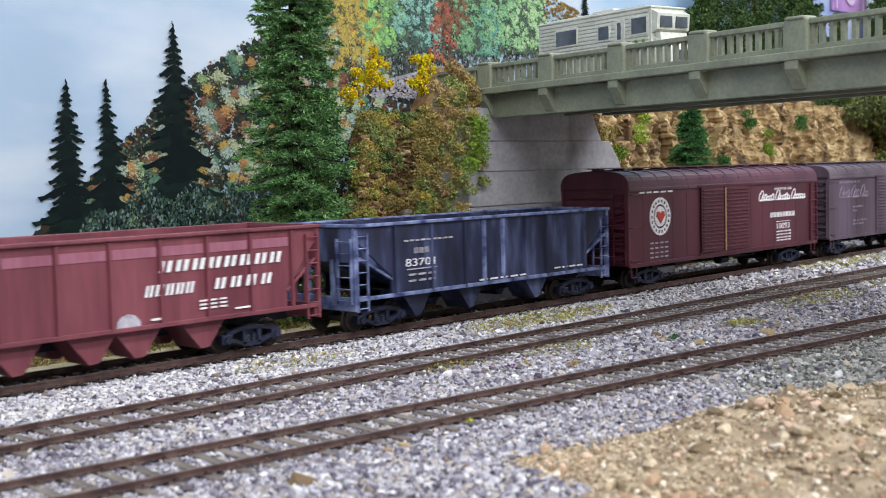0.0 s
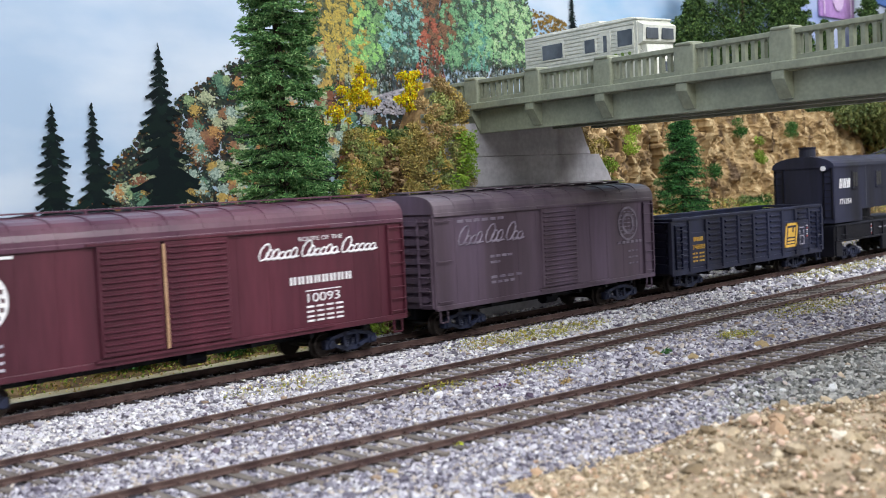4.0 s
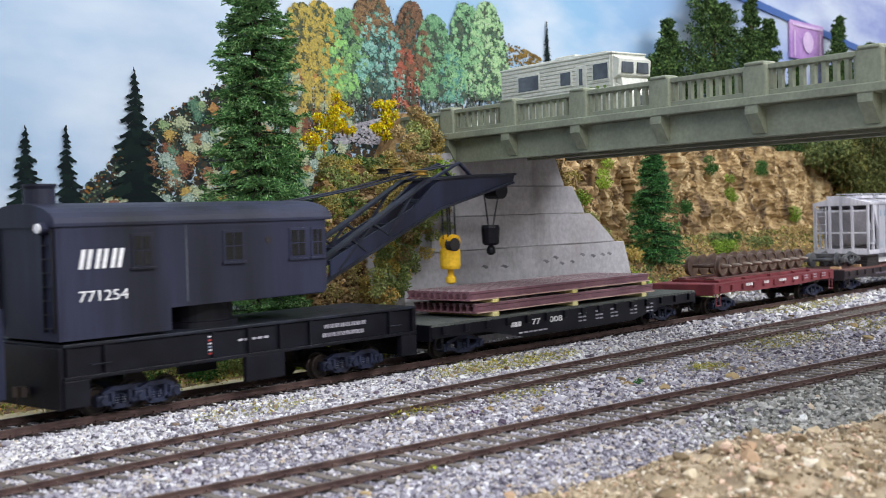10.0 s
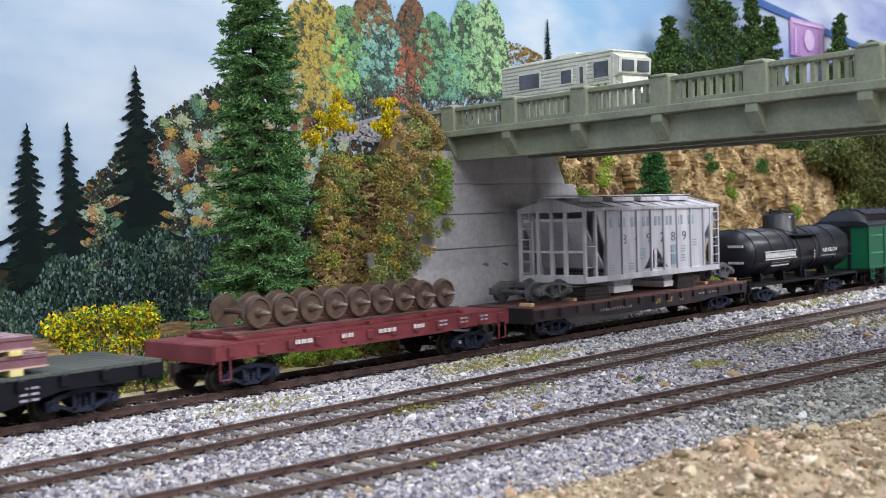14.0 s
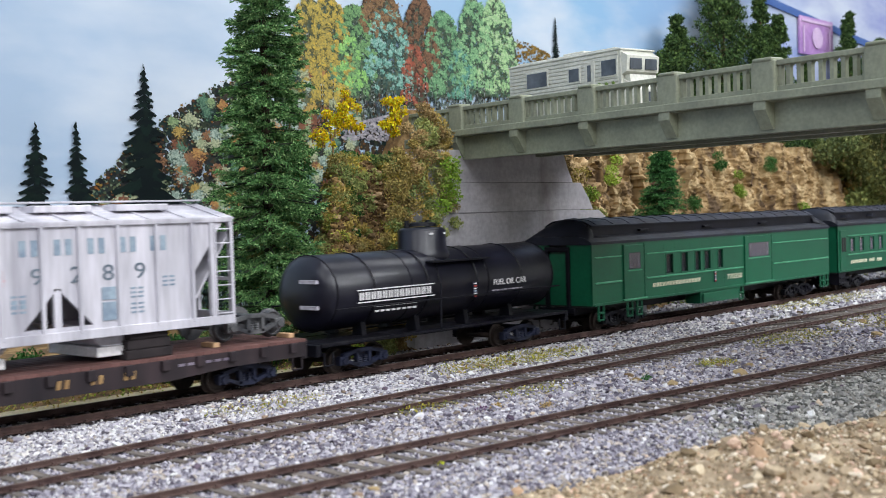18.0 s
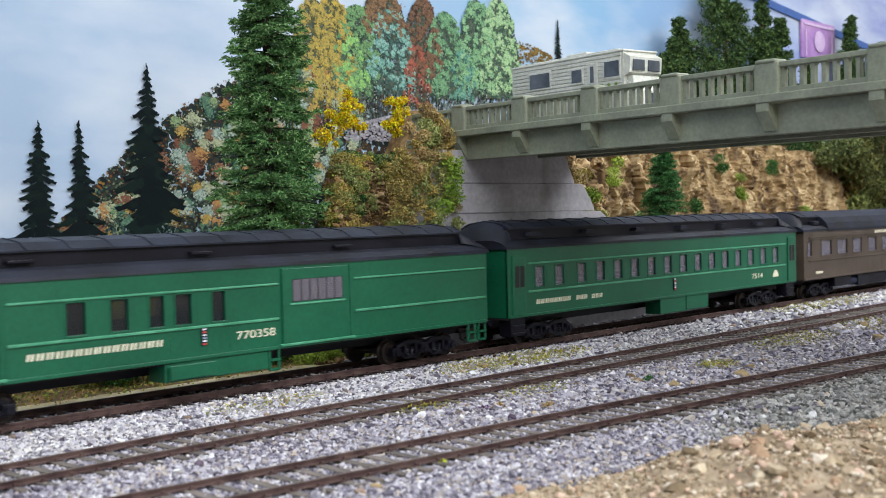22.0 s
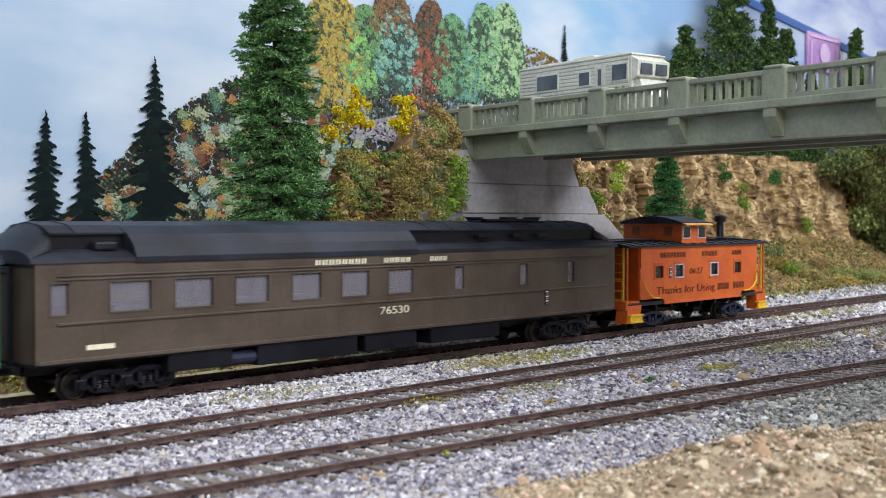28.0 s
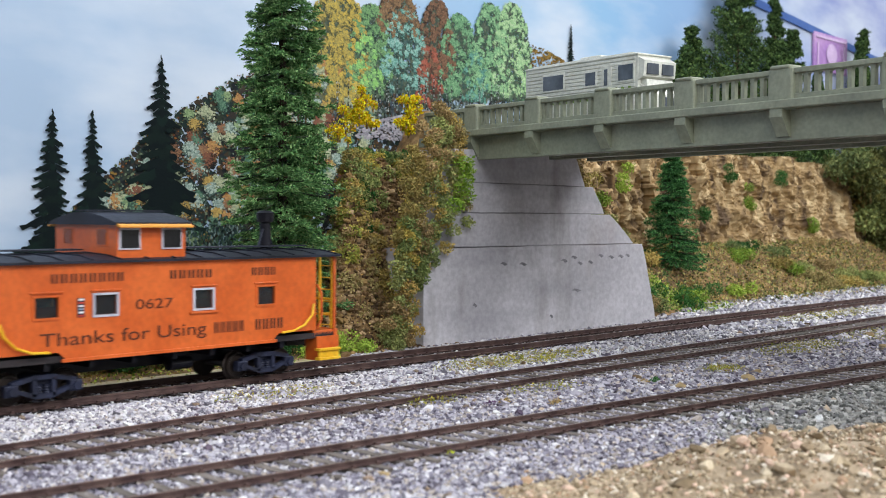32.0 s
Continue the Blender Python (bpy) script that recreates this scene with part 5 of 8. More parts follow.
def sideframe(bm, base, axles, y):
    """One cast sideframe with journals, an arch between axles and springs."""
    s = 1 if y > 0 else -1
    a, b = min(y, y + s * 1.7), max(y, y + s * 1.7)
    xs = [(k - (axles - 1) / 2) * base for k in range(axles)]
    for x in xs:
        box(bm, x - 2.0, x + 2.0, a - 0.3, b + 0.6, 3.2, 6.8, 0.4)
        turned(bm, [(y, 1.4), (y + s * 2.7, 1.3)], (x, 0, 4.9), "y", 10)
    for p, q in zip(xs, xs[1:]):
        m = (p + q) / 2
        prism(bm, [(p, 6.2), (p, 7.6), (m - 3, 9.2), (m + 3, 9.2), (q, 7.6), (q, 6.2), (m + 3, 7.7), (m - 3, 7.7)], "y", a, b)
        prism(bm, [(p + 1, 4.4), (p + 1, 5.6), (m - 2.6, 3.4), (m + 2.6, 3.4), (q - 1, 5.6), (q - 1, 4.4), (m + 2.8, 1.9), (m - 2.8, 1.9)], "y", a, b)
        for d in (-2.9, 2.9):
            box(bm, m + d - 0.6, m + d + 0.6, a, b, 2.6, 8.0)
        for d in (-1.2, 1.2):
            turned(bm, [(3.2, 0.85), (3.6, 1.05), (4.0, 0.85), (4.4, 1.05), (4.8, 0.85), (5.2, 1.05), (5.6, 0.85), (6.2, 1.0)], (m + d, y + s * 0.6, 0), "z", 8)
        box(bm, m - 2.4, m + 2.4, min(y - s * 1, b), max(y - s * 1, b), 6.1, 7.6, 0.2)


def truck(car, x, base=19.4, axles=2, mat="truck"):
    def make():
        bm = B()
        for y in (-11.0, 11.0):
            sideframe(bm, base / (axles - 1), axles, y)
        box(bm, -2.3, 2.3, -11, 11, 6.2, 8.8, 0.3)
        return bm
    t = part("truck", shared("truck%d%s" % (axles, mat), make, M[mat]), None, car, at=(x, 0, 0))
    for k in range(axles):
        w = part("wheel_set", wheelset_mesh(M["wheel"], "running_wheel_set"), None, t, at=((k / (axles - 1) - 0.5) * base, 0, 4.8))
        WHEELS.append(w)
    return t


def coupler(car, x):
    s = 1 if x > 0 else -1
    def make():
        bm = B()
        box(bm, -8, 1.5, -1.1, 1.1, 8.6, 10.4, 0.2)
        prism(bm, [(1.2, -1.6), (3.6, -1.9), (4.6, -0.6), (3.4, -0.2), (3.2, 1.6), (1.6, 1.9)], "z", 7.9, 11.1)
        wire(bm, [(3.0, -0.6, 8.0), (3.2, -0.8, 4.6), (2.6, -2.6, 4.0)], 0.28)
        return bm
    ob = part("coupler", shared("coupler", make, M["wheel"]), None, car, at=(x, 0, 0))
    if s < 0:
        ob.rotation_euler.z = math.pi


def ladder(car, x0, x1, z0, z1, n, mat, side=-17.6, name="ladder", out=1.1):
    s = -1 if side < 0 else 1
    y = side + s * out
    bm = B()
    for k in range(n):
        z = z0 + (z1 - z0) * k / max(n - 1, 1)
        wire(bm, [(x0, side + 0.4 * -s, z), (x0, y, z), (x1, y, z), (x1, side + 0.4 * -s, z)], 0.24, 5)
    if n > 3:
        for x in (x0, x1):
            box(bm, x - 0.3, x + 0.3, min(side, y), max(side, y), z0 - 1.2, z1 + 1.2)
    part(name, bm, M[mat], car)


def end_ladder(car, x, y0, y1, z0, z1, n, mat):
    s = 1 if x > 0 else -1
    bm = B()
    for k in range(n):
        z = z0 + (z1 - z0) * k / (n - 1)
        wire(bm, [(x, y0, z), (x + s * 1, y0, z), (x + s * 1, y1, z), (x, y1, z)], 0.24, 5)
    for y in (y0, y1):
        box(bm, min(x, x + s * 1), max(x, x + s * 1), y - 0.3, y + 0.3, z0 - 1.2, z1 + 1.2)
    part("ladder", bm, M[mat], car)


def words(car, text, x0, x1, zc, h, mat, y=-17.5, slant=0.0, name="lettering"):
    """Readable lettering between x0 and x1, on the side that faces the camera."""
    data = bpy.data.curves.new("lettering", "FONT")
    data.body, data.size, data.extrude = text, 1.0, 0.02
    tmp = new("lettering", data)
    me = bpy.data.meshes.new_from_object(tmp.evaluated_get(bpy.context.evaluated_depsgraph_get()))
    bpy.data.objects.remove(tmp)
    c = np.array([v.co for v in me.vertices])
    lo, hi = c.min(0), c.max(0)
    for v in me.vertices:
        u = x0 + (v.co.x - lo[0]) / (hi[0] - lo[0]) * (x1 - x0)
        w = (v.co.y - lo[1]) / (hi[1] - lo[1]) * h
        v.co = ((u + slant * w) * 0.001 * UNIT[0], (y - 0.12 - v.co.z * 4) * 0.001 * UNIT[1], (zc - h / 2 + w) * 0.001 * UNIT[2])
    me.materials.clear()
    me.materials.append(M[mat])
    return part(name, me, None, car)


def bars(car, x0, x1, zc, h, n, mat, y=-17.5, slant=0.0, fill=0.72, name="lettering_bar"):
    """Plain bars of the size and colour of writing that is not spelt out."""
    bm = B()
    step = (x1 - x0) / n
    k = h * 0.44
    for i in range(n):
        a = x0 + i * step
        w = step * min(fill, 0.7 if n > 1 else 1)
        stems = [(a, a + w)] if h < 1.6 or n < 2 else [(a, a + w * 0.36), (a + w * 0.64, a + w)]
        for p, q in stems:
            prism(bm, [(p - slant * k, zc - k), (q - slant * k, zc - k), (q + slant * k, zc + k), (p + slant * k, zc + k)], "y", y - 0.16, y + 0.1)
    part(name, bm, M[mat], car)


def plate(car, x, z, w=1.9, h=6.2, y=-17.5):
    """The small tracking plate of coloured stripes."""
    p = part("stripe_plate", box(B(), x - w / 2, x + w / 2, y - 0.15, y + 0.1, z - h / 2, z + h / 2), M["ink"], car)
    for k, m in enumerate(("red", "white", "blueprint", "white", "red", "white")):
        zz = z - h / 2 + (k + 0.5) * h / 6
        part("stripe", box(B(), x - w * 0.36, x + w * 0.36, y - 0.25, y, zz - 0.28, zz + 0.28), M[m], p)


def place_car(name, u, label, group="cars of the train", category="railway car"):
    u += AHEAD
    t = thing(name, label, category, group, pose(u * 0.001, T1 * 0.001, 0))
    CARS.append((t, u))
    return t


def load(name, u, label, category, group="", dx=0.0):
    u += AHEAD + dx
    t = thing(name, label, category, group, pose(u * 0.001, T1 * 0.001, 0))
    CARS.append((t, u))
    return t


def stirrups(car, xs, mat, z0=6.5, z1=12.5, w=4.0):
    for x in xs:
        for y in (-16.9, 16.9):
            part("step", wire(B(), [(x - w / 2, y, z1), (x - w / 2, y, z0), (x + w / 2, y, z0), (x + w / 2, y, z1)], 0.35, 5), M[mat], car)


def underframe(car, half, z0, z1, mat="black"):
    part("centre_sill", box(B(), -half, half, -3, 3, z0, z1 - 0.1), M[mat], car)
    for k in range(-3, 4):
        part("cross_bearer", box(B(), k * half / 3.6 - 0.8, k * half / 3.6 + 0.8, -15, 15, z1 - 2.6, z1 - 0.05), M[mat], car)
    part("brake_cylinder", turned(B(), [(-5, 0.6), (-4.6, 2.3), (3, 2.3), (3.6, 0.8)], (8, -7, z0 + 0.6), "x", 12), M[mat], car)
    part("air_tank", turned(B(), [(-6, 0.8), (-5.4, 2.4), (5.4, 2.4), (6, 0.8)], (-10, 7, z0 + 0.8), "x", 12), M[mat], car)


# open hoppers
def hopper(u, label, half, rim, sill, inner, ribs, chutes, paint, edge, pale=None, tx=None):
    c = place_car("hopper_car", u, label)
    for s in (-1, 1):
        y = s * 17.0
        a, b = min(y, y - s * 0.9), max(y, y - s * 0.9)
        out = [(-inner, sill), (inner, sill), (inner, sill + 8), (half - 3, rim - 7), (half - 1, rim - 5), (half - 1, rim), (-half + 1, rim), (-half + 1, rim - 5), (-half + 3, rim - 7), (-inner, sill + 8)]
        side = part("side_panel", prism(B(), out, "y", a, b), M[paint], c)
        for x in ribs:
            part("rib", prism(B(), [(x - 0.75, s * 17.0), (x + 0.75, s * 17.0), (x + 0.45, s * 18.0), (x - 0.45, s * 18.0)], "z", sill, rim - 1), M[edge if edge == "chalk" and x in ribs[3:5] else paint], side)
        if pale:
            xs = sorted(ribs)
            for p, q in zip(xs, xs[1:]):
                part("inset_panel", box(B(), p + 1, q - 1, y - 0.25, y + 0.25, rim - 6.6, rim - 3.4, 0.1), M[pale], side)
        part("side_sill", box(B(), -half + 1, half - 1, s * 17.2 - 0.7, s * 17.2 + 0.7, sill - 0.2, sill + 1.3, 0.2), M[edge], c)
        part("top_rail", box(B(), -half, half, s * 17.3 - 1.0, s * 17.3 + 1.0, rim - 0.6, rim + 0.7, 0.3), M[edge], c)
    for s in (-1, 1):
        x = s * (half - 1)
        part("end_panel", box(B(), min(x, x - s * 0.9), max(x, x - s * 0.9), -16.6, 16.6, rim - 14, rim, 0.2), M[paint], c)
        part("end_rail", box(B(), x - 0.8, x + 0.8, -17.3, 17.3, rim - 0.6, rim + 0.7, 0.3), M[edge], c)
        part("slope_sheet", prism(B(), [(x - s * 0.6, rim - 12), (x - s * 0.6, rim - 13), (s * (inner - 16), sill + 0.5), (s * (inner - 16), sill + 1.8)], "y", -16.4, 16.4), M[paint], c)
        part("end_sill", box(B(), min(x - s * 1.5, x + s * 0.5), max(x - s * 1.5, x + s * 0.5), -17, 17, sill - 4, sill + 1.2, 0.2), M[edge], c)
        for y in (-16.8, 16.8):
            part("corner_post", box(B(), x - 0.8, x + 0.8, y - 0.7, y + 0.7, sill - 4, rim, 0.2), M[edge], c)
            part("diagonal_brace", wire(B(), [(s * (half - 2), y, rim - 12), (s * inner, y, sill + 7)], 0.6, 6), M[edge], c)
        for y in (-6, 6):
            part("end_post", box(B(), x - 0.6, x + 0.6, y - 0.7, y + 0.7, sill, rim - 13, 0.1), M[edge], c)
        end_ladder(c, x + s * 0.5, -16, -9.5, sill, rim - 6, 6, edge)
        for side in (-17.3, 17.3):
            ladder(c, s * (half - 6), s * (half - 1.2), sill - 3, rim - 4, 7, edge, side, out=0.6)
        coupler(c, s * half)
    for x, w in chutes:
        for s in (-1, 1):
            part("hopper_chute", prism(B(), [(x - w, sill + 1), (x + w, sill + 1), (x + w * 0.25, 4.2), (x - w * 0.1, 3.8)] if s < 0 else [(x - w, sill + 1), (x + w, sill + 1), (x + w * 0.1, 3.8), (x - w * 0.25, 4.2)], "y", min(s * 3.5, s * 14.5), max(s * 3.5, s * 14.5)), M[paint], c)
    part("centre_sill", box(B(), -half + 2, half - 2, -3, 3, 8, 12), M["black"], c)
    part("floor_sheet", box(B(), -inner + 6, inner - 6, -16.4, 16.4, sill + 1.2, sill + 2.2), M[paint], c)
    for s in (-1, 1):
        truck(c, s * (tx or half - 24))
    return c


def hoppers():
    ribs = [-82, -65.6, -49.2, -32.8, -16.4, 0, 16.4, 32.8, 49.2, 65.6, 82]
    c = hopper(-28, "maroon open-top hopper car with pale panels and white lettering", 94, 43, 13.5, 80, ribs, [(-37.7 - 11.4, 9), (-37.7 + 11.4, 9), (-11.4, 9), (11.4, 9), (37.7 - 11.4, 9), (37.7 + 11.4, 9)], "maroon", "maroon", "maroon_pale", 69)
    bars(c, 32.5, 79, 33, 4.2, 8, "white", slant=0.25)
    bars(c, 27.5, 45, 25.5, 4.2, 5, "white", slant=0.25)
    bars(c, 52, 75.5, 25.8, 4.2, 4, "white", slant=0.25, fill=0.6)
    for z in (20.5, 19.2, 17.9):
        bars(c, 46, 57, z, 0.7, 3, "white")
    bars(c, 59, 67, 16.6, 0.7, 1, "white")
    part("arched_emblem", prism(B(), [(17.5, 14.4), (25.5, 14.4), (25.2, 16.6), (23.6, 18.4), (21.5, 19), (19.4, 18.4), (17.8, 16.6)], "y", -17.62, -17.4), M["dimwhite"], c)
    bars(c, 29, 34, 16.2, 0.8, 1, "white")
    bars(c, -40, -20, 15, 0.8, 3, "dimwhite")
    c = hopper(155, "weathered slate-black open hopper car with chalky edges", 74, 41.7, 13.2, 56, [-54.5, -36, -18, -7, 4, 17.7, 31, 43, 56.5], [(-41, 8), (-12, 8), (27.6, 8)], "slate", "chalk", None, 57)
    bars(c, -50, -24, 34.6, 0.8, 9, "dimwhite")
    bars(c, -45, -37, 30.5, 2.6, 3, "dimwhite")
    words(c, "83701", -49, -34, 25.8, 3.0, "white", y=-17.0)
    bars(c, -49, -33.5, 23.2, 0.5, 1, "dimwhite", fill=1.0)
    for z in (21, 18.6):
        bars(c, -48, -33, z, 0.9, 3, "dimwhite")
    bars(c, -10, 20, 15.4, 0.8, 5, "white")
    bars(c, 36, 56, 16.5, 0.8, 4, "white")


# box cars
def boxcar(u, label, half, eave, peak, sill, doors, paint, roof, tx):
    c = place_car("boxcar", u, label)
    body = part("body", box(B(), -half + 1, half - 1, -17, 17, sill, eave, 0.3), M[paint], c)
    n = int(half * 2 / 12)
    for k in range(1, n):
        x = -half + k * 2 * half / n
        if not any(a - 1 < x < b + 1 for a, b in doors):
            for y in (-17.02, 17.02):
                part("panel_seam", box(B(), x - 0.16, x + 0.16, y - 0.06, y + 0.06, sill + 1.6, eave - 1), M[paint], body)
    for s in (-1, 1):
        y = s * 17.2
        part("side_sill", box(B(), -half + 0.5, half - 0.5, y - 0.5, y + 0.5, sill - 0.6, sill + 1.4, 0.2), M[paint], c)
        part("eave_strip", box(B(), -half + 0.5, half - 0.5, y - 0.6, y + 0.5, eave - 1.2, eave + 0.4, 0.2), M[roof], c)
    for s in (-1, 1):
        for k in range(9):
            z = sill + 4 + k * (eave - sill - 6) / 8.4
            bm = B()
            prism(bm, [(-15.5, z), (-13, z + 1.1), (13, z + 1.1), (15.5, z), (13, z - 1.1), (-13, z - 1.1)], "x", min(s * (half - 1.2), s * (half + 0.1)), max(s * (half - 1.2), s * (half + 0.1)))
            part("end_rib", bm, M[paint], c)
        x = s * (half - 0.8)
        for y in (-16.6, 16.6):
            part("corner_post", box(B(), x - 0.7, x + 0.7, y - 0.7, y + 0.7, sill, eave, 0.4), M[paint], c)
        end_ladder(c, s * (half - 0.3), -16, -10, sill + 2, eave - 3, 7, paint)
        part("brake_wheel", turned(B(), [(-0.3, 3.2), (0.3, 3.2)], (s * (half + 1.2), 5, eave - 10), "x", 14), M[paint], c)
        ladder(c, s * (half - 8.3) if s > 0 else -half + 1.2, s * (half - 1.2) if s > 0 else -half + 8.3, sill + 3, eave - 3, 8 if s > 0 else 3, paint, -17.2, name="ladder" if s > 0 else "grab_iron", out=0.8)
        coupler(c, s * half)
    # curved roof edge, panels and running board
    rise = peak - eave
    arc = [(17.6, 0), (17.5, 0.22), (17.1, 0.42), (16.2, 0.6), (14.8, 0.74), (12.8, 0.84), (9.5, 0.91)]
    prof = [(-p, eave + q * rise) for p, q in arc] + [(0, peak)] + [(p, eave + q * rise) for p, q in arc[::-1]]
    rf = part("roof", prism(B(), prof, "x", -half + 0.4, half - 0.4), M[roof], c)
    for k in range(1, n):
        x = -half + k * 2 * half / n
        part("roof_rib", prism(B(), [(p, q + 0.35) for p, q in prof[1:-1]] + [(16.4, eave + 1), (-16.4, eave + 1)], "x", x - 0.35, x + 0.35), M[roof], rf)
    for k in range(-1, 2):
        part("running_board", box(B(), -half, half, k * 2.1 - 0.95, k * 2.1 + 0.95, peak + 0.7, peak + 1.2), M[roof], c)
    for k in range(12):
        x = -half + 4 + k * (2 * half - 8) / 11
        part("board_saddle", box(B(), x - 0.4, x + 0.4, -3, 3, peak - 0.4, peak + 0.8), M[roof], c)
    for s in (-1, 1):
        part("end_gable", prism(B(), [(p * 0.985, q - 0.1) for p, q in prof], "x", min(s * (half - 0.5), s * (half - 0.25)), max(s * (half - 0.5), s * (half - 0.25))), M[paint], c)
    for a, b in doors:
        for s in (-1, 1):
            y = s * 17.3
            d = part("sliding_door", box(B(), a + 0.3, b - 0.3, y - 0.7, y + 0.5, sill + 2.4, eave - 1.0, 0.25), M[paint], c)
            for k in range(17):
                z = sill + 4.2 + k * (eave - sill - 7.2) / 16
                part("door_rib", prism(B(), [(y - 0.6 * s * -1, z - 0.55), (y + s * 1.25, z - 0.1), (y + s * 1.25, z + 0.2), (y + s * 0.6, z + 0.55)], "x", a + 1.4, b - 1.4), M[paint], d)
    da, db = doors[0][0], doors[-1][1]
    for s in (-1, 1):
        part("door_track", box(B(), da - 3 if len(doors) > 1 else da - 2, db + (db - da) * 0.9, s * 17.9 - 0.4, s * 17.9 + 0.4, eave - 0.9, eave - 0.1), M[paint], c)
        part("door_guide", box(B(), da - 2, db + (db - da) * 0.9, s * 17.9 - 0.5, s * 17.9 + 0.5, sill + 1.0, sill + 1.9), M[paint], c)
    underframe(c, half - 4, 7.2, sill)
    stirrups(c, (-half + 4.5, half - 4.5), paint, sill - 5.5, sill)
    for s in (-1, 1):
        truck(c, s * tx)
    return c


def ring(bm, x, z, r, w, y=-17.2, seg=30):
    """A flat round ring on the car's side."""
    def at(rad, a):
        return x + rad * math.cos(a), z + rad * math.sin(a) / TALL
    for k in range(seg):
        a, b = 2 * math.pi * k / seg, 2 * math.pi * (k + 1) / seg
        prism(bm, [at(r, a), at(r, b), at(r - w, b), at(r - w, a)], "y", y - 0.15, y + 0.1)
    return bm


def script(car, x0, x1, zc, h, mat, n, y=-17.1):
    """Flowing loops standing in for a name written in script."""
    rng = random.Random(n)
    step = (x1 - x0) / n
    for k in range(n):
        if k in (n // 3, 2 * n // 3):
            continue
        x = x0 + k * step
        first = k in (0, n // 3 + 1, 2 * n // 3 + 1)
        tall = h * (0.95 if first else rng.choice((0.42, 0.46, 0.6)))
        w = step * (0.75 if first else 0.5)
        turn = [math.radians(q) for q in range(-60, 301, 45)]
        pts = [(x + w + w * math.cos(q) + 0.25 * tall * math.sin(q), y, zc - h * 0.3 + tall / 2 + tall / 2 * math.sin(q)) for q in turn]
        part("script_stroke", wire(B(), pts + [(x + step * 1.3, y, zc - h * 0.2)], 0.34, 4), M[mat], car)


def boxcars():
    c = boxcar(335, "dark oxide-red double-door boxcar with a round white emblem", 91, 50.4, 59.6, 12.0, [(-31, -9.5), (-9, 14.6)], "boxred", "boxroof", 68)
    part("door_rod", wire(B(), [(-9.25, -18.5, 14.5), (-9.25, -18.5, 48.6)], 0.4, 6), M["palewood"], c, "rusty tan door rod")
    em = part("emblem", ring(B(), -65.4, 35.8, 8.6, 3.1), M["white"], c)
    ring_in = part("emblem_border", ring(B(), -65.4, 35.8, 4.6, 4.5), M["white"], em)
    part("emblem_heart", prism(B(), [(-65.4, 32.32), (-62.12, 35.93), (-62.53, 38.06), (-64.09, 38.39), (-65.4, 37.24), (-66.71, 38.39), (-68.27, 38.06), (-68.68, 35.93)], "y", -17.7, -17.1), M["red"], em)
    bm = B()
    for k in range(18):
        a = 2 * math.pi * k / 18
        x, z = -65.4 + 7.0 * math.cos(a), 35.8 + 7.8 * math.sin(a)
        box(bm, x - 0.5, x + 0.5, -17.42, -17.1, z - 0.7, z + 0.7)
    part("emblem_mark", bm, M["boxred"], em)
    bars(c, -82, -53, 48.2, 1.0, 5, "white", y=-17.1)
    for z in (22.5, 20, 17.6, 15.4):
        bars(c, -73.5, -57.5, z, 0.9, 4, "dimwhite", y=-17.1, fill=0.6)
    words(c, "ROUTE OF THE", 43, 62, 46.0, 1.5, "white", y=-17.0)
    script(c, 27, 77, 41.4, 6.2, "white", 20)
    bars(c, 38.5, 66, 31.1, 3.2, 8, "white", y=-17.1)
    words(c, "10093", 45.5, 59.5, 24.4, 3.2, "white", y=-17.0)
    bars(c, 45, 60, 27.0, 0.4, 1, "white", y=-17.1, fill=1)
    for z in (21.2, 19.4, 17.6, 16):
        bars(c, 45, 62, z, 0.8, 4, "white", y=-17.1)
    c = boxcar(513.5, "dusty faded brown single-door boxcar with worn lettering", 72.5, 51.2, 59.4, 12.2, [(-10, 14)], "dusty", "dustyroof", 52)
    em = part("emblem", ring(B(), 52.2, 39.6, 7.4, 0.9), M["ghost"], c)
    part("emblem_centre", ring(B(), 52.2, 39.6, 4.6, 1.3), M["ghost"], em)
    for k in range(7):
        bars(c, 46, 58, 34.6 + k * 1.8, 0.6, 4, "ghost", y=-17.1)
    script(c, -58, -21, 40, 8.5, "ghost", 12)
    bars(c, -59, -31, 47.6, 1.4, 6, "ghost", y=-17.1)
    for z, a, b in ((31.5, -41, -27), (29, -41, -35), (22.6, -41, -21), (20.4, -41, -26)):
        bars(c, a, b, z, 1.2, 4, "ghost", y=-17.1)
    bars(c, 44, 64, 30.5, 1.4, 6, "ghost", y=-17.1)
    for z in (26, 23, 20):
        bars(c, 52, 60, z, 0.9, 3, "ghost", y=-17.1)


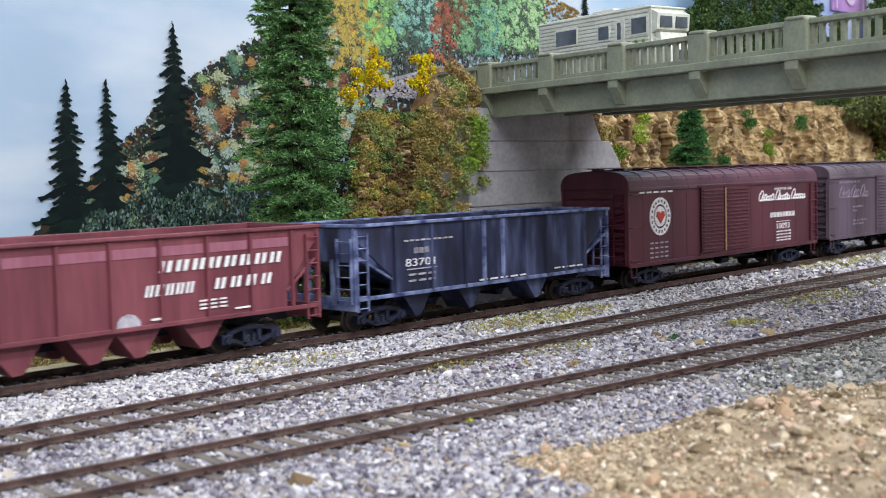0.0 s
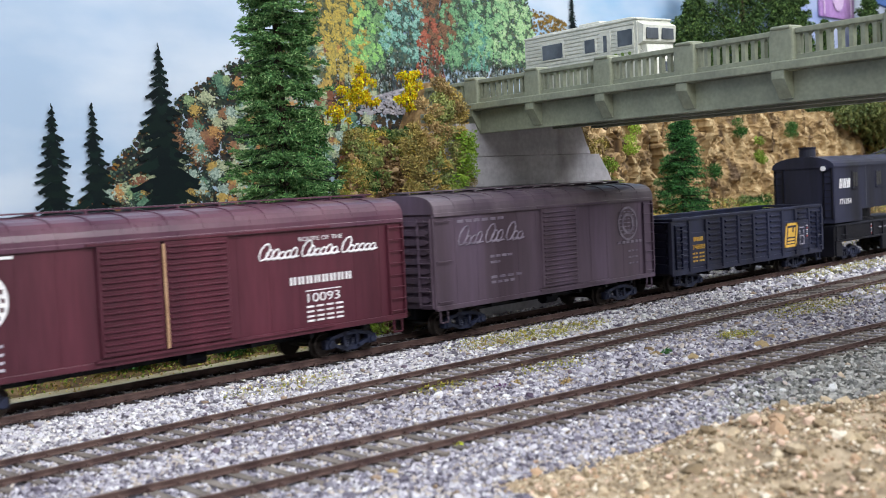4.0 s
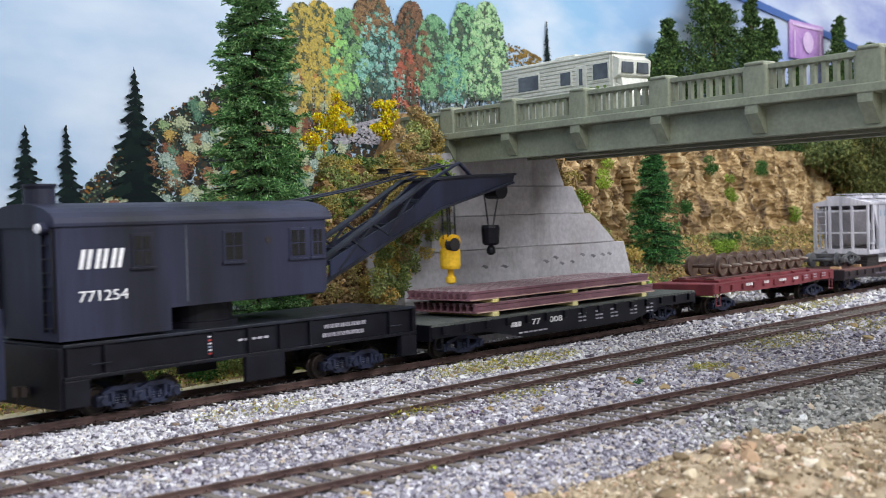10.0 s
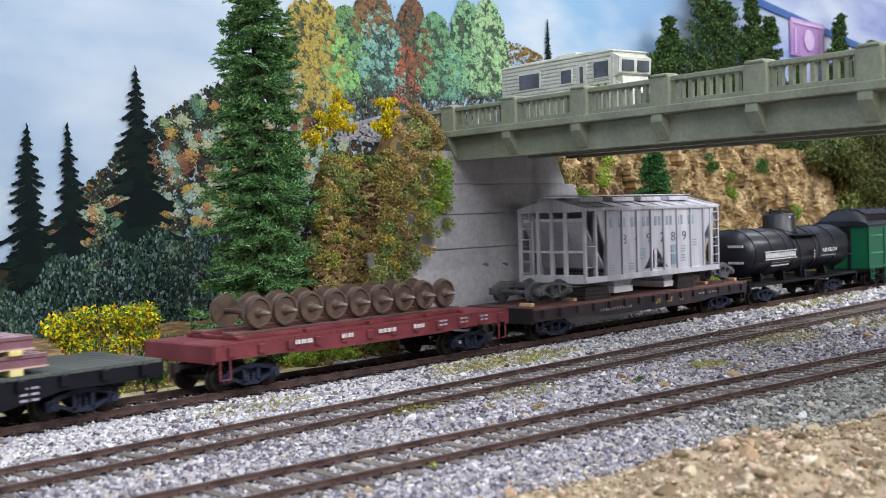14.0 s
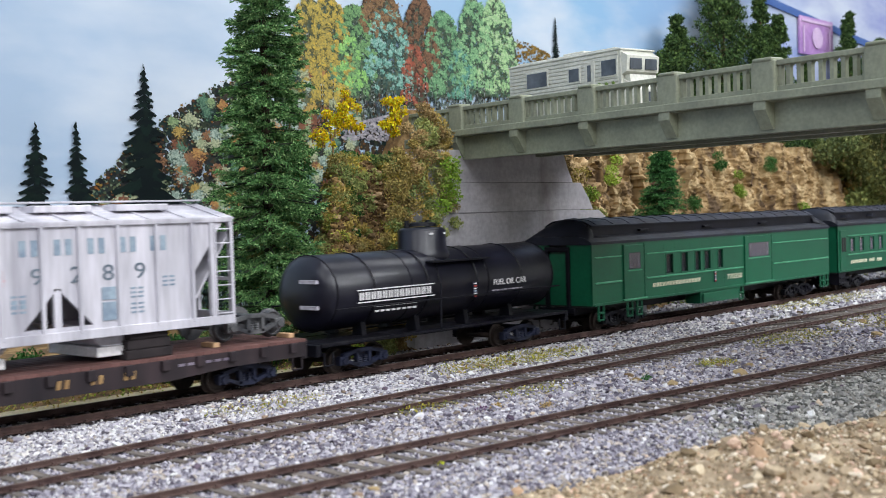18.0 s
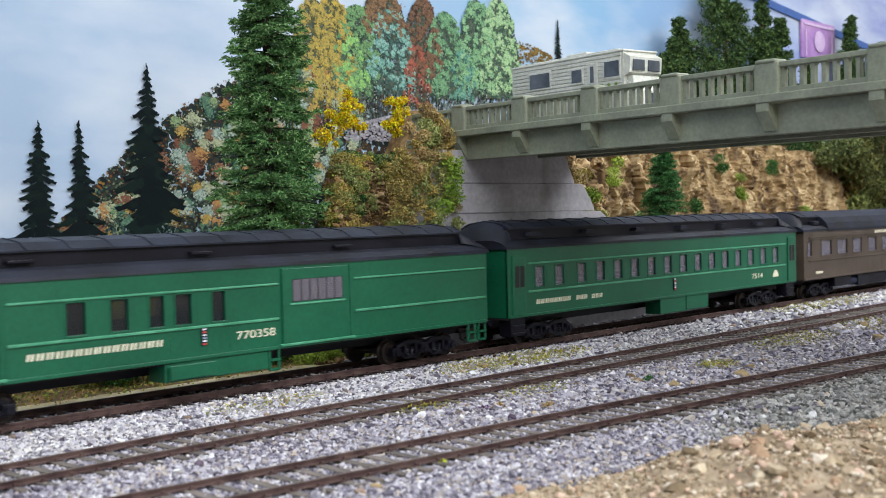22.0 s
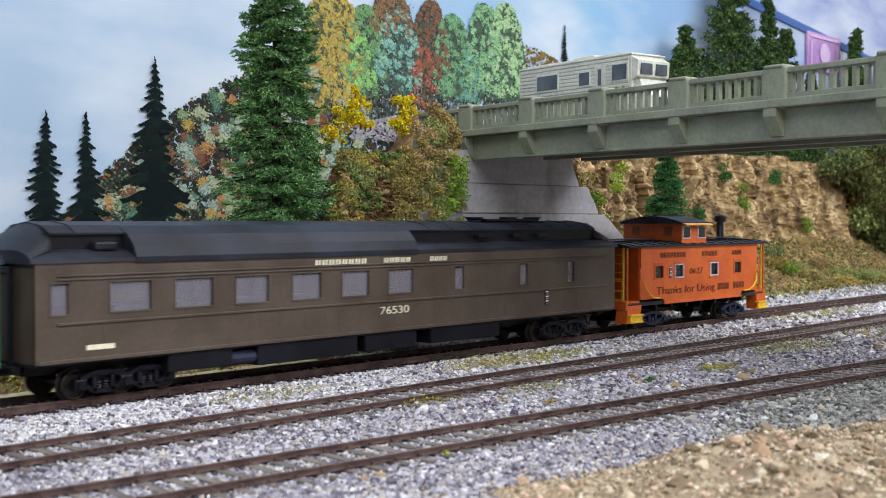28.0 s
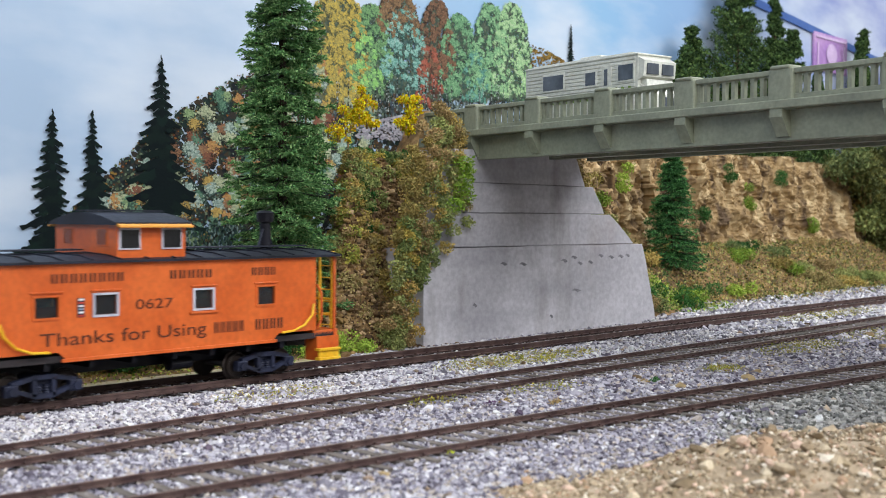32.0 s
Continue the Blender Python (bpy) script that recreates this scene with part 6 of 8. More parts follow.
def gondola():
    c = place_car("gondola_car", 678, "blue-black ribbed open gondola car with gold lettering")
    half, top, sill = 77.3, 38.6, 11.0
    n = 10
    step = 2 * half / n
    for s in (-1, 1):
        y = s * 16.6
        side = part("side_panel", box(B(), -half, half, y - 0.5, y + 0.5, sill, top, 0.1), M["ink"], c)
        for k in range(n + 1):
            x = -half + k * step
            part("rib", prism(B(), [(x - 1.5, y), (x + 1.5, y), (x + 1.0, y + s * 1.4), (x - 1.0, y + s * 1.4)], "z", sill, top - 1), M["ink"], side)
            if k < n and not (s < 0 and k in (1, 7)):
                for j in range(7):
                    z = sill + 5 + j * 3.2
                    part("side_corrugation", prism(B(), [(y + s * 0.4, z - 0.9), (y + s * 1.5, z - 0.2), (y + s * 1.5, z + 0.3), (y + s * 0.4, z + 0.9)], "x", x + 2.6, x + step - 2.6), M["ink"], side)
        part("top_rail", box(B(), -half, half, y - 0.9 if s > 0 else y - 1.4, y + 1.4 if s > 0 else y + 0.9, top - 0.6, top + 0.9, 0.25), M["ink"], c)
        part("side_sill", box(B(), -half, half, y - 0.8, y + 0.8, sill - 1.4, sill + 1.6, 0.2), M["ink"], c)
    for s in (-1, 1):
        x = s * (half - 0.5)
        part("end_panel", box(B(), x - 0.6, x + 0.6, -16.4, 16.4, sill, top - 1, 0.1), M["ink"], c)
        for j in range(6):
            z = sill + 4 + j * 4
            part("end_corrugation", prism(B(), [(-14.5, z - 1.2), (14.5, z - 1.2), (15.4, z), (14.5, z + 1.2), (-14.5, z + 1.2), (-15.4, z)], "x", min(x, x + s * 1.5), max(x, x + s * 1.5)), M["ink"], c)
        part("end_rail", box(B(), x - 0.9, x + 0.9, -17, 17, top - 0.6, top + 0.9, 0.25), M["ink"], c)
        ladder(c, s * (half - 7.5), s * (half - 2.2), sill + 3, top - 5, 4, "ink", -17.6, name="grab_iron")
        coupler(c, s * half)
        truck(c, s * 55)
    part("floor", box(B(), -half + 0.5, half - 0.5, -16, 16, sill - 1, sill + 1.0), M["inside"], c)
    underframe(c, half - 4, 6.5, sill - 1)
    stirrups(c, (-half + 4, half - 4), "ink", 5.2, 10)
    pl = part("emblem_panel", box(B(), 31, 61.6, -17.9, -17.0, 13.6, 31, 0.1), M["ink"], c)
    bm = B()
    for o, i in ((( 33.0, 15.6, 46.6, 29.8), None),):
        a, z0, b, z1 = o
        sl = 0.18
        def q(x, z):
            return (x + (z - 22) * sl, z)
        for (p, r) in (((a, z0), (b, z0 + 1.5)), ((a, z1 - 1.5), (b, z1)), ((a, z0), (a + 1.5, z1)), ((b - 1.5, z0), (b, z1))):
            prism(bm, [q(p[0], p[1]), q(r[0], p[1]), q(r[0], r[1]), q(p[0], r[1])], "y", -18.1, -17.8)
        prism(bm, [q(36, 21.6), q(44, 21.6), q(44, 27), q(42.4, 27), q(42.4, 24), q(40.5, 24), q(40.5, 27), q(36, 27)], "y", -18.1, -17.8)
        prism(bm, [q(36, 19.6), q(44, 19.6), q(44, 20.7), q(36, 20.7)], "y", -18.1, -17.8)
        prism(bm, [q(36, 17.8), q(44, 17.8), q(44, 18.8), q(36, 18.8)], "y", -18.1, -17.8)
    part("gold_emblem", bm, M["gold"], pl)
    bm = B()
    for z in (16.5, 21.5, 26.5):
        box(bm, 50, 54.6, -18.05, -17.8, z - 0.22, z + 0.22)
    for x in (50, 54.6):
        box(bm, x - 0.22, x + 0.22, -18.05, -17.8, 16.3, 26.7)
    part("service_box", bm, M["dimwhite"], pl)
    plate(c, 58.4, 24, 2.0, 7.5, -17.9)
    pl = part("number_panel", box(B(), -61.4, -47, -17.6, -17.0, 13.6, 31, 0.1), M["ink"], c)
    bars(c, -58.5, -49.5, 27.6, 2.6, 3, "gold", y=-17.6)
    words(c, "748803", -59.5, -48.5, 23.4, 2.4, "gold", y=-17.6)
    for z in (20, 18, 16):
        bars(c, -59.5, -54.6, z, 0.9, 2, "gold", y=-17.6)
        bars(c, -53.6, -48.6, z, 0.9, 2, "gold", y=-17.6)


def crane():
    c = place_car("crane_car", 845.5, "black wrecking crane car with cab, boom and yellow hook")
    fr = part("frame", box(B(), -71, 71, -16.4, 16.4, 14.5, 23.8, 0.4), M["black"], c)
    part("deck", box(B(), -71.5, 71.5, -17.2, 17.2, 23.8, 25.0, 0.3), M["gun"], c)
    for s in (-1, 1):
        y = s * 16.9
        part("frame_flange", box(B(), -71.5, 71.5, y - 0.7, y + 0.7, 13.6, 14.8, 0.2), M["black"], fr)
        for x in (-70, -58, -20, -6, 7, 20, 58, 70):
            part("frame_rib", box(B(), x - 0.7, x + 0.7, min(y, y + s * 0.6), max(y, y + s * 0.6), 14.6, 23.8), M["black"], fr)
        part("outrigger_box", box(B(), -8, 8, min(s * 15.8, s * 17.6), max(s * 15.8, s * 17.6), 4.8, 14, 0.4), M["black"], c)
        for x in (-1, 1):
            part("corner_step_box", box(B(), min(x * 63.5, x * 71.5), max(x * 63.5, x * 71.5), min(s * 15, s * 17.4), max(s * 15, s * 17.4), 5.0, 13.6, 0.3), M["black"], c)
            ladder(c, x * 60 - 3, x * 60 + 3, 18, 20, 1, "gun", s * 17.1, name="grab_iron", out=0.8)
    for s in (-1, 1):
        part("end_beam", box(B(), min(s * 70.5, s * 72.5), max(s * 70.5, s * 72.5), -16.5, 16.5, 4.5, 24, 0.3), M["black"], c)
        coupler(c, s * 72)
        truck(c, s * 44, 25, 3, "truck")
    part("turntable", turned(B(), [(25, 14.5), (27, 14.5), (27.2, 13), (34.8, 13)], (-15, 0, 0), "z", 36), M["black"], c)
    # cab with a low rear counterweight and a domed roof
    for s in (-1, 1):
        part("cab_side", prism(B(), [(-71.5, 26.0), (-35.5, 26.0), (-35.5, 33.5), (26.5, 34.2), (27.8, 36), (27.8, 62), (-71.5, 62)], "y", min(s * 16.2, s * 17.4), max(s * 16.2, s * 17.4)), M["crane"], c)
    part("cab_front", box(B(), 26.6, 27.8, -16.2, 16.2, 34.5, 62.5, 0.2), M["crane"], c)
    part("cab_floor", box(B(), -71, 27, -16.2, 16.2, 33.6, 34.6), M["crane"], c)
    part("counterweight", box(B(), -72.4, -36, -16.2, 16.2, 26.0, 33.8, 0.4), M["crane"], c)
    arc = [(-17.9, 61.4)] + [(-17.9 * math.cos(math.radians(a)), 62.4 + 6.6 * math.sin(math.radians(a))) for a in range(0, 181, 15)] + [(17.9, 61.4)]
    rr = part("cab_rear", prism(B(), [(-17.3, 26)] + [(p * 0.965, q - 0.4) for p, q in arc[1:-1]] + [(17.3, 26)], "x", -72.6, -71.4), M["crane"], c)
    part("cab_roof", prism(B(), arc, "x", -73.2, 30.2), M["crane"], c, smooth=False)
    part("headlight", turned(B(), [(-75, 1.9), (-72.6, 2.1)], (0, -12.6, 61), "x", 14), M["crane"], c)
    part("headlight_lens", turned(B(), [(-75.4, 1.5), (-75, 1.6)], (0, -12.6, 61), "x", 14), M["white"], c)
    part("chimney", turned(B(), [(66, 4.6), (73.6, 4.4), (74.6, 4.8), (75.2, 4.8), (75.2, 3.6)], (-66.4, 0, 0), "z", 20), M["crane"], c)
    end_ladder(c, -72.6, -16.4, -11.6, 30, 60, 8, "black")
    end_ladder(c, -72.6, 11.6, 16.4, 30, 60, 8, "black")
    for x0, x1 in ((-48, -42), (-15, -8), (12, 18.4), (21.5, 26)):
        for s in (-1, 1):
            w = part("window_frame", box(B(), x0 - 0.6, x1 + 0.6, s * 17.45 - 0.3, s * 17.45 + 0.3, 47.6, 58.6, 0.1), M["crane"], c)
            for i in range(2):
                for j in range(2):
                    a = x0 + i * (x1 - x0) / 2
                    part("pane", box(B(), a + 0.3, a + (x1 - x0) / 2 - 0.3, s * 17.8 - 0.05, s * 17.8 + 0.05, 48.4 + j * 4.9, 52.8 + j * 4.9), M["nightpane"], w)
            part("window_sill", box(B(), x0 - 1.1, x1 + 1.1, s * 17.7 - 0.5, s * 17.7 + 0.5, 46.8, 47.6, 0.1), M["crane"], w)
    part("porthole", turned(B(), [(-17.7, 1.3), (-17.3, 1.3)], (2.6, 0, 54.6), "y", 14), M["inside"], c)
    part("cab_seam", box(B(), -29.6, -29.2, -17.55, -17.3, 35, 61), M["cranegrey"], c)
    bars(c, -65.4, -50.2, 51, 7.0, 3, "white", slant=0.2, fill=0.82)
    words(c, "771254", -66.2, -50.2, 39.4, 3.4, "white", y=-17.4)
    plate(c, -21, 19.3, 1.9, 7, -16.4)
    bars(c, -10, 3, 19.8, 0.9, 5, "dimwhite", y=-16.4)
    bars(c, 27, 47, 20.8, 1.7, 8, "dimwhite", y=-16.4)
    bars(c, 26, 46, 17.6, 1.7, 9, "dimwhite", y=-16.4)
    # boom: two plates with flanges, lattice between, sheaves, lines, two hooks
    low = [(31, 33), (40.4, 38.4), (98, 64.2), (145, 76)]
    high = [(146.5, 79.8), (113, 78.6), (93, 77), (41.7, 48.6), (33, 43)]
    for s in (-1, 1):
        y = s * 6.5
        b = part("boom_plate", prism(B(), low[2:] + high[:2] + [(100, 77.6), (74, 58)], "y", y - 0.5, y + 0.5), M["ink"], c)
        bm = B()
        for p, q in list(zip(low, low[1:])) + [(high[0], high[1]), (high[1], high[2]), (high[2], high[3]), (high[3], high[4])]:
            d = Vector((q[0] - p[0], q[1] - p[1])).normalized()
            nx, nz = -d.y * 0.5, d.x * 0.5
            prism(bm, [(p[0] - nx, p[1] - nz), (q[0] - nx, q[1] - nz), (q[0] + nx, q[1] + nz), (p[0] + nx, p[1] + nz)], "y", y - 1.4, y + 1.4)
        part("boom_flange", bm, M["gun"], c)
        part("boom_web", prism(B(), [(40, 38.8), (98, 64.4), (92, 69), (40, 45)], "y", y - 0.4, y + 0.4), M["ink"], c)
        for p, q in (((44, 41), (62, 59)), ((62, 59), (70, 54)), ((70, 54), (84, 71)), ((50, 53.5), (58, 48))):
            part("boom_lattice", wire(B(), [(p[0], y, p[1]), (q[0], y, q[1])], 0.7, 6), M["gun"], c)
        part("boom_mast", wire(B(), [(90, y, 75), (113, y * 0.8, 84.6), (120, y * 0.8, 79)], 0.8, 6), M["ink"], c)
    for x, z in ((52, 49), (70, 58), (88, 68), (108, 73), (126, 77)):
        part("boom_cross_bar", box(B(), x - 1, x + 1, -6.5, 6.5, z - 0.8, z + 0.8, 0.2), M["gun"], c)
    for x, z, r in ((92, 80.6, 3.4), (80, 81.6, 2.6), (33, 67.4, 3.0)):
        part("sheave", turned(B(), [(z - 1.6, r), (z - 1.2, r), (z - 0.9, r * 0.75), (z - 0.3, r * 0.75), (z, r), (z + 0.4, r)], (x, -3, 0), "z", 18), M["rail_yellow"], c)
        part("sheave", turned(B(), [(z - 1.6, r), (z - 1.2, r), (z - 0.9, r * 0.75), (z - 0.3, r * 0.75), (z, r), (z + 0.4, r)], (x, 4, 0), "z", 18), M["black"], c)
    for y in (-4, -2, 2, 4):
        part("boom_line", wire(B(), [(26, y, 68.2), (60, y, 73.5), (92, y, 80.5), (113, y, 84)], 0.3, 5), M["gun"], c)
    part("tip_sheave", turned(B(), [(-3.2, 4.0), (3.2, 4.0)], (142.5, 0, 72.4), "y", 18), M["black"], c)
    hook = part("main_hook", turned(B(), [(37.4, 3.6), (39, 4.0), (46, 4.0), (47, 3.4), (51, 3.2)], (112.6, 0, 0), "z", 18), M["yellow"], c)
    for s in (-1, 1):
        part("hook_cheek", turned(B(), [(s * 1.8, 3.4), (s * 3.4, 3.2)], (112.6 + s * 0.8, 0, 49.6), "y", 16), M["yellow"], hook)
    part("hook_shank", turned(B(), [(30.6, 0.8), (31.4, 2.0), (33.4, 2.0), (34.6, 1.2), (37.6, 1.3)], (112.6, 0, 0), "z", 12), M["yellow"], hook)
    part("hook_pulley", turned(B(), [(-1.4, 3.0), (1.4, 3.0)], (111, -2.6, 48.4), "y", 14), M["inside"], hook)
    bl = part("auxiliary_hook", turned(B(), [(47, 2.6), (48, 3.4), (55, 3.8), (56.4, 3.4)], (138.6, 0, 0), "z", 14), M["black"], c)
    part("hook_shank", turned(B(), [(42.4, 0.8), (43.4, 1.8), (45, 1.8), (47.2, 0.9)], (138.6, 0, 0), "z", 12), M["black"], bl)
    bm = B()
    for x in (110.4, 114.8):
        wire(bm, [(x - 0.3, -1, 68), (x, -1, 50)], 0.32, 5)
        wire(bm, [(x - 0.3, 1.5, 68), (x, 1.5, 50)], 0.32, 5)
    wire(bm, [(134.5, 0, 74), (137.3, 0, 56)], 0.3, 5)
    wire(bm, [(144.5, 0, 71), (140.4, 0, 56)], 0.3, 5)
    part("hoist_rope", bm, M["gun"], c)


# flat cars and their loads
def flatcar(u, label, half, deck, end_sill, mid_sill, paint, planks, pockets, tx):
    c = place_car("flat_car", u, label)
    for s in (-1, 1):
        y = s * 16.4
        part("side_sill", prism(B(), [(-half, deck - 1), (-half, end_sill), (-half * 0.66, end_sill), (-half * 0.42, mid_sill), (half * 0.42, mid_sill), (half * 0.66, end_sill), (half, end_sill), (half, deck - 1)], "y", min(y, y + s * 0.8), max(y, y + s * 0.8)), M[paint], c)
        for k in range(pockets):
            x = -half + (k + 0.5) * 2 * half / pockets
            part("stake_pocket", box(B(), x - 1.3, x + 1.3, min(y, y + s * 1.9), max(y, y + s * 1.9), deck - 4.6, deck - 1.2, 0.2), M[paint], c)
    n = int(2 * half / 3.2)
    plank = finish(box(B(), -1.5, 1.5, -17.2, 17.2, -1.3, 0, 0.12), "plank", M[planks])
    for k in range(n):
        part("plank", plank, None, c, at=(-half + (k + 0.5) * 2 * half / n, 0, deck))
    part("deck_frame", box(B(), -half + 1, half - 1, -16.2, 16.2, deck - 3, deck - 1.4), M[paint], c)
    for s in (-1, 1):
        part("end_sill", box(B(), min(s * (half - 1), s * (half + 0.6)), max(s * (half - 1), s * (half + 0.6)), -16.8, 16.8, end_sill - 1, deck - 0.2, 0.2), M[paint], c)
        coupler(c, s * half)
        truck(c, s * tx)
    part("centre_sill", box(B(), -half + 3, half - 3, -3.2, 3.2, mid_sill + 1, deck - 2), M[paint], c)
    stirrups(c, (-half + 4, half - 4), paint, 5.5, end_sill + 1)
    return c


def flatcars():
    c = flatcar(1023, "long black flat car with grey deck and white lettering", 97.5, 16.2, 10.2, 5.2, "black", "deckgrey", 15, 74)
    bars(c, -50, -43, 11.5, 2.4, 3, "white", y=-17.3)
    words(c, "77", -36, -30.5, 11.6, 2.6, "white", y=-17.2)
    words(c, "008", -24, -15, 11.6, 2.6, "white", y=-17.2)
    for x in (-3, 10, 22, 38, 52):
        for z in (12.4, 10.6, 8.8):
            bars(c, x, x + 6.5, z, 0.8, 2, "dimwhite", y=-17.3)
    bars(c, -45, -25, 7.4, 0.8, 6, "dimwhite", y=-17.3)
    prof = [(-1.5, 0), (1.5, 0), (1.5, 0.4), (0.35, 0.8), (0.35, 2.7), (0.8, 3.0), (0.8, 4.0), (-0.8, 4.0), (-0.8, 3.0), (-0.35, 2.7), (-0.35, 0.8), (-1.5, 0.4)]
    bar = finish(prism(B(), prof, "x", -65.5, 65.5), "rail_length", M["railsteel"])
    crown = max(v for u, v in prof)
    # pale strip on each head: the reflecting top put into its colour
    head = finish(box(B(), -65.6, 65.6, -0.55, 0.55, crown - 0.15, crown + 0.12, 0.05), "rail_head", surf("rail_head_sheen", "a48e94", "c4b2b4", 60, 0.35, 0.4, fine=600, bump=0.02))
    foot = finish(box(B(), -65.4, 65.4, -1.56, 1.56, -0.06, 0.46, 0.08), "rail_foot", surf("bare_tan_rail_foot", "a88c80", "c4a898", 60, 0.6, fine=600, bump=0.02))
    for layer, z, dx in ((0, 18.3, 0.5), (1, 24.0, -3.2)):
        st = load("rail_stack", 1023, "stack of new brown rail lengths on the flat car", "rail stack", "rail stacks", dx=-4.5 + dx)
        for k in range(10):
            o = part("rail_length", bar, None, st, at=(0, -14.6 + k * 3.25, z))
            part("rail_head", head, None, o)
            part("rail_foot", foot, None, o)
    for z in (16.2, 22.3):
        for x in (-58, -3.5, 52):
            sp = load("wood_spacer", 1023, "pale wood spacer bar under the rail stack", "timber", "spacer bars", dx=x)
            part("timber", box(B(), -1.9, 1.9, -16.4, 16.4, z + 0.02, z + (2.1 if z < 20 else 1.7), 0.3), M["softwood"], sp)
    # wheel car
    c = flatcar(1213, "oxide-red flat car carrying a cradle of wheel sets", 73, 18.0, 12.4, 11.4, "redflat", "redflat", 12, 55)
    for x0, x1, n in ((-41, -33, 3), (-20, -14, 2), (-2, 7, 4), (16, 22, 3)):
        bars(c, x0, x1, 15.8, 1.8, n, "white", y=-18.3)
    for x in (30, 42, 54):
        for z in (16.6, 15.0):
            bars(c, x, x + 5, z, 0.8, 2, "dimwhite", y=-18.3)
    cr = load("wheel_cradle", 1213, "red steel cradle frame on the flat car deck", "cradle")
    for y in (-10.4, -5.4, 5.4, 10.4):
        part("cradle_rail", box(B(), -60, 51, y - 0.7, y + 0.7, 18.02, 19.6, 0.2), M["redflat"], cr)
    for x in (-59, -30, 0, 30, 50):
        part("cradle_bar", box(B(), x - 1, x + 1, -13, 13, 18.05, 19.4, 0.2), M["redflat"], cr)
    for y in (-7.9, 7.9):
        part("cradle_timber", box(B(), -60, 51, y - 2.6, y + 2.6, 19.6, 20.6, 0.2), M["deckwood"], cr)
    one_wheel = rounded(finish, turned(B(), [(0.4, 6.4), (-0.15, 6.4), (-0.35, 5.9), (-1.9, 5.75), (-2.0, 5.1), (-1.3, 4.6), (-1.25, 2.1), (-2.0, 1.6), (-2.3, 0.9)], (0, 0, 0), "y", 28), "wheel", M["rustwheel"])
    axle_bar = rounded(finish, rod(B(), (0, -10.5, 0), (0, 10.5, 0), 1.1, 10), "axle", M["rustwheel"])
    for k in range(9):
        w = load("wheel_set", 1213, "rusty spare wheel set with a bright axle end", "wheel set", "spare wheel sets", dx=-48.0 + 11.6 * k)
        part("wheel", one_wheel, None, w, at=(0, -7.6, 26.9))
        part("wheel", one_wheel, None, w, at=(0, 7.6, 26.9)).rotation_euler.z = math.pi
        part("axle", axle_bar, None, w, at=(0, 0, 26.9))
        for s in (-1, 1):
            part("axle_end", turned(B(), [(s * 9.6, 1.5), (s * 11.4, 1.3), (s * 13.6, 0.7), (s * 14.2, 0.3)], (0, 0, 26.9), "y", 10), M["tread"], w)
    # car that carries the covered hopper
    c = flatcar(1396, "long grimy dark brown flat car with a brown plank deck", 93, 16.5, 10.0, 8.2, "umber", "deckwood", 15, 72)
    bars(c, 2, 34, 12, 3.0, 3, "fadedgold", y=-17.3, fill=0.35, slant=0.15)
    bars(c, -45, -18, 11.4, 1.6, 6, "ghost", y=-17.3)
    bars(c, 42, 62, 13, 1.0, 6, "ghost", y=-17.3)
    for k, (x0, x1, y, z1) in enumerate(((-53, -33, -11, 23), (-53, -33, 11, 23), (26, 42, -11, 26.3), (26, 42, 11, 26.3))):
        bl = load("timber_block", 1396, "dark stacked timber block on the flat car", "timber", "timber blocks", dx=(x0 + x1) / 2)
        h = (z1 - 16.52) / 3
        for j in range(3):
            part("beam", box(B(), (x0 - x1) / 2 + j * 0.6, (x1 - x0) / 2 - j * 0.6, y - 4, y + 4, 16.52 + j * h, 16.52 + (j + 1) * h - 0.1, 0.3), M["inside"], bl)
    for dx, name in ((-71, 1), (76, 2)):
        tr = load("loose_truck", 1396, "spare grey wheel truck lying on the flat car deck", "truck", "spare trucks", dx=dx)
        def make():
            bm = B()
            for y in (-11.0, 11.0):
                sideframe(bm, 19.4, 2, y)
            box(bm, -2.3, 2.3, -11, 11, 6.2, 8.8, 0.3)
            return bm
        part("truck_frame", shared("loose_truck_frame", make, M["steelgrey"]), None, tr, at=(0, 0, 17.8))
        for s in (-1, 1):
            part("spare_axle", wheelset_mesh(M["steelgrey"], "spare_wheel_set", 15.2), None, tr, at=(s * 9.7, 0, 22.6))
            part("wood_chock", box(B(), s * 15.4 - 1.2, s * 15.4 + 1.2, -12, -6, 16.55, 18.2, 0.2), M["palewood"], tr)


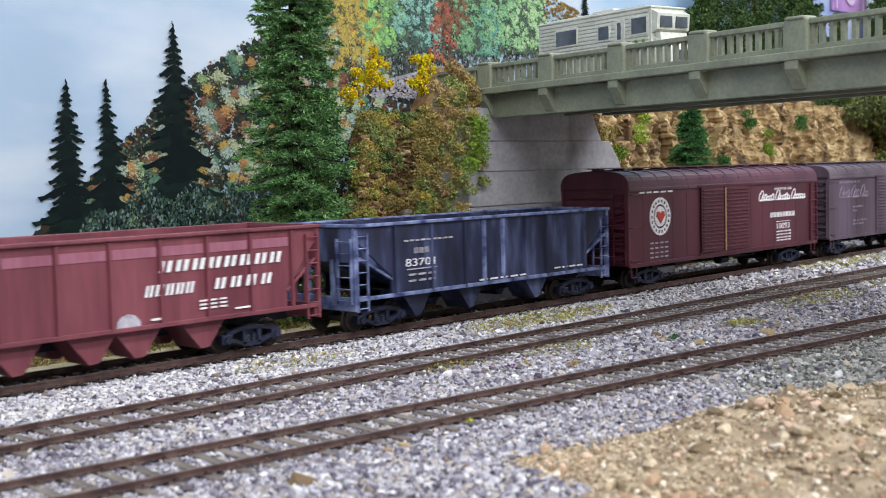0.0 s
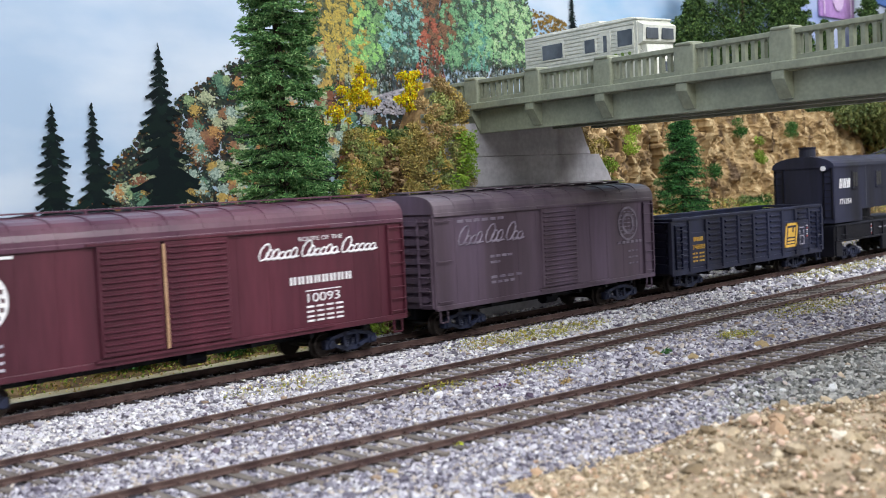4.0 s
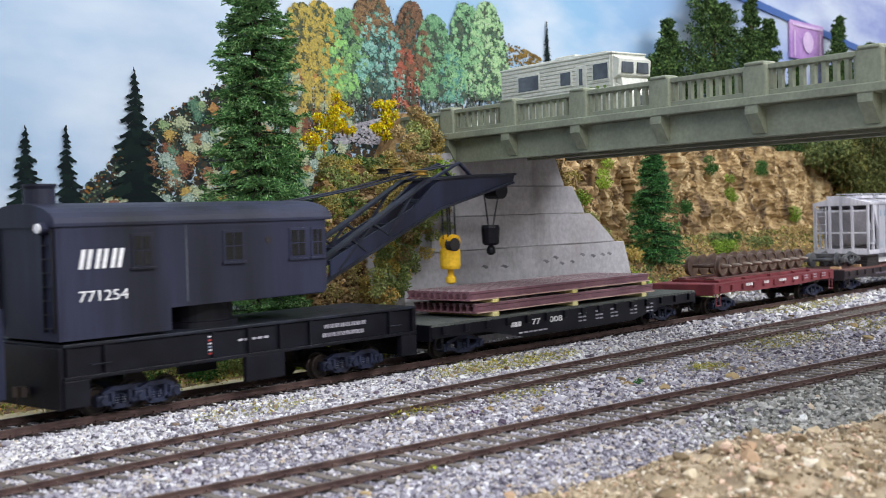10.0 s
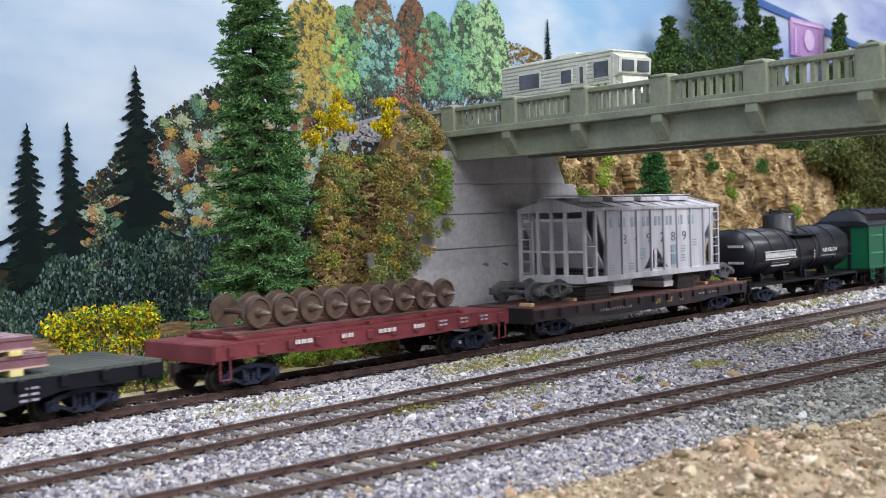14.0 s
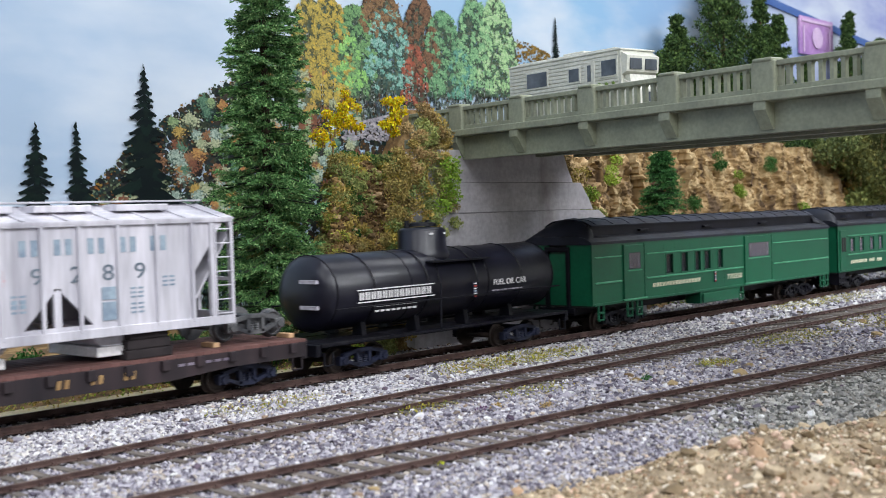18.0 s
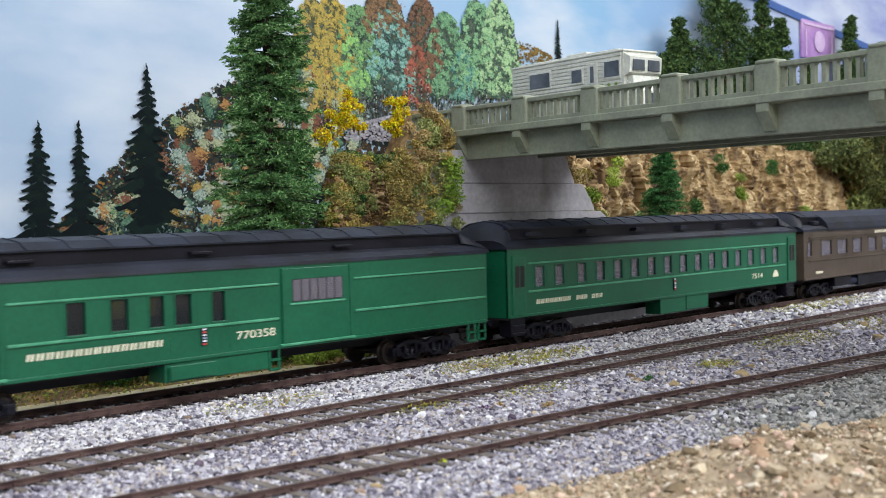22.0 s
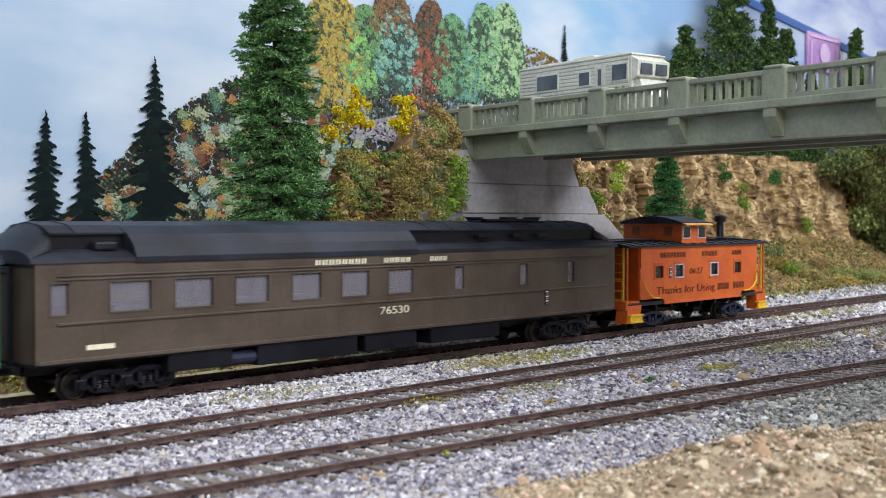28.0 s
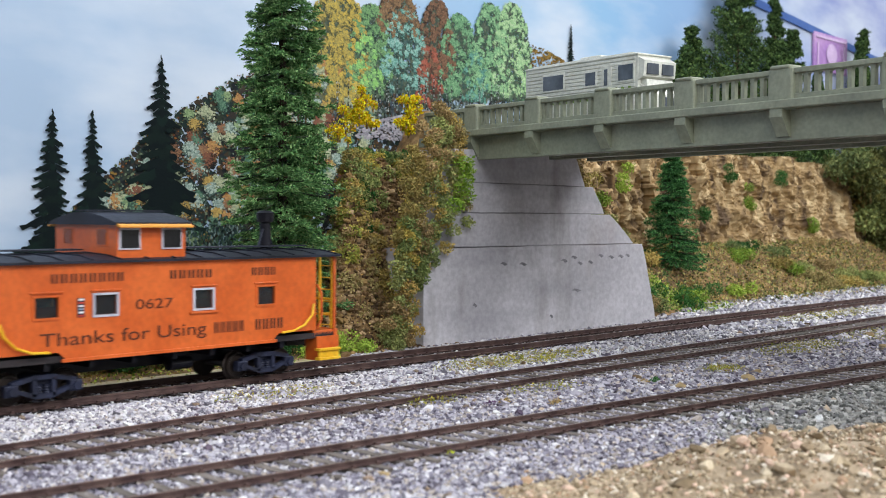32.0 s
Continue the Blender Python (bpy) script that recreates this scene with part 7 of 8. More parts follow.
def covered_hopper():
    c = load("covered_hopper", 1396, "weathered pale grey covered hopper body riding on the flat car", "railway car")
    z0, z1 = 27.0, 61.0
    for s in (-1, 1):
        y = s * 16.6
        a, b = min(y, y - s), max(y, y - s)
        # side with the triangular opening between the bays
        for out in ([(-38.5, z0), (-6.5, z0 + 2.5), (3.8, z0 + 14.5), (3.8, z1), (-38.5, z1)], [(49, z0), (49, z1), (3.8, z1), (3.8, z0 + 14.5), (14.6, z0 + 2.5)], [(-38.5, z0), (49, z0), (14.6, z0 + 2.5), (-6.5, z0 + 2.5)],
                    [(2.7, z0 + 2.5), (4.9, z0 + 2.5), (4.9, z0 + 14.5), (2.7, z0 + 14.5)]):
            part("side_panel", prism(B(), out, "y", a, b), M["chalkgrey"], c)
        for x in (-38, -25.5, -13, -0.8, 10.6, 23, 36, 48.6):
            part("rib", box(B(), x - 0.55, x + 0.55, min(y, y + s * 0.9), max(y, y + s * 0.9), z0, z1, 0.15), M["chalkgrey"], c)
        part("top_rail", box(B(), -55, 64, y - 0.9, y + 0.9, z1 - 0.6, z1 + 1.2, 0.2), M["chalkgrey"], c)
        part("side_sill", box(B(), -55, 64, y - 0.8, y + 0.8, z0 - 1.8, z0 + 1.2, 0.2), M["chalkgrey"], c)
        for x in (-54.6, -46.6, 56, 63.4):
            part("end_post", box(B(), x - 0.7, x + 0.7, y - 0.7, y + 0.7, z0, z1, 0.15), M["chalkgrey"], c)
        part("gusset", prism(B(), [(-38.5, z1), (-45.8, z1), (-38.5, z1 - 18)], "y", a, b), M["chalkgrey"], c)
        part("gusset", prism(B(), [(49, z1), (61, z1), (49, z1 - 18)], "y", a, b), M["chalkgrey"], c)
        ladder(c, 57, 63, z0 + 2, z1 - 3, 7, "chalkgrey", y, out=0.9)
        ladder(c, -53.8, -47.4, z0 + 6, z0 + 16, 2, "chalkgrey", y, name="grab_iron", out=0.6)
    for s, x, xin in ((-1, -54.5, -38.5), (1, 63.5, 49)):
        part("slope_sheet", prism(B(), [(x, z1 - 4), (xin, z0 + 6), (xin, z0 + 4.6), (x, z1 - 5.4)], "y", -15.6, 15.6), M["chalkgrey"], c)
        for y in (-7, 0, 7):
            part("end_post", box(B(), x - 0.6, x + 0.6, y - 0.8, y + 0.8, z0, z1), M["chalkgrey"], c)
        part("end_beam", box(B(), x - 0.8, x + 0.8, -16.6, 16.6, z0 - 2, z0 + 2.2, 0.2), M["chalkgrey"], c)
        part("end_top", box(B(), x - 0.8, x + 0.8, -16.6, 16.6, z1 - 1, z1 + 1, 0.2), M["chalkgrey"], c)
        part("end_rail", box(B(), x - 0.5, x + 0.5, -16.2, 16.2, z0 + 13, z0 + 14.2), M["chalkgrey"], c)
        end_ladder(c, x + s * 0.7, 9, 15, z0 + 3, z1 - 3, 6, "chalkgrey")
    rp = [(-17.6, z1 + 1.0), (0, z1 + 6.2), (17.6, z1 + 1.0), (17.6, z1 + 0.2), (-17.6, z1 + 0.2)]
    rf = part("roof", prism(B(), rp, "x", -55.4, 64.2), M["chalkgrey"], c)
    for x in range(-45, 62, 13):
        part("roof_rib", prism(B(), [(p, q + 0.5) for p, q in rp[:3]] + [(16, z1 + 0.6), (-16, z1 + 0.6)], "x", x - 0.4, x + 0.4), M["chalkgrey"], rf)
    for x in (-40, -14, 10, 36):
        for y, t in ((-7.6, 1), (7.6, -1)):
            h = part("roof_hatch", box(B(), x - 9, x + 9, y - 3.6, y + 3.6, z1 + 4.0, z1 + 6.2, 0.3), M["chalkgrey"], rf)
    part("running_board", box(B(), -55, 64, -2.4, 2.4, z1 + 7.0, z1 + 7.6, 0.1), M["chalkgrey"], c)
    for x in (-18, 26):
        part("discharge_chute", prism(B(), [(x - 14, z0 + 2), (x + 14, z0 + 2), (x + 6, 21.6), (x - 6, 21.6)], "y", -12, 12), M["chalkgrey"], c)
        part("outlet_gate", box(B(), x - 8, x + 8, -12.6, 12.6, 18.2, 21.4, 0.3), M["white"], c)
    bars(c, -38.2, 44.5, 54.2, 5.6, 8, "blueprint", y=-16.6, fill=0.52)
    for k, (ch, x) in enumerate(zip("349289", (-23, -13, -2, 9.8, 20, 30.5))):
        words(c, ch, x - 2.0, x + 1.6, 45.6, 5.0, "pinkwash" if k == 1 else "numberblue", y=-16.6)
    part("data_panel", box(B(), 17.5, 22, -16.9, -16.4, 30.4, 36.2), M["blueprint"], c)
    part("data_panel", box(B(), 17.5, 22, -16.9, -16.4, 37.0, 41.0), M["blueprint"], c)
    for x, z in ((-36, 33), (-20, 33), (-10, 40), (-10, 38), (27, 40), (27, 35), (38, 43)):
        for k in range(3):
            bars(c, x, x + 5, z - k * 1.4, 0.7, 2, "blueprint", y=-16.6)


def tank():
    c = place_car("tank_car", 1564, "satin black tank car with a dome and white lettering")
    ends = [(-62, 0.5), (-61.6, 6), (-60.4, 11), (-58.4, 14.4), (-57, 15.1), (66, 15.1), (67.4, 14.4), (69.4, 11), (70.6, 6), (71, 0.5)]
    UNIT[1] = 1.0
    part("tank_shell", turned(B(), ends, (0, 0, 31), "x", 48), M["tankblack"], c, smooth=True)
    for x in (-57, -20, 24, 66):
        part("tank_seam", turned(B(), [(x - 0.4, 15.15), (x - 0.3, 15.3), (x + 0.3, 15.3), (x + 0.4, 15.15)], (0, 0, 31), "x", 48), M["black"], c)
    d = part("dome", turned(B(), [(40, 11.4), (44.5, 10.4), (46, 9.5), (53.6, 9.3), (55.0, 8.2), (55.4, 0.5)], (2.2, 0, 0), "z", 36), M["tankblack"], c, smooth=True)
    part("dome_lid", turned(B(), [(55.6, 5.6), (57.0, 5.4), (57.4, 4)], (2.2, 0, 0), "z", 20), M["black"], d)
    for x in (-4, 8):
        part("safety_valve", turned(B(), [(55, 1.2), (58.2, 1.0)], (x, 2, 0), "z", 10), M["black"], d)
    UNIT[1] = WIDE
    bars(c, -3, 7, 52.5, 0.9, 3, "white", y=-8.2)
    part("frame", box(B(), -68.5, 72, -5, 5, 9.6, 13.4, 0.3), M["black"], c)
    for s in (-1, 1):
        part("running_board", box(B(), -55, 58, min(s * 13.4, s * 17.2), max(s * 13.4, s * 17.2), 12.2, 13.0, 0.1), M["black"], c)
        part("handrail", wire(B(), [(-60, s * 16.0, 25.5), (-20, s * 16.3, 25.5), (24, s * 16.3, 25.5), (68, s * 16.0, 25.5)], 0.35, 6), M["black"], c)
        for x in (-50, 54):
            part("end_platform", box(B(), min(x - 18, x + 18), max(x - 18, x + 18), min(s * 6, s * 17), max(s * 6, s * 17), 12, 13.4, 0.2), M["black"], c)
        for x in (-40, -12, 16, 44):
            part("tank_saddle", prism(B(), [(s * 4, 12.4), (s * 9.5, 12.4), (s * 8.6, 19), (s * 5, 17.6)], "x", x - 1.2, x + 1.2), M["black"], c)
            part("tank_band", wire(B(), [(x, s * 15.25 * math.cos(math.radians(a)), 31 + 15.25 * math.sin(math.radians(a))) for a in range(-60, 91, 15)], 0.3, 5), M["black"], c)
        part("ladder", wire(B(), [(-8, s * 17, 13), (-6, s * 15.6, 32), (-4, s * 11, 42)], 0.35, 5), M["black"], c)
        part("dome_walk", box(B(), -9, 25, min(s * 11.0, s * 14.4), max(s * 11.0, s * 14.4), 40.4, 41.2, 0.1), M["black"], c)
    for s, x in ((-1, -69), (1, 72)):
        part("end_sill", box(B(), x - 1, x + 1, -16.6, 16.6, 8.6, 13.2, 0.3), M["black"], c)
        coupler(c, x)
    stirrups(c, (-65, 68), "black", 5, 10)
    truck(c, -44)
    truck(c, 46)
    yy = -15.35
    bars(c, -48, -10.5, 29.6, 3.4, 13, "white", y=yy, fill=0.8)
    bars(c, -49, -9.5, 32.0, 0.5, 1, "white", y=yy, fill=1)
    bars(c, -49, -9.5, 27.2, 0.5, 1, "white", y=yy, fill=1)
    for z in (25.2, 23.2):
        bars(c, -40, -18, z, 0.9, 8, "white", y=yy + 0.7)
    words(c, "FUEL OIL CAR", 25.5, 46, 30, 2.6, "white", y=yy)
    bars(c, 25, 45, 26.4, 0.6, 8, "dimwhite", y=yy + 0.4)
    plate(c, 14, 27.6, 2.2, 6.5, yy)
    for z in (36, 26):
        bm = B()
        part("end_lettering", box(bm, -62.4, -61.0, -9, -1, z - 0.7, z + 0.7), M["dimwhite"], c)


# passenger cars
def window_side(c, s, half, sill, eave, zb, zt, spans, paint, glass="glass"):
    """A side wall with real openings, a frame and a pane in each."""
    y = s * 17.2
    a, b = min(y, y - s * 0.9), max(y, y - s * 0.9)
    part("lower_wall", box(B(), -half, half, a, b, sill, zb), M[paint], c)
    part("upper_wall", box(B(), -half, half, a, b, zt, eave), M[paint], c)
    cuts = [-half] + [v for p in sorted(spans) for v in p] + [half]
    for p, q in zip(cuts[::2], cuts[1::2]):
        part("wall_pier", box(B(), p, q, a, b, zb, zt), M[paint], c)
    for p, q in spans:
        bm = B()
        box(bm, p - 0.5, q + 0.5, y - 0.25, y + 0.25, zb - 0.7, zb, 0.1)
        box(bm, p - 0.3, q + 0.3, y - 0.2, y + 0.2, zt, zt + 0.5, 0.1)
        for x in (p - 0.25, q + 0.25):
            box(bm, x - 0.25, x + 0.25, y - 0.2, y + 0.2, zb, zt)
        w = part("window_frame", bm, M[paint], c)
        part("pane", box(B(), p, q, y - s * 0.75 - 0.1, y - s * 0.75 + 0.1, zb, zt), M[glass], w)


def clerestory(c, half, eave, x0, x1, mat, caps=(True, True)):
    low = [(-17.7, eave), (-17.5, eave + 1.2), (-14.5, eave + 3.2), (-11.4, eave + 4.0), (11.4, eave + 4.0), (14.5, eave + 3.2), (17.5, eave + 1.2), (17.7, eave)]
    part("lower_roof", prism(B(), low, "x", x0, x1), M[mat], c)
    part("clerestory_wall", box(B(), x0 + (8 if caps[0] else 0), x1 - (8 if caps[1] else 0), -11.0, 11.0, eave + 3.6, eave + 9.2), M["black"], c)
    top = [(-12.0, eave + 8.6), (-12.0, eave + 9.2), (-8, eave + 11.6), (0, eave + 12.8), (8, eave + 11.6), (12.0, eave + 9.2), (12.0, eave + 8.6)]
    up = part("upper_roof", prism(B(), top, "x", x0 + (9 if caps[0] else 0), x1 - (9 if caps[1] else 0)), M[mat], c)
    n = int((x1 - x0) / 13)
    for k in range(1, n):
        x = x0 + k * (x1 - x0) / n
        if x0 + 10 < x < x1 - 10:
            part("roof_strip", prism(B(), [(p, q + 0.3) for p, q in top[1:-1]] + [(11, eave + 9), (-11, eave + 9)], "x", x - 0.3, x + 0.3), M[mat], up)
    for on, xe, d in ((caps[0], x0, 1), (caps[1], x1, -1)):
        if not on:
            continue
        bm = B()
        rows = 7
        rings = []
        for k in range(rows):
            f = k / (rows - 1)
            x = xe + d * 9.5 * math.sin(f * math.pi / 2)
            h = 4.2 + 8.4 * (1 - (1 - f) ** 2.0)
            w = 17.2 - 5.2 * f
            rings.append([bm.verts.new((x, w * math.cos(a), eave + h * (0.35 + 0.65 * math.sin(a)) if 0 < a < math.pi else eave + h * 0.35)) for a in [math.pi * j / 10 for j in range(11)]])
        for r, q in zip(rings, rings[1:]):
            for j in range(10):
                bm.faces.new((r[j], r[j + 1], q[j + 1], q[j]))
        part("roof_end_cap", bm, M[mat], c, smooth=True)


def coach_common(c, half, sill, eave, paint, tx, axles=3):
    part("floor", box(B(), -half + 0.5, half - 0.5, -16.2, 16.2, sill - 1.0, sill + 2.0), M["inside"], c)
    part("ceiling_panel", box(B(), -half + 0.5, half - 0.5, -16.2, 16.2, eave - 0.8, eave - 0.1), M["inside"], c)
    for s in (-1, 1):
        part("side_skirt", box(B(), -half + 1, half - 1, s * 17.25 - 0.3, s * 17.25 + 0.3, sill - 0.2, sill + 1.0, 0.15), M[paint], c)
        x = s * (half - 0.5)
        bm = B()
        for y0, y1 in ((-17, -4.5), (4.5, 17)):
            box(bm, x - 0.5, x + 0.5, y0, y1, sill, eave)
        part("end_wall", bm, M[paint], c)
        part("diaphragm", box(B(), min(x, x + s * 1.8), max(x, x + s * 1.8), -6.3, 6.3, eave - 3.4, eave - 1, 0.4), M["black"], c)
        for y in (-5.4, 5.4):
            part("buffer_post", box(B(), min(x, x + s * 1.6), max(x, x + s * 1.6), y - 0.9, y + 0.9, sill - 2, eave - 1, 0.3), M["black"], c)
        part("buffer_plate", box(B(), min(x, x + s * 2.4), max(x, x + s * 2.4), -9, 9, sill - 3.5, sill - 1.2, 0.3), M["black"], c)
        part("end_door", box(B(), x - 0.3, x + 0.3, -4.5, 4.5, sill, eave - 3), M[paint], c)
        coupler(c, s * (half + 0.5))
        truck(c, s * tx, 30 if axles == 3 else 26, axles, "black")
    part("centre_sill", box(B(), -half + 4, half - 4, -5, 5, 8.2, sill - 1), M["black"], c)


def rivets(c, xs, zs, mat, y=-17.25):
    bm = B()
    for x in xs:
        for z in zs:
            box(bm, x - 0.16, x + 0.16, y - 0.1, y + 0.1, z - 0.16, z + 0.16)
    tagged(part("rivet_pattern", bm, M[mat], c), kind="stuff")


def passenger():
    # combine with baggage doors
    c = place_car("passenger_car", 1775.5, "glossy green baggage-mail passenger car with black roof", category="railway car")
    half, sill, eave = 121.0, 13.6, 43.4
    wins = [(-60, -54), (-46, -40.2), (-33, -28), (-24, -18.2), (-10.4, -5.6)]
    doors = [(-96, -80), (18, 47)]
    for s in (-1, 1):
        window_side(c, s, half, sill, eave, 25.8, 35.9, wins, "green", "darkglass")
        y = s * 17.4
        for a, b in doors:
            d = part("baggage_door", box(B(), a, b, y - 0.35, y + 0.35, sill + 1.4, eave - 1.2, 0.2), M["green"], c)
            n = 3 if b - a < 20 else 6
            p, q = a + 3.4, b - 3.2
            for k in range(n):
                u = p + k * (q - p) / n
                part("door_pane", box(B(), u + 0.3, u + (q - p) / n - 0.3, y + s * 0.3 - 0.15, y + s * 0.3 + 0.15, 30.2, 38), M["glass"], d)
            part("door_window_back", box(B(), p, q, y - 0.05, y + s * 0.4 if s > 0 else y + 0.05, 30, 38.2) if s > 0 else box(B(), p, q, y - 0.4, y + 0.05, 30, 38.2), M["inside"], d)
            part("door_sill", box(B(), a - 2, b + 2, y - 0.9, y + 0.9, sill + 0.6, sill + 1.5, 0.2), M["greenedge"], d)
            part("door_ledge", box(B(), a + 2.2, b - 2.2, y - 0.75, y + 0.75, 28.8, 29.5, 0.15), M["greenedge"], d)
            for x in (a - 0.5, b + 0.5):
                part("door_post", box(B(), x - 0.4, x + 0.4, y - 0.5, y + 0.5, sill + 1, eave - 1, 0.1), M["green"], d)
        for p, q in ((-119, -98), (-77.5, 15.5), (49.5, 119.5)):
            part("belt_rail", box(B(), p, q, y - 0.35, y + 0.35, 24.0, 24.9, 0.15), M["greenedge"], c)
            part("upper_belt", box(B(), p, q, y - 0.3, y + 0.3, 36.6, 37.3, 0.15), M["greenedge"], c)
        part("battery_box", box(B(), -28, 11.5, min(s * 9, s * 16.9), max(s * 9, s * 16.9), 6.8, 13.4, 0.3), M["green"], c)
        part("battery_lid", box(B(), -27, -10, y - 0.7, y - 0.2, 7.6, 12.4, 0.2) if s < 0 else box(B(), -27, -10, y + 0.2 - 0.9, y + 0.1, 7.6, 12.4, 0.2), M["green"], c)
        for x in (-114, -91, -83, 14, 112, 118):
            part("step", wire(B(), [(x - 2, s * 16.6, 13.4), (x - 2, s * 16.6, 6.2), (x + 2, s * 16.6, 6.2), (x + 2, s * 16.6, 13.4)], 0.55, 5), M["green"], c)
            part("step_tread", box(B(), x - 2, x + 2, s * 16.6 - 0.8, s * 16.6 + 0.8, 9.4, 10.2), M["green"], c)
    clerestory(c, half, eave, -122, 122, "gun")
    coach_common(c, half, sill, eave, "green", 90)
    bars(c, -72, -28, 20.4, 2.4, 15, "cream", y=-17.2, slant=0.2, fill=0.7)
    words(c, "770358", -1.4, 14.2, 20.0, 2.8, "cream", y=-17.2)
    plate(c, -14, 21, 1.9, 6)
    for k, x in enumerate((-70, -10, 50)):
        part("roof_vent", box(B(), x - 4, x + 4, -12.6, -10.8, eave + 5.2, eave + 6.4, 0.3), M["black"], c)
    rivets(c, (-78, -62, -52, -48, -38, -26, -16, -12, -4, 16.5, 48.5), [sill + 3 + 1.6 * k for k in range(16)], "green")

    c = place_car("passenger_car", 2038, "glossy green coach with a row of windows and black roof")
    half = 128.5
    wins = [(x, x + 6.1) for x in (-110.6, -96.8, -80.7, -66.6, -52.7, -39, -24.8, -10.6, 3.6, 17.5, 31.2, 44.8, 58.3, 72.2, 86.2, 100.3)]
    for s in (-1, 1):
        window_side(c, s, half, sill, eave + 0.8, 26.6, 35.8, wins, "green")
        y = s * 17.4
        part("belt_rail", box(B(), -115.5, 115, y - 0.35, y + 0.35, 24.2, 25.1, 0.15), M["greenedge"], c)
        part("upper_belt", box(B(), -115.5, 115, y - 0.3, y + 0.3, 37.0, 37.8, 0.15), M["greenedge"], c)
        for x0, x1 in ((-126, -117.5), (117.5, 126)):
            d = part("vestibule_door", box(B(), x0, x1, y - 0.4, y + 0.25, sill + 1, eave - 2, 0.2), M["green"], c)
            part("door_window", box(B(), x0 + 1.6, x0 + 4, y - 0.55, y + 0.55, 27, 36.5), M["inside"], d)
            part("door_window", box(B(), x0 + 4.9, x1 - 1.2, y - 0.55, y + 0.55, 27, 36.5), M["inside"], d)
            st = part("vestibule_step", prism(B(), [(x0 - 0.5, 13.4), (x1 + 0.5, 13.4), (x1, 5.2), (x0, 5.2)], "y", min(s * 11, s * 16.6), max(s * 11, s * 16.6)), M["black"], c)
            for z in (6, 9.4):
                part("tread", box(B(), x0, x1, s * 16.6 - 0.8, s * 16.6 + 0.8, z, z + 0.6), M["gun"], st)
        part("battery_box", box(B(), -14.2, 9, min(s * 9, s * 16.9), max(s * 9, s * 16.9), 5.4, 13.4, 0.3), M["green"], c)
        part("battery_box", box(B(), 9.6, 30.7, min(s * 9, s * 16.9), max(s * 9, s * 16.9), 5.8, 13.4, 0.3), M["green"], c)
    clerestory(c, half, eave + 0.8, -129.5, 129.5, "gun")
    coach_common(c, half, sill, eave + 0.8, "green", 96)
    for k in range(15):
        x = -104 + k * 14
        for y in (-10, 10):
            part("seat", box(B(), x - 2.4, x + 2.4, y - 5, y + 5, sill + 2, 27.5, 0.6), M["seat"], c)
    for x in (-105, -66, -26, 14, 54, 92):
        part("roof_vent", prism(B(), [(x - 4, eave + 6.2), (x + 4, eave + 6.2), (x + 3, eave + 8), (x - 3, eave + 8)], "y", -14.2, -10.8), M["gun"], c)
    bars(c, -110, -85.5, 19.6, 2.4, 8, "cream", y=-17.2, slant=0.15)
    bars(c, -82, -73.6, 19.5, 2.4, 3, "cream", y=-17.2, slant=0.15)
    bars(c, -70.5, -62, 19.3, 2.4, 3, "cream", y=-17.2, slant=0.15)
    words(c, "7514", 76, 88, 19.8, 3.0, "cream", y=-17.2)
    part("emblem", prism(B(), [(100, 18), (106, 18), (106, 19.4), (104, 22), (102, 22), (100, 19.4)], "y", -17.5, -17.1), M["cream"], c)
    plate(c, -2, 20.5, 2.2, 6.5)
    rivets(c, [x - 1.6 for x, q in wins] + [q + 1.6 for x, q in wins], [26 + 1.5 * k for k in range(7)], "green")

    # brown business car: smooth turtle roof, clerestory at one end
    c = place_car("passenger_car", 2316, "olive-brown office car with a dark rounded roof and wide windows")
    half = 139.5
    wins = [(-134.8, -129.6), (-116.4, -102.7), (-94.3, -80.5), (-71.6, -58.6), (-48.4, -36), (-26.2, -13.6), (-3.7, 8.8), (32, 37), (71.6, 76.2), (104, 108.5)]
    for s in (-1, 1):
        window_side(c, s, half, sill - 0.3, eave + 0.6, 28.2, 37.6, wins, "brown")
        y = s * 17.4
        part("belt_rail", box(B(), -133, 133, y - 0.35, y + 0.35, 24.8, 25.6, 0.15), M["brown"], c)
        for z in (38.6, 39.8):
            part("upper_belt", box(B(), -133, 133, y - 0.25, y + 0.25, z, z + 0.5, 0.1), M["brown"], c)
        for x0, x1, z0 in ((-96, -72, 6.5), (-62, -18, 5.4), (-14, 12, 5.8), (20, 60, 6.2)):
            part("equipment_box", box(B(), x0, x1, min(s * 7, s * 16.2), max(s * 7, s * 16.2), z0, 12.6, 0.4), M["black"], c)
        part("air_tank", turned(B(), [(-8, 0.8), (-7.2, 2.6), (7.2, 2.6), (8, 0.8)], (-66, s * 13, 8.6), "x", 14), M["truck"], c)
    e = eave + 0.6
    arch = [(-17.8, e - 0.4), (-17.8, e + 1.4), (-16.6, e + 5), (-13.6, e + 8.6), (-8.6, e + 11.4), (0, e + 12.8), (8.6, e + 11.4), (13.6, e + 8.6), (16.6, e + 5), (17.8, e + 1.4), (17.8, e - 0.4)]
    part("turtle_roof", prism(B(), arch, "x", -108, 11), M["gun"], c)
    part("turtle_roof_shoulder", prism(B(), [(p * 0.5, q) for p, q in arch], "x", -126, -107.9), M["gun"], c)
    clerestory(c, half, e, 11, 141, "gun", (False, True))
    clerestory(c, half, e, -141, -107, "gun", (True, False))
    part("roof_fan", box(B(), -119, -112, -14.6, -11, e + 3.4, e + 6.4, 0.8), M["gun"], c)
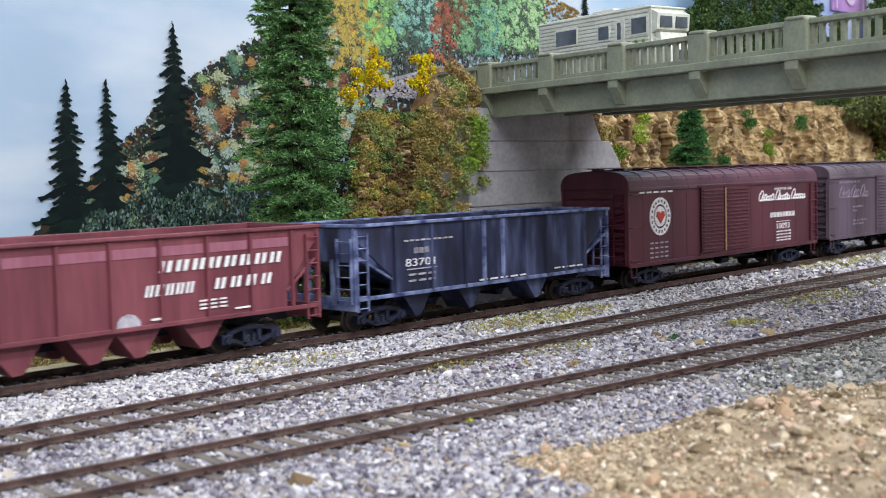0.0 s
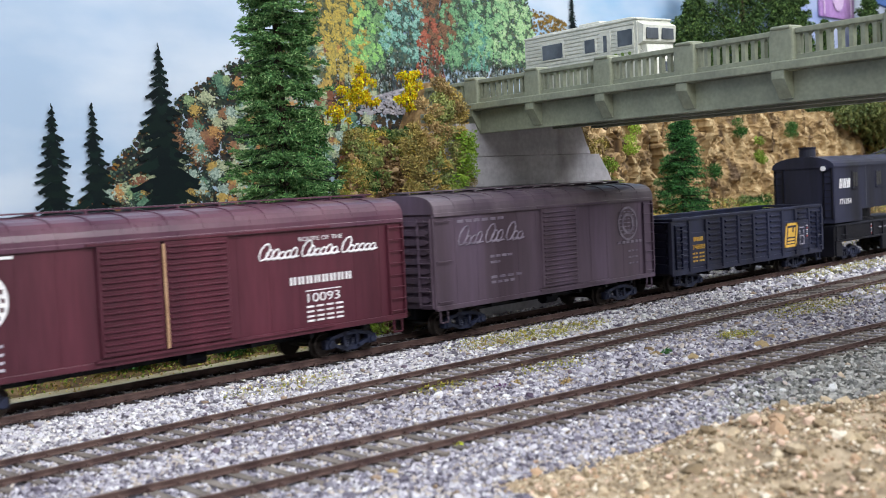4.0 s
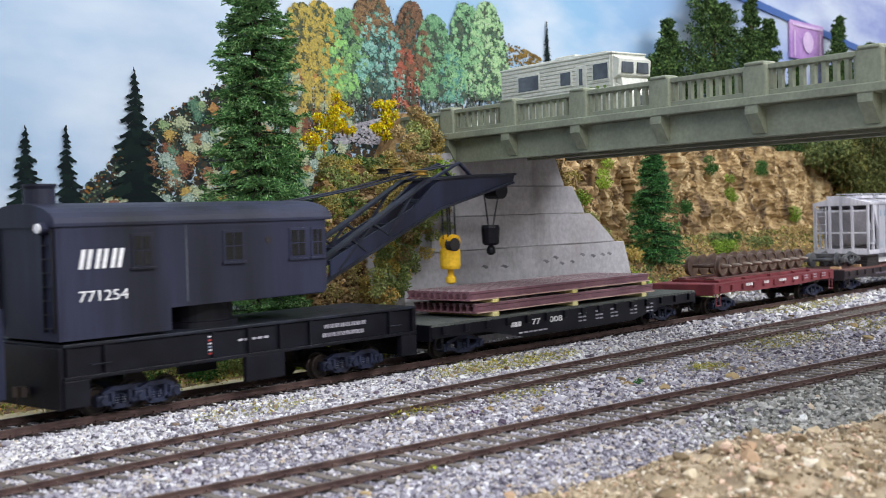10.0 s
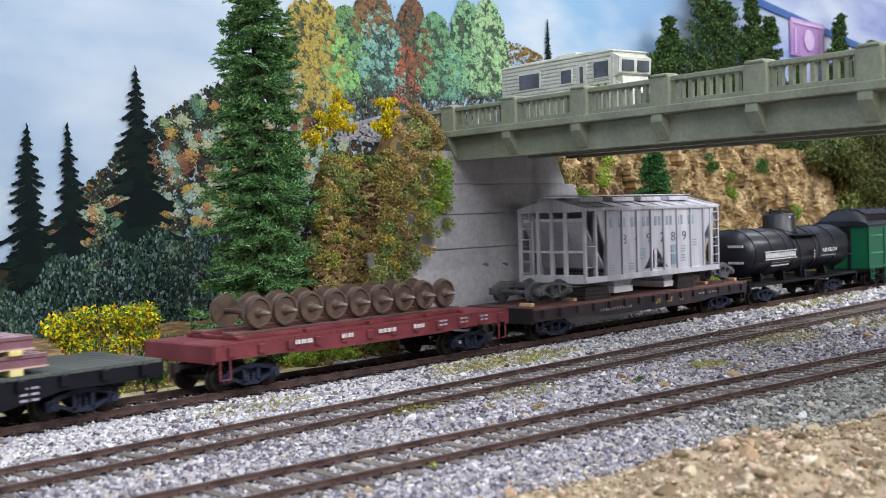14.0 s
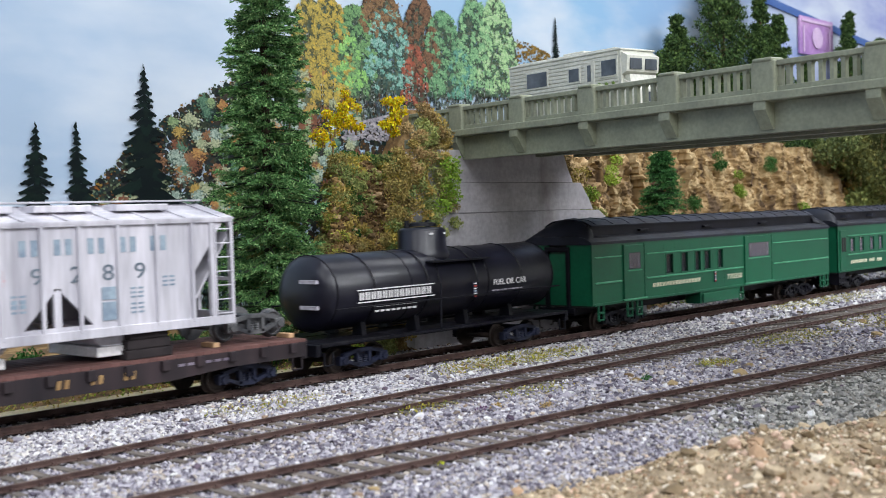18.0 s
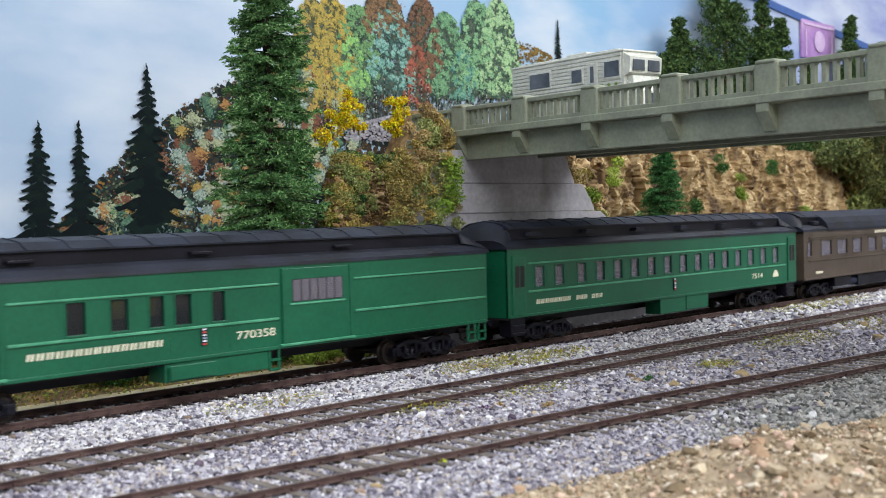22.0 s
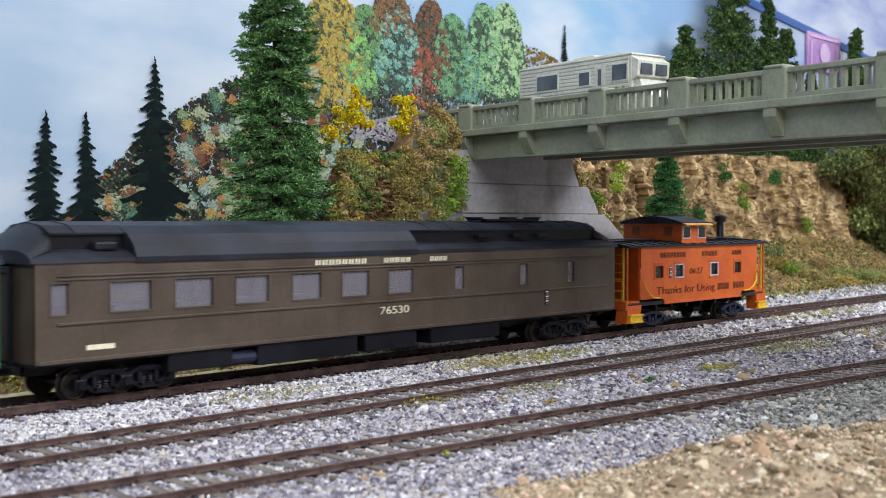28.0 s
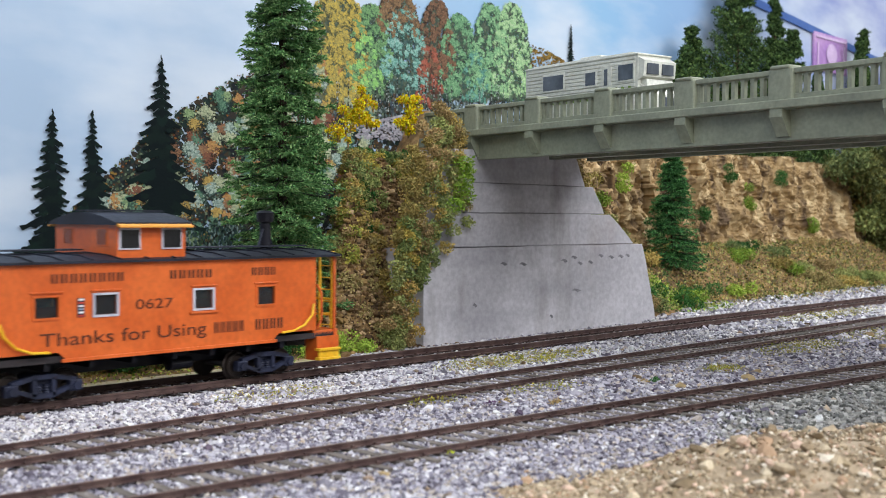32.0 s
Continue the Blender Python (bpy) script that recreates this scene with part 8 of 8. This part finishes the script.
    for x in (62, 84, 100):
        part("roof_vent", turned(B(), [(e + 11.6, 2.8), (e + 13.4, 2.8), (e + 14.0, 3.6), (e + 14.6, 3.6)], (x, -2, 0), "z", 14), M["black"], c)
        part("side_vent", box(B(), x - 12, x - 4, -14, -10.8, e + 5.4, e + 7.2, 0.3), M["black"], c)
    part("roof_grille", box(B(), 66, 98, -5, 5, e + 12.6, e + 13.8, 0.3), M["black"], c)
    coach_common(c, half, sill - 0.3, e, "brown", 108)
    for x in (-110, -88, -66, -42, -20, 2):
        part("armchair", box(B(), x - 3, x + 3, -14, -7, sill + 2, 30, 0.9), M["seat"], c)
        part("table", box(B(), x + 4, x + 7, -13, -4, sill + 2, 29, 0.4), M["seat"], c)
    bars(c, -38.3, -14, 41.4, 2.2, 8, "cream", y=-17.2, slant=0.1)
    bars(c, -6, 8, 41.4, 2.2, 5, "cream", y=-17.2, slant=0.1)
    bars(c, 18, 27.8, 41.4, 2.2, 4, "cream", y=-17.2, slant=0.1)
    words(c, "76530", -8, 6.6, 21.6, 3.0, "cream", y=-17.2)
    bars(c, -124, -115, 17.4, 1.8, 1, "cream", y=-17.2, fill=1)
    plate(c, 89, 21.6, 2.4, 6.5)
    xs = [x - 2 for x, q in wins[1:]] + [q + 2 for x, q in wins[1:]] + [-88, -66, -43, -20, 20, 50, 62]
    rivets(c, xs, [15 + 1.5 * k for k in range(6)] + [28 + 1.5 * k for k in range(7)], "brown")


def caboose():
    c = place_car("caboose", 2536, "bright orange caboose with cupola, black roof and yellow steps")
    a, b, sill, eave = -58.3, 54.6, 13.2, 43.6
    wins = [(-46.4, -39.4), (-28.1, -21.1), (5.8, 12.4), (29.9, 36.7)]
    zb, zt = 27.0, 33.2
    for s in (-1, 1):
        y = s * 16.8
        lo, hi = min(y, y - s * 0.9), max(y, y - s * 0.9)
        part("lower_wall", prism(B(), [(a, sill + 3), (a, zb), (b, zb), (b, sill + 3), (b - 16, sill + 3), (b - 19, sill), (a + 22, sill), (a + 19, sill + 3)], "y", lo, hi), M["orange"], c)
        part("upper_wall", box(B(), a, b, lo, hi, zt, eave), M["orange"], c)
        cuts = [a] + [v for p in wins for v in p] + [b]
        for p, q in zip(cuts[::2], cuts[1::2]):
            part("wall_pier", box(B(), p, q, lo, hi, zb, zt), M["orange"], c)
        for k, (p, q) in enumerate(wins):
            bm = B()
            for bx in ((p - 0.7, q + 0.7, zb - 0.7, zb), (p - 0.7, q + 0.7, zt, zt + 0.7), (p - 0.7, p, zb, zt), (q, q + 0.7, zb, zt)):
                box(bm, bx[0], bx[1], y - 0.35, y + 0.35, bx[2], bx[3])
            w = part("window_frame", bm, M["chalkgrey" if k in (1, 2) else "orange"], c)
            part("pane", box(B(), p, q, y - s * 0.6 - 0.08, y - s * 0.6 + 0.08, zb, zt), M["darkglass"], w)
            part("rain_strip", box(B(), p - 1.4, q + 1.4, y - 0.5, y + 0.5, zt + 1.2, zt + 1.7, 0.1), M["orange"], w)
            if k == 2:
                part("sill_bracket", box(B(), p - 1.8, q + 1.8, y - 0.6, y + 0.6, zb - 1.7, zb - 1.0, 0.1), M["orange"], w)
        part("letter_board", box(B(), a, b, y - 0.2, y + 0.2, eave - 1.2, eave, 0.1), M["orange"], c)
        part("side_skirt", box(B(), a + 20, b - 17, y - 0.3, y + 0.3, sill - 0.2, sill + 0.9, 0.1), M["orange"], c)
        for x0, x1, d in ((a + 1.5, a + 16, 1), (b - 1.5, b - 15, -1)):
            part("curved_handrail", wire(B(), [(x0, s * 17.4, 26), (x0 + d * 1.2, s * 17.9, 22), (x0 + d * 4.5, s * 17.9, 18.6), (x0 + d * 9, s * 17.9, 16.8), (x1, s * 17.4, 16.4)], 0.42, 6), M["yellow"], c)
    part("floor", box(B(), -68, 64, -16, 16, 13.0, 15.0), M["inside"], c)
    for s, e, pl in ((-1, a, -69), (1, b, 64)):
        part("end_wall", box(B(), e - 0.5, e + 0.5, -16, 16, 14, eave, 0.1), M["orange"], c)
        part("end_door", box(B(), e + s * 0.4 - 0.3, e + s * 0.4 + 0.3, -4.5, 4.5, 15, 37, 0.2), M["orange"], c)
        part("platform", box(B(), min(e, pl), max(e, pl), -16, 16, 14, 15.8, 0.3), M["orange"], c)
        part("end_beam", box(B(), pl - 0.8, pl + 0.8, -16.4, 16.4, 11.5, 16, 0.3), M["orange"], c)
        for y in (-16, 16):
            part("corner_post", wire(B(), [(pl - s * 0.5, y, 16), (pl - s * 0.5, y, eave)], 0.55, 6), M["orange"], c)
            st = part("steps", prism(B(), [(min(e, pl) + 0.5, 13.6), (max(e, pl) + 1.0, 13.6), (max(e, pl) + 1.0 * s, 4.6), (min(e, pl) + 1.0 * s, 4.6)], "y", min(y * 0.68, y * 1.04), max(y * 0.68, y * 1.04)), M["orange"], c)
            for z in (4.8, 8.2):
                part("step_tread", box(B(), min(e, pl) + 0.5, max(e, pl) + 0.5, y * 1.06 - 1.2, y * 1.06 + 1.2, z, z + 1.0, 0.2), M["yellow"], st)
            part("step_face", box(B(), min(e, pl) + 1.0, max(e, pl) + 0.4, y * 1.06 - 0.5, y * 1.06 + 0.5, 4.8, 8.2, 0.2), M["yellow"], st)
        rail = wire(B(), [(pl, -14, 16), (pl, -14, 27), (pl, 14, 27), (pl, 14, 16)], 0.5, 6)
        wire(rail, [(pl, -14, 21), (pl, 14, 21)], 0.4, 6)
        part("end_railing", rail, M["yellow"], c)
        end_ladder(c, pl - s * 0.4, -14.5, -8.5, 17, 44, 7, "yellow")
        part("brake_stand", wire(B(), [(pl + s * 0.6, 6, 16), (pl + s * 0.6, 6, 31)], 0.5, 6), M["orange"], c)
        part("brake_wheel", turned(B(), [(-0.3, 2.8), (0.3, 2.8)], (pl + s * 1.2, 6, 31), "x", 14), M["red"], c)
        part("grab_rail", wire(B(), [(e + s * 1.0, -16.6, 17), (e + s * 1.8, -17.4, 20), (e + s * 1.8, -17.4, 30), (e + s * 0.4, -16.8, 33)], 0.4, 6), M["orange"], c)
        coupler(c, pl)
        truck(c, s * 39 - 2, 17.5)
    rp = [(-18.2, eave - 0.3), (-18.2, eave + 0.5), (-12, eave + 1.7), (0, eave + 2.4), (12, eave + 1.7), (18.2, eave + 0.5), (18.2, eave - 0.3)]
    rf = part("roof", prism(B(), rp, "x", -70, 64.5), M["gun"], c)
    for k in range(15):
        x = -66 + k * 9.2
        part("roof_rib", prism(B(), [(p, q + 0.4) for p, q in rp[1:-1]] + [(17, eave + 0.4), (-17, eave + 0.4)], "x", x - 0.35, x + 0.35), M["gun"], rf)
    for x0, x1 in ((-69, -23), (6, 63)):
        for k in (-1, 0, 1):
            part("running_board", box(B(), x0, x1, k * 2.2 - 1, k * 2.2 + 1, eave + 3.2, eave + 3.7), M["gun"], c)
    # cupola with an arched roof, windows to the side and the ends
    cp = [(-17.0, 55.2)] + [(-17.0 + 34 * k / 10, 56.0 + 3.4 * math.sin(math.pi * k / 10)) for k in range(11)] + [(17.0, 55.2)]
    cu = part("cupola", prism(B(), [(-15.6, eave + 0.8)] + [(p * 0.92, q - 0.6) for p, q in cp[1:-1]] + [(15.6, eave + 0.8)], "x", -20.2, 3.3), M["orange"], c)
    part("cupola_roof", prism(B(), cp, "x", -21.6, 4.7), M["gun"], c)
    for k in (-1, 1):
        part("roof_walk", box(B(), -21.4, 4.5, k * 2.4 - 1, k * 2.4 + 1, 59.6, 60.1), M["gun"], cu)
    for s in (-1, 1):
        part("visor", prism(B(), [(s * 18.6, 54.4), (s * 18.6, 55.0), (s * 15.2, 56.2), (s * 15.2, 55.4)], "x", -21.0, 4.2), M["visor"], cu)
        for x0, x1 in ((-19.0, -13.0), (-4.6, 1.4)):
            w = part("cupola_window", box(B(), x0 - 0.6, x1 + 0.6, s * 15.7 - 0.25, s * 15.7 + 0.25, 47.2, 54.2, 0.1), M["chalkgrey"], c)
            part("pane", box(B(), x0, x1, s * 15.7 - 0.4, s * 15.7 + 0.4, 47.8, 53.6), M["nightpane"], w)
        for y in (-8.6, 8.6):
            x = -20.2 if s < 0 else 3.3
            w = part("cupola_window", box(B(), x - 0.2, x + 0.2, y - 2.6, y + 2.6, 48.2, 54.4, 0.1), M["orange"], c)
            part("pane", box(B(), x - 0.35, x + 0.35, y - 2.1, y + 2.1, 48.8, 53.8), M["darkglass"], w)
    part("smoke_jack", turned(B(), [(45, 2.0), (56, 1.8), (56.2, 2.8), (59.5, 3.0), (60.4, 1.6)], (47.6, 0, 0), "z", 14), M["black"], c)
    for d in (-1, 1):
        part("jack_stay", wire(B(), [(47.6, 0, 56), (47.6 + d * 6, d * 3, 46.4)], 0.25, 5), M["gun"], c)
    underframe(c, 50, 7, 13.0)
    for x0, x1, n in ((-41.5, -18, 8), (-3, 13, 5), (27.6, 37.8, 4)):
        bars(c, x0, x1, 38.8, 3.2, n, "darkline", y=-16.8, fill=0.74)
    words(c, "0627", -14.8, -2, 29.6, 3.2, "darkline", y=-16.8)
    words(c, "Thanks for Using", -44.8, 10, 19.6, 5.4, "darkline", y=-16.8)
    bars(c, 13, 25, 20.0, 4.2, 5, "darkline", y=-16.8, fill=0.7)
    bars(c, 29, 41, 20.0, 4.2, 4, "darkline", y=-16.8, fill=0.7)
    plate(c, -32.5, 29.6, 2.2, 6, -16.8)


UNIT[:] = 1.0, WIDE, TALL
hoppers()
boxcars()
gondola()
crane()
flatcars()
covered_hopper()
tank()
passenger()
caboose()
UNIT[:] = 1.0, 1.0, 1.0


# ---- place everything ----
room()
backdrop()
ground()
track("track", lambda x: T1, "main line track with rust-brown rails under the train", pitch=6.6, tall=2.35 * TALL, wood="darktie")
track("track", lambda x: T2, "empty weathered siding track in pale ballast")
track("track", lambda x: t3(x) / (1 - 0.1074 * SKEW), "empty weathered track in pale ballast beside the dirt", ties_from=-70, ties_to=520)
ballast()
cliff()
abutment()
bridge()
camper()
spruce(109, 141, 9, 255, 30, seed=2, bare=0.02)
spruce(458, 172, 22, 92, 26, seed=5, needles=20, level=1.5, tone=("3a6a3a", "4c8048", "2a5030", "649858", "22402a"), label="small dark green model spruce before the cliff")
hill_plants()
right_plants()
moss()
for n, (x, h, r) in enumerate(((700, 198, 106), (625, 122, 74), (806, 150, 64), (966, 172, 60), (770, 176, 50), (1050, 150, 46), (860, 104, 40))):
    pine(x, 268, 108, h, r, 400 + n)

def motions():
    for car, u in CARS:
        walk(car, [(t, pose((u - SPEED * t) * 0.001, T1 * 0.001, 0)) for t in (0, 8, 16, 24, 32)])
    turn = math.degrees(SPEED / (4.8 * TALL))
    for w in WHEELS:
        x, y, z = w.location
        walk(w, [(k / 15, pose(x, y, z, 0, -turn * k / 15, 0)) for k in range(0, 481)])


motions()
